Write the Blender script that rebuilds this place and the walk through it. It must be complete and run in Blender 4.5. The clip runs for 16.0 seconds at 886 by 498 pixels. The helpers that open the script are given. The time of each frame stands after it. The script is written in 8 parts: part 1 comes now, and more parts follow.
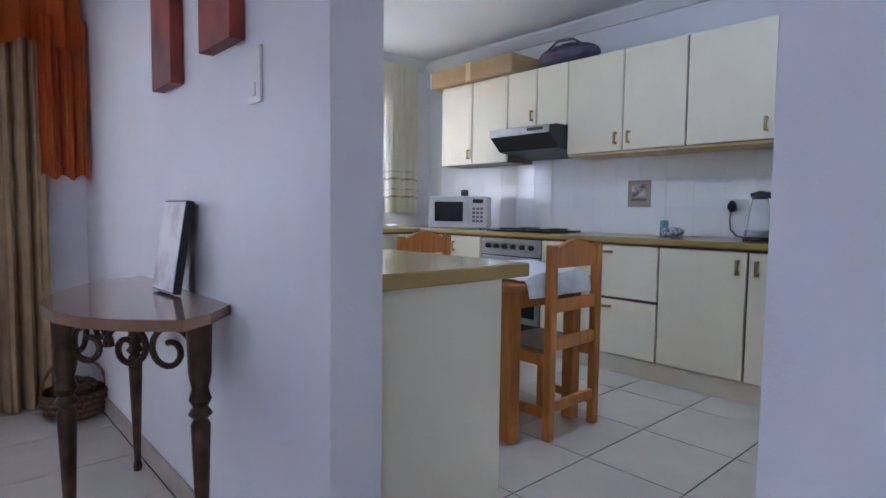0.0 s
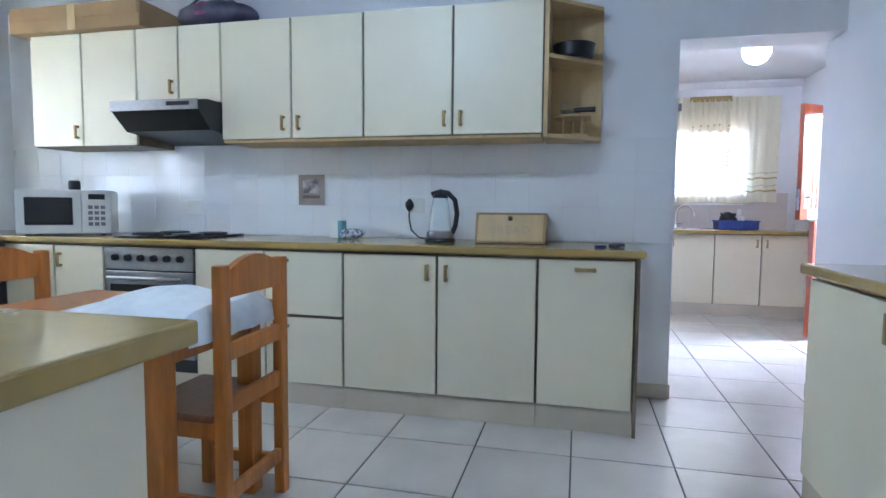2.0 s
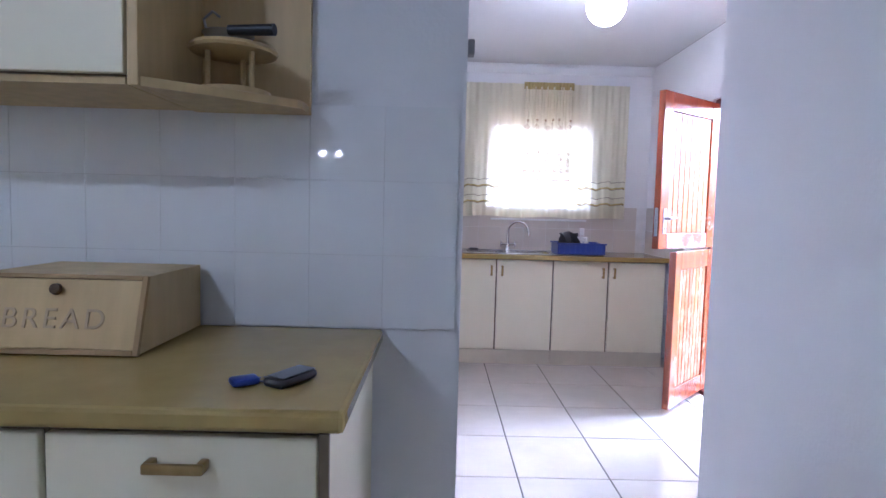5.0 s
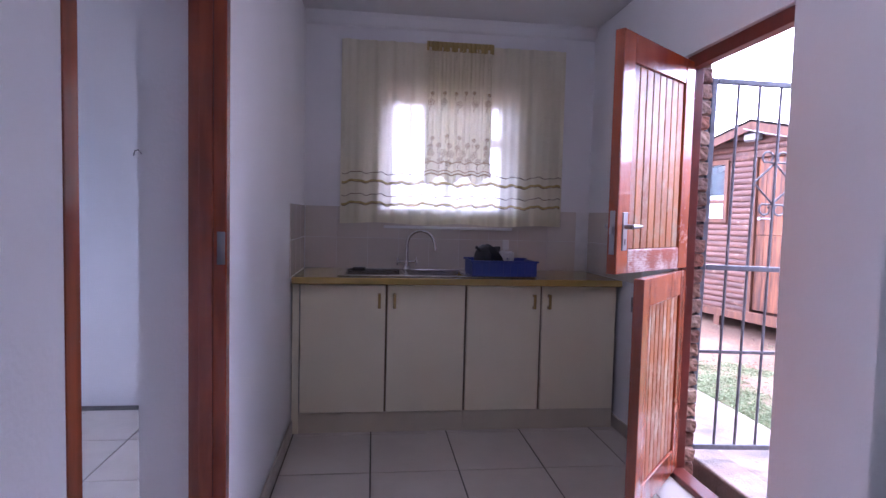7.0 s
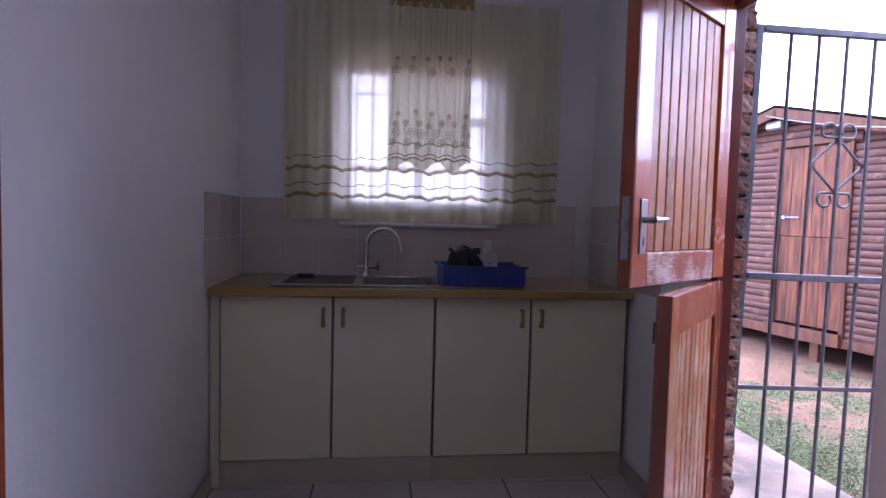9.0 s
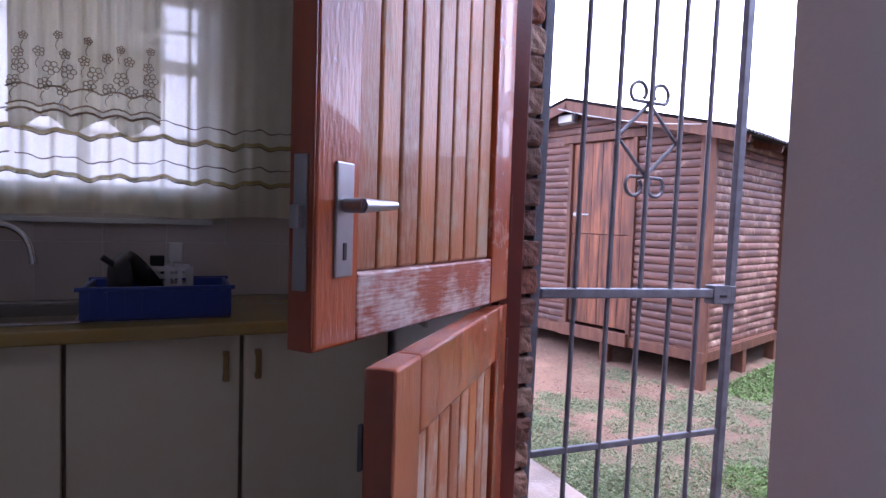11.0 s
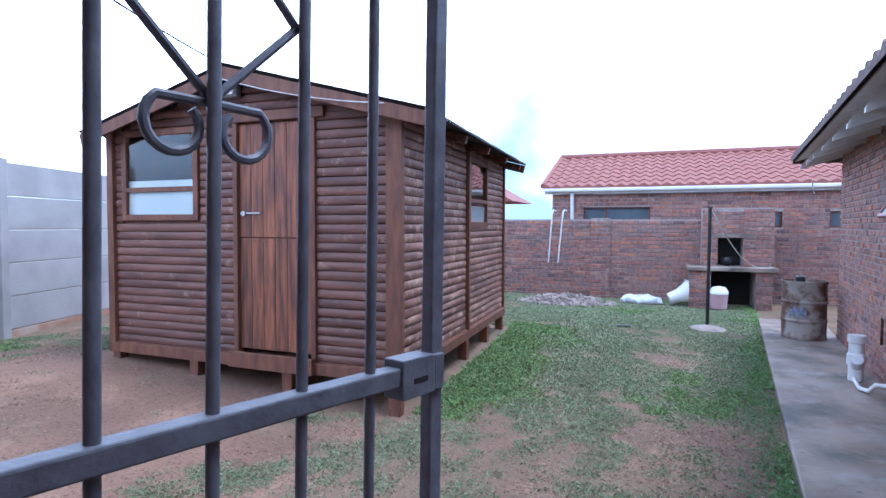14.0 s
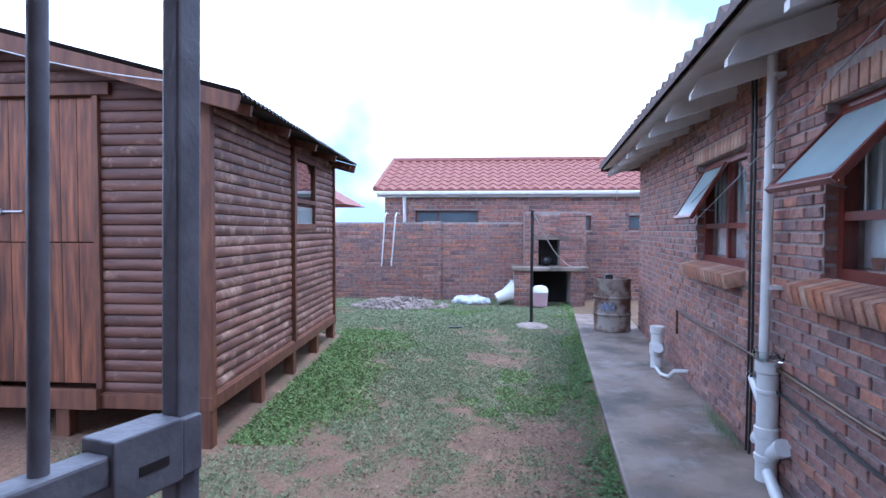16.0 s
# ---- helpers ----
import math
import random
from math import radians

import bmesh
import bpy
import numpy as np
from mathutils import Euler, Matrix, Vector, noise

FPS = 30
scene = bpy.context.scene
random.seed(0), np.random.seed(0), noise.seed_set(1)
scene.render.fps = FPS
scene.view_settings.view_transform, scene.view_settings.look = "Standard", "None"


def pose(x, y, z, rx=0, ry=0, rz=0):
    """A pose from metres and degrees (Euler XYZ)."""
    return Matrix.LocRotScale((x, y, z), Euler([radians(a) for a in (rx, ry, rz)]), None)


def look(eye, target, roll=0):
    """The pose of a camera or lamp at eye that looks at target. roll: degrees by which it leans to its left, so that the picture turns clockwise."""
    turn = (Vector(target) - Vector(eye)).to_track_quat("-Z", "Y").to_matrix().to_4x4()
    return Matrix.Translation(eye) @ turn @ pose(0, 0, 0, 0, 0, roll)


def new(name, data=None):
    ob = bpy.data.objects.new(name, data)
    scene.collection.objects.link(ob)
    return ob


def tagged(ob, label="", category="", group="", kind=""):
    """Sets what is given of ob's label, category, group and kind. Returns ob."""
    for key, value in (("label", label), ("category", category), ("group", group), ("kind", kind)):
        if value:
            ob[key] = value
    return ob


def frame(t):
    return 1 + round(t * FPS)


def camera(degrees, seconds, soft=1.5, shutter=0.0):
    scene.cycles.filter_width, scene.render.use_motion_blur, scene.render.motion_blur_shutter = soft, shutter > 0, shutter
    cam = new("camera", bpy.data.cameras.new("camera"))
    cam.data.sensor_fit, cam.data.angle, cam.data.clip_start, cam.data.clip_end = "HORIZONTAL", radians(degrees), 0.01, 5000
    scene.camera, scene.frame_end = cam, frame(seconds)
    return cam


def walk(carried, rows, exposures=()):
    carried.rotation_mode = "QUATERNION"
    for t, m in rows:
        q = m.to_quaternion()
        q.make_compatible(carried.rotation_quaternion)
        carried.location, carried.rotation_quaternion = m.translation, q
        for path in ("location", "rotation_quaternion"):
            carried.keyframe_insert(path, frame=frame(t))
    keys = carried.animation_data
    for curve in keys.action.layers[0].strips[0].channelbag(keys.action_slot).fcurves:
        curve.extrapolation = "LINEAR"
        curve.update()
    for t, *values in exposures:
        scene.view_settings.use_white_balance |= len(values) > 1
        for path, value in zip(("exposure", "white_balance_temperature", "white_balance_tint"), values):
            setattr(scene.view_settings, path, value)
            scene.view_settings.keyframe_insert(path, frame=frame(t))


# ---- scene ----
cam = camera(76.0, 16.0)
PATH = [
    (0, (0.652, 0.143, 1.054), (1.990, 1.623, 0.920), 0.7),
    (0.5, (0.704, 0.305, 1.076), (2.276, 1.532, 0.924), 0.5),
    (1, (0.838, 0.455, 1.088), (2.556, 1.466, 0.933), 0.5),
    (1.5, (0.977, 0.558, 1.093), (2.83, 1.295, 0.938), 0.4),
    (2, (1.179, 0.622, 1.09), (3.119, 1.085, 0.946), 0.5),
    (2.3, (1.315, 0.624, 1.105), (3.285, 0.937, 0.96), 0.4),
    (2.5, (1.406, 0.615, 1.092), (3.387, 0.851, 0.954), 0.4),
    (3, (1.693, 0.558, 1.112), (3.675, 0.787, 0.973), 0.5),
    (3.5, (2.004, 0.475, 1.143), (3.988, 0.679, 0.988), 0.6),
    (4, (2.35, 0.366, 1.17), (4.339, 0.508, 1.02), 0.7),
    (4.5, (2.693, 0.249, 1.211), (4.687, 0.294, 1.061), 1.1),
    (5, (3.056, 0.166, 1.23), (5.051, 0.148, 1.09), 1.5),
    (7.3, (4.504, -0.273, 1.232), (6.485, -0.525, 1.119), 1.4),
    (7.5, (4.577, -0.3, 1.227), (6.559, -0.546, 1.116), 1.4),
    (8, (4.713, -0.339, 1.212), (6.698, -0.556, 1.102), 1.5),
    (8.2, (4.771, -0.349, 1.205), (6.758, -0.543, 1.096), 1.6),
    (10.3, (5.542, -0.846, 1.197), (7.45, -1.437, 1.096), 1.5),
    (10.5, (5.624, -0.892, 1.197), (7.501, -1.574, 1.097), 1.6),
    (11, (5.802, -1.029, 1.193), (7.612, -1.874, 1.095), 1.8),
    (11.5, (5.96, -1.198, 1.202), (7.683, -2.208, 1.113), 1.1),
    (12, (6.120, -1.347, 1.199), (7.746, -2.508, 1.118), 0.8),
    (12.5, (6.260, -1.482, 1.218), (7.791, -2.765, 1.132), 1.0),
    (13, (6.339, -1.616, 1.211), (7.772, -3.009, 1.135), 0.3),
    (13.5, (6.421, -1.765, 1.215), (7.739, -3.268, 1.133), 0.5),
    (14, (6.494, -1.890, 1.211), (7.662, -3.511, 1.129), 0.2),
    (14.5, (6.555, -2.001, 1.223), (7.572, -3.721, 1.151), 0.3),
    (15, (6.587, -2.080, 1.216), (7.477, -3.869, 1.150), 0.3),
    (15.5, (6.593, -2.100, 1.210), (7.361, -3.946, 1.142), 0.1),
    (16, (6.600, -2.152, 1.192), (7.255, -4.041, 1.126), 0.1),
]
EXPOSURES = [
    (0, 4.65, 5150, 25), (0.7, 5.0, 5030, 16), (1.5, 5.1, 4960, 16), (2.5, 5.0, 4900, 16), (3.5, 5.0, 4940, 18), (4.5, 4.98, 5060, 24), (5, 4.72, 5080, 26), (7.3, 2.95, 5300, 41), (8.2, 2.74, 5300, 41),
    (10.3, 1.75, 5350, 36), (11.5, 2.02, 5200, 34), (12.5, 1.7, 5000, 22), (14, 1.12, 4850, 17), (16, 1.12, 4850, 19)]
walk(cam, [(t, look(eye, target, roll)) for t, eye, target, roll in PATH], EXPOSURES)


# ---- world and light ----
world = bpy.data.worlds.new("overcast_sky")
scene.world = world
world.use_nodes = True
wn = world.node_tree.nodes
sky = wn.new("ShaderNodeTexSky")
sky.sky_type = "NISHITA"
sky.sun_disc = False
sky.sun_elevation, sky.sun_rotation = radians(70), radians(243.4)
sky.air_density, sky.dust_density, sky.ozone_density = 1.0, 5.0, 1.0
soft_cloud = wn.new("ShaderNodeMixRGB")
soft_cloud.inputs[0].default_value = 0.95
cloud = wn.new("ShaderNodeTexNoise")
cloud.inputs["Scale"].default_value, cloud.inputs["Detail"].default_value = 1.7, 5
cover = wn.new("ShaderNodeValToRGB")
cover.color_ramp.elements[0].position, cover.color_ramp.elements[1].position = 0.43, 0.60
cover.color_ramp.elements[0].color, cover.color_ramp.elements[1].color = (2.6, 3.7, 4.4, 1), (12.6, 12.8, 13.2, 1)
world.node_tree.links.new(cloud.outputs[0], cover.inputs[0])
world.node_tree.links.new(cover.outputs[0], soft_cloud.inputs[2])
world.node_tree.links.new(sky.outputs[0], soft_cloud.inputs[1])
world.node_tree.links.new(soft_cloud.outputs[0], wn["Background"].inputs[0])
wn["Background"].inputs[1].default_value = 0.15


def lamp(name, kind, m, power, colour=(1, 1, 1), size=(1, 1)):
    data = bpy.data.lights.new(name, kind)
    data.energy, data.color = power, colour
    ob = new(name, data)
    if kind == "AREA":
        data.shape, data.size, data.size_y = "RECTANGLE", *size
    ob.matrix_world = m
    return ob


sun = lamp("sun", "SUN", look((0, 0, 0), (0.30, 0.15, -0.92)), 1.2, (1.0, 0.95, 0.88))
sun.data.angle = radians(14)
lamp("kitchen_window_light", "AREA", look((3.24, 4.98, 1.7), (2.9, 2.0, 1.2)), 0.12, (0.72, 0.93, 1.0), (1.2, 1.1))
# added warm fill from the unseen end of the living room
lamp("living_window_light", "AREA", look((-3.05, -2.3, 1.5), (1.0, 0.7, 1.2)), 0.45, (1.0, 0.80, 0.74), (0.9, 0.9))
ceiling_lamp = lamp("kitchen_ceiling_light", "POINT", pose(2.75, 1.6, 2.43), 0.75, (0.85, 0.97, 1.0))
ceiling_lamp.data.shadow_soft_size = 0.06
# added bluish fill that lights the store room from out of view
lamp("store_window_light", "AREA", look((6.6, 3.88, 1.6), (6.6, 1.0, 1.0)), 0.2, (0.5, 0.85, 1.0), (1.4, 1.2))


# ---- materials ----
def mat(name, colour, rough=0.6, metal=0.0, vary=0.12, scale=6.0, bump=0.0, bump_scale=80.0, second=None, spec=0.5, coat=0.0, rand=0.0, stretch=(1, 1, 1), contrast=(0.35, 0.7)):
    """A surface: two scales of colour variation, fine relief, and a shift per object."""
    m = bpy.data.materials.new(name)
    m.use_nodes = True
    nt = m.node_tree
    b = nt.nodes["Principled BSDF"]
    link = nt.links.new
    b.inputs["Roughness"].default_value, b.inputs["Metallic"].default_value = rough, metal
    b.inputs["Specular IOR Level"].default_value, b.inputs["Coat Weight"].default_value = spec, coat
    tc = nt.nodes.new("ShaderNodeTexCoord")
    mp = nt.nodes.new("ShaderNodeMapping")
    mp.inputs["Scale"].default_value = stretch
    link(tc.outputs["Object"], mp.inputs[0])
    if rand:
        info = nt.nodes.new("ShaderNodeObjectInfo")
        add = nt.nodes.new("ShaderNodeVectorMath")
        add.operation = "SCALE"
        add.inputs[0].default_value = (37, 53, 71)
        link(info.outputs["Random"], add.inputs["Scale"])
        link(add.outputs[0], mp.inputs["Location"])
    n1 = nt.nodes.new("ShaderNodeTexNoise")
    n1.inputs["Scale"].default_value, n1.inputs["Detail"].default_value = scale, 6
    link(mp.outputs[0], n1.inputs["Vector"])
    ramp = nt.nodes.new("ShaderNodeValToRGB")
    ramp.color_ramp.elements[0].position, ramp.color_ramp.elements[1].position = contrast
    c2 = second or tuple(max(0, c * (1 - 2 * vary)) for c in colour)
    ramp.color_ramp.elements[0].color = (*c2, 1)
    ramp.color_ramp.elements[1].color = (*colour, 1)
    link(n1.outputs[0], ramp.inputs[0])
    out = ramp.outputs[0]
    if rand:
        hsv = nt.nodes.new("ShaderNodeHueSaturation")
        mr = nt.nodes.new("ShaderNodeMapRange")
        mr.inputs[3].default_value, mr.inputs[4].default_value = 1 - rand, 1 + rand
        link(info.outputs["Random"], mr.inputs[0])
        link(mr.outputs[0], hsv.inputs["Value"])
        link(out, hsv.inputs["Color"])
        out = hsv.outputs[0]
    link(out, b.inputs["Base Color"])
    if bump:
        n2 = nt.nodes.new("ShaderNodeTexNoise")
        n2.inputs["Scale"].default_value, n2.inputs["Detail"].default_value = bump_scale, 4
        link(mp.outputs[0], n2.inputs["Vector"])
        bp = nt.nodes.new("ShaderNodeBump")
        bp.inputs["Strength"].default_value, bp.inputs["Distance"].default_value = bump, 0.01
        link(n2.outputs[0], bp.inputs["Height"])
        link(bp.outputs[0], b.inputs["Normal"])
    return m


def island_mat(name, colours, rough=0.85, bump=0.5, bump_scale=60, scale=25, vary=0.14):
    """Bricks and tiles that differ piece by piece."""
    m = mat(name, (1.12, 1.08, 1.05), rough, vary=vary, scale=scale, bump=bump, bump_scale=bump_scale, contrast=(0.34, 0.62))
    nt = m.node_tree
    b = nt.nodes["Principled BSDF"]
    geo = nt.nodes.new("ShaderNodeNewGeometry")
    info = nt.nodes.new("ShaderNodeObjectInfo")
    add = nt.nodes.new("ShaderNodeMath")
    add.operation = "ADD"
    fr = nt.nodes.new("ShaderNodeMath")
    fr.operation = "FRACT"
    nt.links.new(geo.outputs["Random Per Island"], add.inputs[0])
    nt.links.new(info.outputs["Random"], add.inputs[1])
    nt.links.new(add.outputs[0], fr.inputs[0])
    r = nt.nodes.new("ShaderNodeValToRGB")
    r.color_ramp.interpolation = "LINEAR"
    while len(r.color_ramp.elements) < len(colours):
        r.color_ramp.elements.new(0.5)
    for i, c in enumerate(colours):
        r.color_ramp.elements[i].position = i / (len(colours) - 1)
        r.color_ramp.elements[i].color = (*c, 1)
    nt.links.new(fr.outputs[0], r.inputs[0])
    mul = nt.nodes.new("ShaderNodeMixRGB")
    mul.blend_type = "MULTIPLY"
    mul.inputs[0].default_value = 1
    old = b.inputs["Base Color"].links[0].from_socket
    nt.links.new(old, mul.inputs[1])
    nt.links.new(r.outputs[0], mul.inputs[2])
    nt.links.new(mul.outputs[0], b.inputs["Base Color"])
    return m


def glass_mat(name, colour=(0.9, 0.95, 0.95), rough=0.0, alpha=0.3):
    m = bpy.data.materials.new(name)
    m.use_nodes = True
    b = m.node_tree.nodes["Principled BSDF"]
    b.inputs["Base Color"].default_value = (*colour, 1)
    b.inputs["Roughness"].default_value = rough
    b.inputs["Transmission Weight"].default_value = 1.0
    b.inputs["IOR"].default_value = 1.45
    return m


def cloth_mat(name, colour, clear=0.3, scale=120, through_colour=None, glow=0.55):
    """Thin cloth: part of the light passes straight, part is scattered through."""
    m = bpy.data.materials.new(name)
    m.use_nodes = True
    nt = m.node_tree
    nt.nodes.remove(nt.nodes["Principled BSDF"])
    outn = nt.nodes["Material Output"]
    d, tl, tr = nt.nodes.new("ShaderNodeBsdfDiffuse"), nt.nodes.new("ShaderNodeBsdfTranslucent"), nt.nodes.new("ShaderNodeBsdfTransparent")
    d.inputs[0].default_value = (*colour, 1)
    tl.inputs[0].default_value = (*(through_colour or colour), 1)
    a, c = nt.nodes.new("ShaderNodeMixShader"), nt.nodes.new("ShaderNodeMixShader")
    a.inputs[0].default_value = glow
    tc = nt.nodes.new("ShaderNodeTexCoord")
    n = nt.nodes.new("ShaderNodeTexNoise")
    n.inputs["Scale"].default_value = scale
    mr = nt.nodes.new("ShaderNodeMapRange")
    mr.inputs[1].default_value, mr.inputs[2].default_value = 0.3, 0.7
    mr.inputs[3].default_value, mr.inputs[4].default_value = clear * 0.6, clear * 1.4
    nt.links.new(tc.outputs["Object"], n.inputs["Vector"])
    nt.links.new(n.outputs[0], mr.inputs[0])
    nt.links.new(mr.outputs[0], c.inputs[0])
    nt.links.new(d.outputs[0], a.inputs[1])
    nt.links.new(tl.outputs[0], a.inputs[2])
    nt.links.new(a.outputs[0], c.inputs[1])
    nt.links.new(tr.outputs[0], c.inputs[2])
    nt.links.new(c.outputs[0], outn.inputs[0])
    return m


M_WALL = mat("white_wall_paint", (0.80, 0.80, 0.81), 0.55, vary=0.03, scale=1.6, bump=0.12, bump_scale=90)
M_CEIL = mat("ceiling_paint", (0.74, 0.74, 0.74), 0.8, vary=0.03, scale=1.0, bump=0.05)
M_FTILE = mat("cream_floor_tile", (0.63, 0.585, 0.52), 0.22, vary=0.06, scale=3.5, bump=0.04, bump_scale=30, rand=0.025)
M_GROUT = mat("dark_grout", (0.13, 0.12, 0.11), 0.9, vary=0.2, scale=12)
M_WTILE = mat("glazed_white_tile", (0.80, 0.81, 0.82), 0.035, vary=0.02, scale=3, rand=0.012)
M_WGROUT = mat("pale_grout", (0.78, 0.78, 0.78), 0.7)
M_STILE = mat("beige_glazed_tile", (0.64, 0.585, 0.53), 0.12, vary=0.03, scale=3, rand=0.02)
M_SKIRT = mat("stone_skirting", (0.50, 0.44, 0.37), 0.5, vary=0.1, scale=10)
M_CREAM = mat("cream_laminate", (0.80, 0.745, 0.56), 0.42, vary=0.025, scale=2.5, bump=0.03, bump_scale=250, rand=0.015)
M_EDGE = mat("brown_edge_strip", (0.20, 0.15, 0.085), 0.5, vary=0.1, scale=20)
M_PLINTH = mat("cream_plinth", (0.62, 0.56, 0.43), 0.5, vary=0.05, scale=4)
M_WTOP = mat("mustard_worktop_laminate", (0.42, 0.305, 0.10), 0.13, vary=0.05, scale=12, spec=0.5)
M_PALEWOOD = mat("pale_wood_panel", (0.62, 0.45, 0.21), 0.45, vary=0.08, scale=4, stretch=(6, 6, 1), bump=0.05)
M_BRASS = mat("dull_brass", (0.42, 0.30, 0.12), 0.35, metal=0.75, vary=0.1, scale=25)
M_PINE = mat("orange_pine", (0.56, 0.20, 0.03), 0.36, vary=0.16, scale=5, stretch=(7, 7, 1), bump=0.05, coat=0.15, rand=0.06)
M_PINE_SEAT = mat("red_brown_seat_wood", (0.28, 0.12, 0.05), 0.35, vary=0.14, scale=6, stretch=(1, 8, 8), rand=0.05)
M_STEEL = mat("brushed_steel", (0.40, 0.40, 0.41), 0.34, metal=0.9, vary=0.06, scale=30)
M_CHROME = mat("chrome", (0.75, 0.75, 0.75), 0.12, metal=1.0, vary=0.02)
M_BLACK = mat("black_plastic", (0.018, 0.018, 0.02), 0.35, vary=0.1)
M_DGLASS = mat("dark_oven_glass", (0.012, 0.013, 0.016), 0.08, vary=0.05)
M_WPLAST = mat("white_plastic", (0.78, 0.78, 0.76), 0.35, vary=0.03)
M_BLUE = mat("blue_plastic", (0.03, 0.06, 0.30), 0.4, vary=0.08)
M_GREY = mat("grey_plastic", (0.22, 0.22, 0.23), 0.45, vary=0.06)
M_LINEN = mat("white_towel_cloth", (0.75, 0.79, 0.80), 0.9, vary=0.05, scale=20, bump=0.3, bump_scale=220)
M_CARD = mat("brown_cardboard", (0.42, 0.28, 0.13), 0.8, vary=0.08, scale=6, bump=0.1)
M_BAG = mat("grey_printed_bag", (0.13, 0.13, 0.17), 0.6, vary=0.3, scale=9, second=(0.06, 0.05, 0.09))
M_PINK = mat("pink_print", (0.30, 0.06, 0.20), 0.6, vary=0.3, scale=18)
M_LETTER = mat("carved_wood_shade", (0.50, 0.375, 0.21), 0.5, vary=0.05)
M_CLEAR = glass_mat("clear_jug")
def aged_wood(name, fresh, faded, worn, stretch, cut, rough=0.3, coat=0.35, hue=0.02):
    """Varnished timber whose varnish has faded in clouds and worn off to pale fibres in streaks."""
    m = mat(name, fresh, rough, vary=0.2, scale=2.6, stretch=stretch, bump=0.16, bump_scale=34, coat=coat, rand=0.16, second=faded, contrast=(0.36, 0.62))
    nt = m.node_tree
    link = nt.links.new
    b = nt.nodes["Principled BSDF"]
    tc = nt.nodes.new("ShaderNodeTexCoord")
    info = nt.nodes.new("ShaderNodeObjectInfo")
    shift = nt.nodes.new("ShaderNodeVectorMath")
    shift.operation = "SCALE"
    shift.inputs[0].default_value = (19, 31, 43)
    link(info.outputs["Random"], shift.inputs["Scale"])
    place = nt.nodes.new("ShaderNodeVectorMath")
    link(tc.outputs["Object"], place.inputs[0])
    link(shift.outputs[0], place.inputs[1])
    cloud_n = nt.nodes.new("ShaderNodeTexNoise")
    cloud_n.inputs["Scale"].default_value, cloud_n.inputs["Detail"].default_value = 6.5, 8
    cloud_n.inputs["Roughness"].default_value = 0.68
    link(place.outputs[0], cloud_n.inputs["Vector"])
    mp = nt.nodes.new("ShaderNodeMapping")
    mp.inputs["Scale"].default_value = tuple(9 * k for k in stretch)
    link(place.outputs[0], mp.inputs[0])
    fibre = nt.nodes.new("ShaderNodeTexNoise")
    fibre.inputs["Scale"].default_value, fibre.inputs["Detail"].default_value = 4.0, 5
    link(mp.outputs[0], fibre.inputs["Vector"])
    both = nt.nodes.new("ShaderNodeMath")
    both.operation = "MULTIPLY_ADD"
    both.inputs[1].default_value = 0.34
    link(fibre.outputs[0], both.inputs[0])
    link(cloud_n.outputs[0], both.inputs[2])
    ramp = nt.nodes.new("ShaderNodeValToRGB")
    ramp.color_ramp.elements[0].position, ramp.color_ramp.elements[1].position = cut, cut + 0.17
    link(both.outputs[0], ramp.inputs[0])
    mx = nt.nodes.new("ShaderNodeMixRGB")
    mx.inputs[2].default_value = (*worn, 1)
    link(ramp.outputs[0], mx.inputs[0])
    link(b.inputs["Base Color"].links[0].from_socket, mx.inputs[1])
    hsv = nt.nodes.new("ShaderNodeHueSaturation")
    turn = nt.nodes.new("ShaderNodeMapRange")
    turn.inputs[3].default_value, turn.inputs[4].default_value = 0.5 - hue * 0.3, 0.5 + hue
    link(info.outputs["Random"], turn.inputs[0])
    link(turn.outputs[0], hsv.inputs["Hue"])
    link(mx.outputs[0], hsv.inputs["Color"])
    link(hsv.outputs[0], b.inputs["Base Color"])
    gloss = nt.nodes.new("ShaderNodeMapRange")
    gloss.inputs[3].default_value, gloss.inputs[4].default_value = rough, rough + 0.32
    link(ramp.outputs[0], gloss.inputs[0])
    link(gloss.outputs[0], b.inputs["Roughness"])
    return m


M_DOORBOARD = aged_wood("faded_door_board", (0.59, 0.195, 0.056), (0.42, 0.155, 0.056), (0.56, 0.37, 0.23), (5, 5, 0.8), 0.645, 0.36, 0.15, hue=0.008)
M_LOWBOARD = aged_wood("worn_lower_board", (0.58, 0.165, 0.045), (0.42, 0.12, 0.04), (0.68, 0.50, 0.36), (6, 6, 0.6), 0.635, 0.36, 0.15, hue=0.006)
M_DOORFRAME = aged_wood("red_varnished_stile", (0.50, 0.105, 0.03), (0.36, 0.065, 0.02), (0.60, 0.34, 0.24), (5, 5, 0.8), 0.775, 0.24, 0.5, hue=0.003)
M_WORNRAIL = aged_wood("bleached_door_rail", (0.43, 0.09, 0.04), (0.34, 0.07, 0.03), (0.74, 0.60, 0.54), (0.7, 7, 7), 0.625, 0.3, 0.2, hue=0.003)
# front logs tinted for shade, side logs for light; the side's extra streaks are wear
M_LOG = aged_wood("shaded_stained_log_board", (0.165, 0.070, 0.049), (0.085, 0.035, 0.026), (0.38, 0.24, 0.17), (1.0, 7, 7), 0.745, 0.55, 0.0, hue=0.002)
M_SIDELOG = aged_wood("lit_worn_log_board", (0.215, 0.096, 0.067), (0.105, 0.044, 0.032), (0.44, 0.29, 0.21), (7, 1.0, 7), 0.675, 0.55, 0.0, hue=0.002)
M_JAMB = mat("deep_red_varnish", (0.36, 0.078, 0.026), 0.26, vary=0.18, scale=4, stretch=(6, 6, 0.8), bump=0.06, coat=0.4)
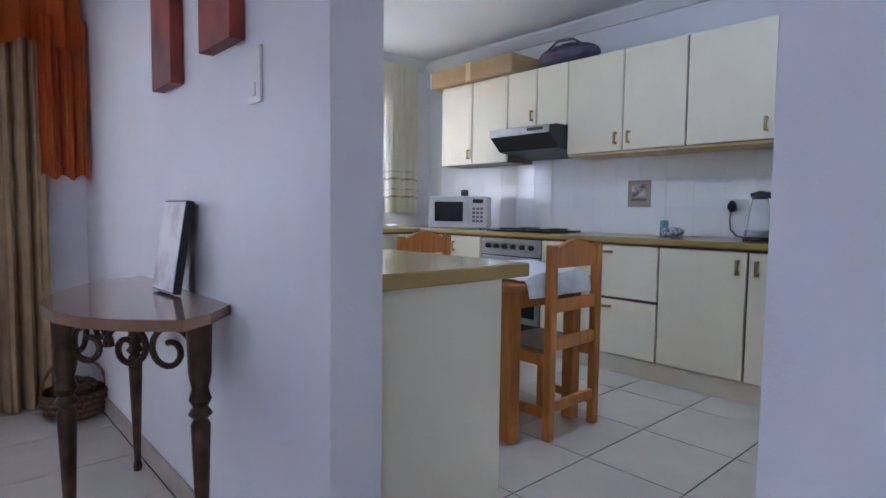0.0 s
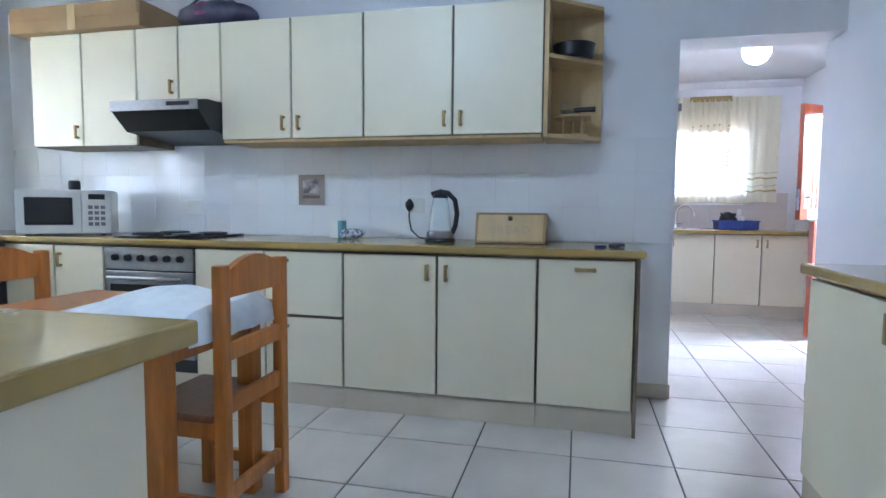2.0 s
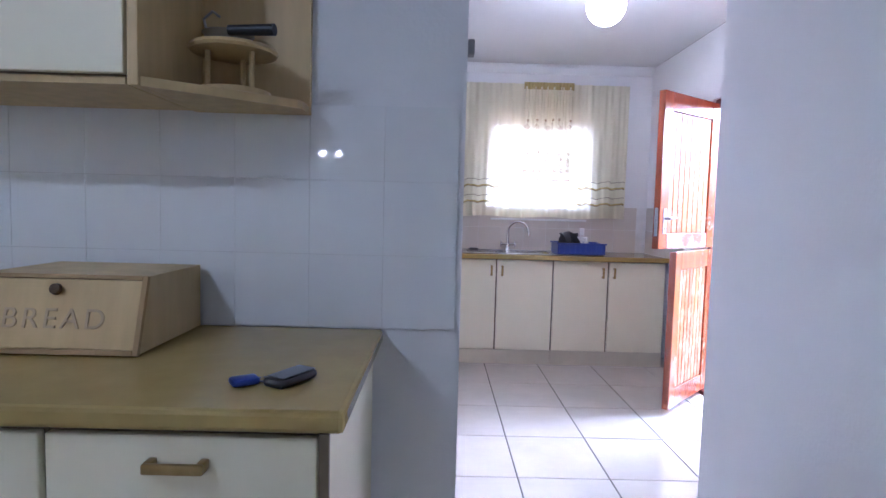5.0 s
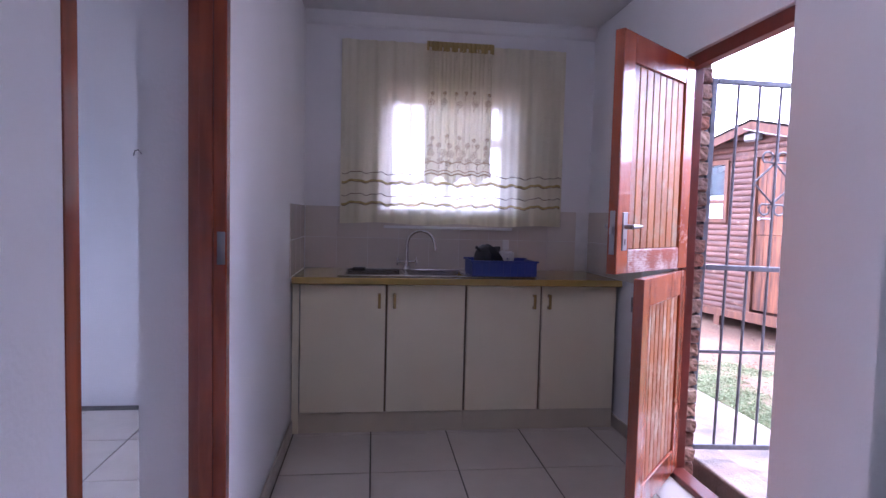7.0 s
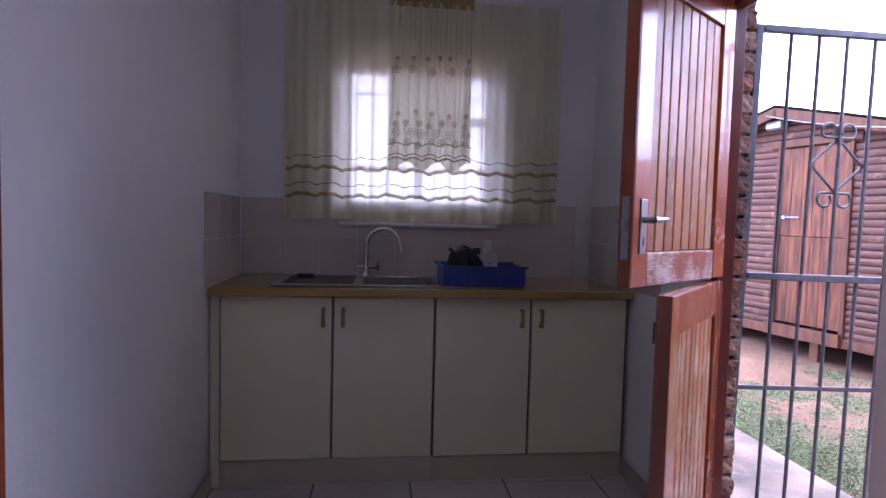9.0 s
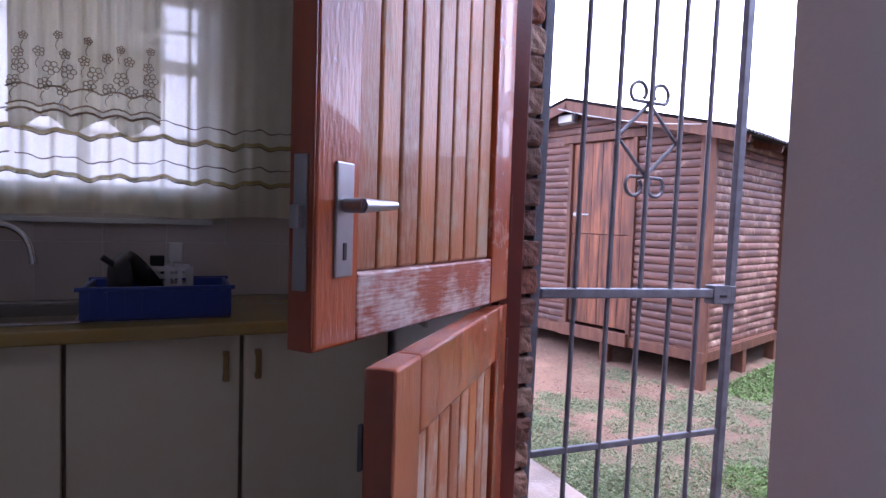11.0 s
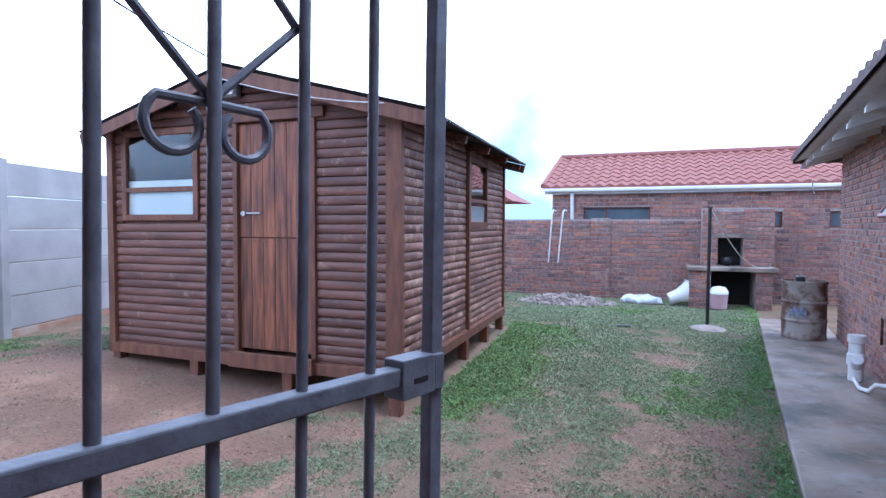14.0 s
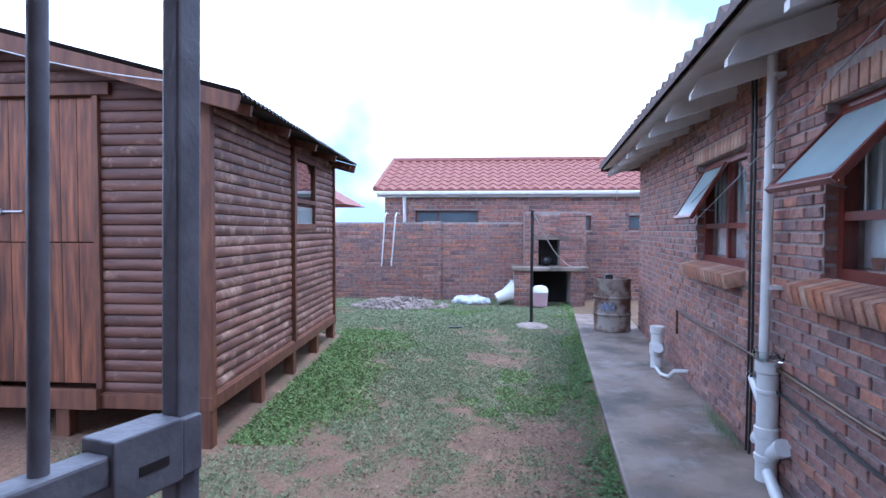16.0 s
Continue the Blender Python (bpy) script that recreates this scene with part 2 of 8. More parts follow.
M_DARKRED = mat("dark_red_frame_paint", (0.17, 0.035, 0.022), 0.32, vary=0.15, scale=9, bump=0.06)
M_IRON = mat("grey_painted_iron", (0.15, 0.155, 0.18), 0.5, metal=0.1, vary=0.18, scale=25, bump=0.15, bump_scale=120)
M_SHEDTRIM = mat("shed_trim_timber", (0.19, 0.075, 0.035), 0.6, vary=0.2, scale=4, stretch=(5, 5, 1), bump=0.25, bump_scale=30, rand=0.1, second=(0.10, 0.035, 0.02))
M_SHEDDOOR = mat("shed_door_board", (0.29, 0.095, 0.035), 0.5, vary=0.25, scale=3.5, stretch=(9, 9, 0.8), bump=0.3, bump_scale=25, rand=0.22, second=(0.075, 0.025, 0.014))
M_DARKROOF = mat("dark_corrugated_sheet", (0.045, 0.042, 0.04), 0.6, vary=0.2, scale=5)
BRICKS = [(0.33, 0.15, 0.12), (0.24, 0.125, 0.11), (0.38, 0.23, 0.19), (0.17, 0.105, 0.105), (0.42, 0.19, 0.125), (0.30, 0.17, 0.15), (0.22, 0.15, 0.145), (0.36, 0.18, 0.15)]
M_BRICK = island_mat("clinker_brick", BRICKS, scale=17, vary=0.24)
M_TANBRICK = island_mat("tan_lintel_brick", [(0.42, 0.27, 0.19), (0.34, 0.18, 0.13), (0.48, 0.34, 0.25), (0.28, 0.16, 0.13)], scale=17, vary=0.2)
M_ROUGHBRICK = island_mat("rough_reveal_brick", [(0.34, 0.19, 0.14), (0.44, 0.28, 0.20), (0.17, 0.115, 0.10), (0.36, 0.15, 0.095), (0.26, 0.16, 0.125), (0.52, 0.38, 0.28), (0.42, 0.14, 0.075)], bump=0.9, bump_scale=45, scale=22, vary=0.3)
M_ORBRICK = island_mat("orange_cut_brick", [(0.42, 0.17, 0.09), (0.34, 0.13, 0.075), (0.44, 0.28, 0.20), (0.26, 0.12, 0.085), (0.38, 0.20, 0.13)], scale=18, vary=0.22)
M_MORTAR = mat("grey_mortar", (0.40, 0.345, 0.32), 0.95, vary=0.2, scale=20, bump=0.4, bump_scale=90)
M_RTILE = island_mat("terracotta_roof_tile", [(0.27, 0.10, 0.075), (0.23, 0.085, 0.07), (0.31, 0.13, 0.10), (0.20, 0.08, 0.065)], 0.75, 0.3, 40)
M_DTILE = mat("grey_brown_roof_tile", (0.12, 0.075, 0.065), 0.8, vary=0.25, scale=12, bump=0.3)
M_CONC = mat("weathered_concrete", (0.31, 0.232, 0.185), 0.62, vary=0.2, scale=2.3, bump=0.35, bump_scale=70, second=(0.10, 0.08, 0.066), contrast=(0.36, 0.64))


def blotch(m, colour, scale, lo, hi, amount, detail=6):
    """Stains of another colour over a surface, with the damp ones smoother."""
    nt = m.node_tree
    b = nt.nodes["Principled BSDF"]
    tc = nt.nodes.new("ShaderNodeTexCoord")
    n = nt.nodes.new("ShaderNodeTexNoise")
    n.inputs["Scale"].default_value, n.inputs["Detail"].default_value = scale, detail
    n.inputs["Roughness"].default_value = 0.65
    n.noise_dimensions = "4D"
    n.inputs["W"].default_value = scale * 1.7
    nt.links.new(tc.outputs["Object"], n.inputs["Vector"])
    mr = nt.nodes.new("ShaderNodeMapRange")
    mr.inputs[1].default_value, mr.inputs[2].default_value, mr.inputs[4].default_value = lo, hi, amount
    nt.links.new(n.outputs[0], mr.inputs[0])
    mx = nt.nodes.new("ShaderNodeMixRGB")
    mx.inputs[2].default_value = (*colour, 1)
    nt.links.new(mr.outputs[0], mx.inputs[0])
    nt.links.new(b.inputs["Base Color"].links[0].from_socket, mx.inputs[1])
    nt.links.new(mx.outputs[0], b.inputs["Base Color"])


blotch(M_CONC, (0.34, 0.29, 0.26), 5.0, 0.52, 0.68, 0.75)
blotch(M_CONC, (0.20, 0.115, 0.06), 1.1, 0.58, 0.70, 0.6)
blotch(M_CONC, (0.07, 0.06, 0.05), 26.0, 0.60, 0.72, 0.7)
M_PRECAST = mat("pale_precast_concrete", (0.46, 0.44, 0.42), 0.85, vary=0.12, scale=2.5, bump=0.3, bump_scale=60, rand=0.04)
M_SPLASHED = mat("soil_splashed_concrete", (0.46, 0.36, 0.28), 0.9, scale=3.0, bump=0.3, bump_scale=60, second=(0.36, 0.20, 0.12), contrast=(0.4, 0.62))
M_WHITEP = mat("white_painted_timber", (0.70, 0.68, 0.66), 0.55, vary=0.08, scale=8)
M_PVC = mat("white_pvc_pipe", (0.72, 0.71, 0.70), 0.35, vary=0.08, scale=10)
M_RUST = mat("rusty_drum_steel", (0.30, 0.26, 0.23), 0.7, metal=0.2, scale=7, bump=0.25, bump_scale=60, second=(0.11, 0.055, 0.035), contrast=(0.42, 0.58))
M_CABLE = mat("black_cable", (0.012, 0.012, 0.012), 0.5)
M_WCABLE = mat("white_cable", (0.6, 0.6, 0.6), 0.5)
M_PANE = glass_mat("shed_window_glass")
M_FARPANE = mat("far_window_pane", (0.10, 0.13, 0.15), 0.12, vary=0.1, scale=4, spec=0.5)
M_FROST = mat("frosted_glass_pane", (0.36, 0.46, 0.47), 0.2, vary=0.04, scale=4, spec=0.8)
# near-black that paints the darkness of unlit rooms and hollows
M_VOID = mat("painted_dark_interior", (0.02, 0.018, 0.016), 0.9)
M_NET = mat("pale_net_curtain", (0.80, 0.86, 0.90), 0.85, vary=0.1, scale=9)
M_SHEER = cloth_mat("cream_sheer_curtain", (0.86, 0.80, 0.58), 0.055, through_colour=(0.84, 0.82, 0.72), glow=0.50)
M_LACE = cloth_mat("white_lace_curtain", (0.93, 0.88, 0.72), 0.6, 60, glow=0.2)
M_BAND = cloth_mat("gold_curtain_band", (0.56, 0.45, 0.20), 0.10, glow=0.35)
M_BANDLINE = cloth_mat("brown_curtain_cord", (0.20, 0.14, 0.07), 0.10, glow=0.2)
M_EMB = cloth_mat("beige_embroidery", (0.46, 0.34, 0.21), 0.12, glow=0.25)
M_BEIGE = mat("beige_curtain_cloth", (0.50, 0.36, 0.18), 0.85, vary=0.1, scale=8, bump=0.2, bump_scale=200)
M_ORANGE = cloth_mat("orange_voile", (0.72, 0.18, 0.04), 0.12)
M_PAINTING = mat("red_abstract_canvas", (0.34, 0.045, 0.02), 0.55, scale=7, second=(0.10, 0.02, 0.012))
M_CONSOLE = mat("polished_console_top", (0.36, 0.22, 0.13), 0.15, vary=0.15, scale=8, coat=0.5)
M_BRONZE = mat("bronze_painted_metal", (0.10, 0.055, 0.022), 0.4, metal=0.5, vary=0.3, scale=14)
M_WICKER = mat("wicker", (0.25, 0.14, 0.06), 0.7, vary=0.3, scale=60, bump=0.6, bump_scale=120)
M_SLATE = mat("photo_frame_print", (0.25, 0.24, 0.30), 0.3, vary=0.3, scale=9)
M_SINK = mat("stainless_sink", (0.5, 0.5, 0.5), 0.25, metal=0.95, vary=0.06, scale=20)
M_RUBBLE = mat("rubble_stone", (0.36, 0.29, 0.25), 0.9, vary=0.25, scale=9, bump=0.4)
M_CERAMIC = mat("white_ceramic", (0.80, 0.80, 0.78), 0.12, vary=0.03)
M_PBAG = mat("pale_plastic_sack", (0.62, 0.66, 0.70), 0.4, vary=0.15, scale=9)
M_PINKBIN = mat("pale_pink_plastic", (0.55, 0.36, 0.38), 0.5, vary=0.08)
M_LAMPGLOW = bpy.data.materials.new("opal_lamp_glass")
M_LAMPGLOW.use_nodes = True
M_LAMPGLOW.node_tree.nodes["Principled BSDF"].inputs["Emission Color"].default_value = (1, 0.96, 0.9, 1)
M_LAMPGLOW.node_tree.nodes["Principled BSDF"].inputs["Emission Strength"].default_value = 1.6

M_BULB = bpy.data.materials.new("lit_bulb")
M_BULB.use_nodes = True
M_BULB.node_tree.nodes["Principled BSDF"].inputs["Emission Color"].default_value = (1, 0.97, 0.93, 1)
M_BULB.node_tree.nodes["Principled BSDF"].inputs["Emission Strength"].default_value = 4.0

# ---- building blocks ----
def box(bm, x0, x1, y0, y1, z0, z1, bevel=0.0):
    """A box from corner to corner, its edges rounded by bevel."""
    m = Matrix.LocRotScale(((x0 + x1) / 2, (y0 + y1) / 2, (z0 + z1) / 2), None, (abs(x1 - x0), abs(y1 - y0), abs(z1 - z0)))
    made = bmesh.ops.create_cube(bm, size=1, matrix=m)["verts"]
    if bevel:
        edges = {e for v in made for e in v.link_edges}
        bmesh.ops.bevel(bm, geom=list(edges), offset=bevel, segments=2, affect="EDGES", profile=0.5)
    return bm


def rod(bm, a, b, r, sides=10, r2=None):
    """A round bar from a to b."""
    a, b = Vector(a), Vector(b)
    d = b - a
    m = Matrix.Translation((a + b) / 2) @ d.to_track_quat("Z", "Y").to_matrix().to_4x4()
    bmesh.ops.create_cone(bm, cap_ends=True, segments=sides, radius1=r, radius2=r if r2 is None else r2, depth=d.length, matrix=m)
    return bm


def tube(bm, points, r, sides=8):
    """A bent round bar through the points."""
    rings = []
    pts = [Vector(p) for p in points]
    side = None
    for i, p in enumerate(pts):
        d = (pts[min(i + 1, len(pts) - 1)] - pts[max(i - 1, 0)]).normalized()
        if side is None:
            side = d.orthogonal().normalized()
        side = (side - d * side.dot(d)).normalized()
        up = d.cross(side)
        rings.append([bm.verts.new(p + r * (math.cos(k * math.tau / sides) * side + math.sin(k * math.tau / sides) * up)) for k in range(sides)])
    for a, b in zip(rings, rings[1:]):
        for k in range(sides):
            bm.faces.new((a[k], a[(k + 1) % sides], b[(k + 1) % sides], b[k]))
    bm.faces.new(list(reversed(rings[0])))
    bm.faces.new(rings[-1])
    return bm


def lathe(bm, profile, at=(0, 0, 0), sides=20):
    """A turned shape: (radius, height) pairs round the z axis."""
    rings = [[bm.verts.new((at[0] + r * math.cos(k * math.tau / sides), at[1] + r * math.sin(k * math.tau / sides), at[2] + z)) for k in range(sides)] for r, z in profile]
    for a, b in zip(rings, rings[1:]):
        for k in range(sides):
            bm.faces.new((a[k], a[(k + 1) % sides], b[(k + 1) % sides], b[k]))
    if profile[0][0] > 0.001:
        bm.faces.new(list(reversed(rings[0])))
    if profile[-1][0] > 0.001:
        bm.faces.new(rings[-1])
    bmesh.ops.remove_doubles(bm, verts=[v for r in rings for v in r], dist=0.0005)
    return bm


def prism(bm, outline, z0, z1, m=None):
    """A flat outline drawn up from z0 to z1."""
    lo = [bm.verts.new((x, y, z0)) for x, y in outline]
    hi = [bm.verts.new((x, y, z1)) for x, y in outline]
    n = len(outline)
    fs = [bm.faces.new(list(reversed(lo))), bm.faces.new(hi)]
    for i in range(n):
        fs.append(bm.faces.new((lo[i], lo[(i + 1) % n], hi[(i + 1) % n], hi[i])))
    bmesh.ops.recalc_face_normals(bm, faces=fs)
    if m is not None:
        bmesh.ops.transform(bm, matrix=m, verts=lo + hi)
    return bm


def mesh(name, bm, material, smooth=False):
    me = bpy.data.meshes.new(name)
    bm.to_mesh(me)
    bm.free()
    me.materials.append(material)
    if smooth:
        for p in me.polygons:
            p.use_smooth = True
        me.set_sharp_from_angle(angle=radians(38))
    return me


def thing(name, at, label, category, group="", rz=0.0, kind=""):
    """An empty at the thing's base, which carries its parts; their meshes are in its own axes."""
    ob = new(name)
    ob.empty_display_size = 0.1
    ob.matrix_world = pose(*at, 0, 0, rz)
    bpy.context.view_layer.update()
    return tagged(ob, label, category, group, kind)


def part(name, bm, material, parent, label="", smooth=False, at=None, rz=0.0):
    ob = new(name, mesh(name, bm, material, smooth))
    ob.parent = parent
    if at is not None:
        ob.matrix_basis = pose(*at, 0, 0, rz)
    return tagged(ob, label) if label else ob


def wpart(name, bm, material, parent, label="", smooth=False):
    """A part whose mesh is given in the world's axes."""
    ob = new(name, mesh(name, bm, material, smooth))
    ob.parent = parent
    top = parent
    m = Matrix.Identity(4)
    while top is not None:
        m = top.matrix_basis @ m if top.parent is None else top.matrix_parent_inverse @ top.matrix_basis @ m
        top = top.parent
    ob.matrix_parent_inverse = m.inverted()
    return tagged(ob, label) if label else ob


def solo(name, bm, material, label, category, kind="", smooth=False, group=""):
    return tagged(new(name, mesh(name, bm, material, smooth)), label, category, group, kind)


def setting(name, bm, material, label, category):
    return solo(name, bm, material, label, category, "structure")


def piece(name, me, parent, at, rz=0.0, rx=0.0, ry=0.0):
    ob = new(name, me)
    ob.parent = parent
    ob.matrix_basis = pose(*at, rx, ry, rz)
    return ob


def B():
    return bmesh.new()


# ---- the house: walls, floors, ceilings ----
def wall_x(bm, x0, x1, y0, y1, z0, z1, holes=()):
    """A wall that runs along y between x0 and x1 of thickness; holes are (ya, yb, za, zb)."""
    at = y0
    for ya, yb, za, zb in sorted(holes):
        if ya > at:
            box(bm, x0, x1, at, ya, z0, z1)
        if za > z0:
            box(bm, x0, x1, ya, yb, z0, za)
        if zb < z1:
            box(bm, x0, x1, ya, yb, zb, z1)
        at = yb
    if at < y1:
        box(bm, x0, x1, at, y1, z0, z1)
    return bm


def wall_y(bm, x0, x1, y0, y1, z0, z1, holes=()):
    """A wall that runs along x; holes are (xa, xb, za, zb)."""
    at = x0
    for xa, xb, za, zb in sorted(holes):
        if xa > at:
            box(bm, at, xa, y0, y1, z0, z1)
        if za > z0:
            box(bm, xa, xb, y0, y1, z0, za)
        if zb < z1:
            box(bm, xa, xb, y0, y1, zb, z1)
        at = xb
    if at < x1:
        box(bm, at, x1, y0, y1, z0, z1)
    return bm


CEIL, SCEIL = 2.58, 2.50
kitchen_back = setting("wall_kitchen_back", wall_x(B(), 4.6, 4.86, -0.71, 4.97, 0, CEIL, [(-0.71, 0.10, 0, 2.03)]), M_WALL, "white plastered kitchen wall with a doorway and tiled splashback", "wall")
kitchen_window_wall = setting("wall_kitchen_window", wall_y(B(), 1.435, 4.6, 4.75, 4.97, 0, CEIL, [(2.6, 3.88, 1.1, 2.3)]), M_WALL, "white plastered kitchen wall with a window", "wall")
wall_right = setting("wall_kitchen_right", wall_y(B(), 1.435, 4.86, -0.93, -0.712, 0, CEIL), M_WALL, "white plastered wall beside the doorway", "wall")
setting("wall_console", wall_x(B(), 1.295, 1.435, 1.22, 4.97, 0, CEIL), M_WALL, "white plastered partition between living room and kitchen", "wall")
setting("wall_living_right", wall_x(B(), 1.295, 1.435, -3.2, 0.352, 0, CEIL), M_WALL, "white plastered partition beside the kitchen opening", "wall")
setting("wall_living_curtain", wall_y(B(), -3.2, 1.295, 3.80, 4.02, 0, CEIL, [(-0.30, 0.52, 0.9, 1.95)]), M_WALL, "white living room wall with a curtained window", "wall")
# opening is invented, set where the glazed tiles don't reflect it
setting("wall_living_far", wall_x(B(), -3.42, -3.2, -3.42, 4.02, 0, CEIL, [(-2.7, -1.9, 1.1, 1.9)]), M_WALL, "white living room wall, unseen, with an added opening for light", "wall")
setting("wall_living_south", wall_y(B(), -3.2, 1.435, -3.42, -3.2, 0, CEIL), M_WALL, "plain white living room wall", "wall")
# scullery
window_wall = setting("wall_scullery_window", wall_x(B(), 8.10, 8.32, -1.93, 4.0, -0.1, SCEIL + 0.08, [(-1.13, -0.30, 1.17, 2.02)]), M_WALL, "white plastered scullery wall with a curtained window", "wall")
scullery_left = setting("wall_scullery_left", wall_y(B(), 4.86, 8.1, 0.22, 0.49, 0, SCEIL, [(5.25, 6.205, 0, 2.06)]), M_WALL, "white plastered scullery wall with an inner doorway", "wall")
DOOR_L, DOOR_R = 6.243, 6.93
door_wall = setting("wall_back_door", wall_y(B(), 4.86, 8.1, -1.765, -1.68, -0.1, SCEIL, [(DOOR_L, DOOR_R + 0.03, 0, 2.02)]), M_WALL, "white plastered wall with the back doorway", "wall")
setting("wall_scullery_return", wall_x(B(), 4.64, 4.86, -1.80, -0.932, -0.1, SCEIL), M_WALL, "plain white scullery wall behind the doorway", "wall")
# unseen wall; its opening is invented to let light into the store
setting("wall_store_far", wall_y(B(), 4.86, 8.32, 4.0, 4.2, 0, SCEIL, [(5.9, 7.3, 0.95, 2.1)]), M_WALL, "plain white store room wall, unseen, with an added opening", "wall")
setting("ceiling_kitchen", box(B(), -3.42, 4.86, -3.42, 4.97, CEIL, CEIL + 0.1), M_CEIL, "white painted kitchen and living room ceiling", "ceiling")
setting("ceiling_scullery", box(B(), 4.86, 8.32, -1.93, 4.2, SCEIL + 0.08, SCEIL + 0.18), M_CEIL, "white painted scullery ceiling", "ceiling")
setting("ceiling_scullery_board", box(B(), 4.865, 8.095, -1.675, 3.995, SCEIL, SCEIL + 0.075), M_CEIL, "white scullery ceiling board", "ceiling")
# cornices
for nm, args in (("cornice", (4.50, 4.598, -0.70, 4.74)), ):
    bm = B()
    prism(bm, [(0, 0), (-0.09, 0), (-0.082, -0.02), (-0.03, -0.075), (-0.018, -0.09), (0, -0.09)], -0.705, 4.745, Matrix.Translation((4.598, 0, CEIL - 0.002)) @ Matrix(((1, 0, 0, 0), (0, 0, 1, 0), (0, 1, 0, 0), (0, 0, 0, 1))))
    setting("cornice_back", bm, M_CEIL, "white moulded cornice under the kitchen ceiling", "cornice")
    bm = B()
    prism(bm, [(0, 0), (-0.09, 0), (-0.082, -0.02), (-0.03, -0.075), (-0.018, -0.09), (0, -0.09)], 1.44, 4.50, Matrix.Translation((0, 4.748, CEIL - 0.002)) @ Matrix(((0, 0, 1, 0), (1, 0, 0, 0), (0, 1, 0, 0), (0, 0, 0, 1))))
    setting("cornice_window", bm, M_CEIL, "white moulded cornice above the kitchen window", "cornice")
    bm = B()
    prism(bm, [(0, 0), (-0.07, 0), (-0.06, -0.02), (-0.02, -0.06), (0, -0.07)], -1.675, 0.215, Matrix.Translation((8.098, 0, SCEIL - 0.002)) @ Matrix(((1, 0, 0, 0), (0, 0, 1, 0), (0, 1, 0, 0), (0, 0, 0, 1))))
    setting("cornice_scullery", bm, M_CEIL, "white cornice above the scullery window", "cornice")
# skirtings
for args in ((4.59, 4.598, 0.10, 0.36, 0, 0.085), (4.62, 4.85, -0.70, -0.69, 0, 0.085), (3.45, 4.60, -0.71, -0.698, 0, 0.085), (4.87, 5.25, 0.206, 0.218, 0, 0.075), (6.21, 7.62, 0.206, 0.218, 0, 0.075), (7.0, 7.62, -1.678, -1.666, 0, 0.075), (1.281, 1.293, 1.22, 3.79, 0, 0.085), (4.6, 4.855, 0.088, 0.099, 0, 0.085), (4.9, 6.2, -1.678, -1.666, 0, 0.075)):
    setting("skirting", box(B(), *args, 0.003), M_SKIRT, "low beige stone skirting tile", "skirting")
subfloor = setting("floor", box(box(box(B(), -3.42, 1.435, -3.42, 4.97, -0.12, -0.006), 1.435, 4.86, -0.93, 4.97, -0.12, -0.006), 4.86, 8.32, -1.80, 4.97, -0.12, -0.006), M_GROUT, "floor of cream ceramic tiles with dark joints", "floor")
setting("doorstep", box(B(), DOOR_L - 0.02, DOOR_R + 0.05, -1.76, -1.68, -0.006, 0.028, 0.006), M_DARKRED, "dark red back door threshold", "threshold")

# ---- windows ----
def window_x(name, x, y0, y1, z0, z1, label, bars=6):
    """A window in a wall that runs along y, with frame, mullion, panes and burglar bars."""
    w = thing(name, (x, (y0 + y1) / 2, z0), label, "window", kind="structure")
    bm = B()
    for a in ((y0, y0 + 0.04, z0, z1), (y1 - 0.04, y1, z0, z1), (y0 + 0.04, y1 - 0.04, z0, z0 + 0.04), (y0 + 0.04, y1 - 0.04, z1 - 0.04, z1)):
        box(bm, x - 0.03, x + 0.03, *a)
    wpart("window_frame", bm, M_DARKRED, w)
    ym = (y0 + y1) / 2
    wpart("mullion", box(B(), x - 0.025, x + 0.025, ym - 0.02, ym + 0.02, z0 + 0.04, z1 - 0.04), M_DARKRED, w)
    wpart("transom", box(B(), x - 0.025, x + 0.025, y0 + 0.04, ym - 0.02, z1 - 0.30, z1 - 0.26), M_DARKRED, w)
    for i in range(bars):
        y = y0 + 0.07 + i * (y1 - y0 - 0.14) / (bars - 1)
        wpart("bar", rod(B(), (x - 0.05, y, z0 + 0.02), (x - 0.05, y, z1 - 0.02), 0.006, 6), M_WHITEP, w)
    for z in (z1 - 0.16, z0 + 0.30):
        wpart("bar", box(B(), x - 0.052, x - 0.046, y0 + 0.03, y1 - 0.03, z - 0.007, z + 0.007), M_WHITEP, w)
    return w


window_x("window_1", 8.22, -1.13, -0.30, 1.17, 2.02, "scullery window with a dark red frame and white bars", 9)
w = thing("window_2", (3.24, 4.86, 1.1), "kitchen window behind a sheer curtain", "window", kind="structure")
bm = B()
for a in ((2.6, 2.64, 1.1, 2.3), (3.84, 3.88, 1.1, 2.3), (2.64, 3.84, 1.1, 1.14), (2.64, 3.84, 2.26, 2.3), (3.22, 3.26, 1.14, 2.26)):
    box(bm, a[0], a[1], 4.83, 4.89, a[2], a[3])
wpart("window_frame", bm, M_DARKRED, w)
setting("window_sill", box(B(), 8.06, 8.1, -1.14, -0.29, 1.150, 1.168, 0.003), M_WTILE, "white tiled window sill above the sink", "window sill")


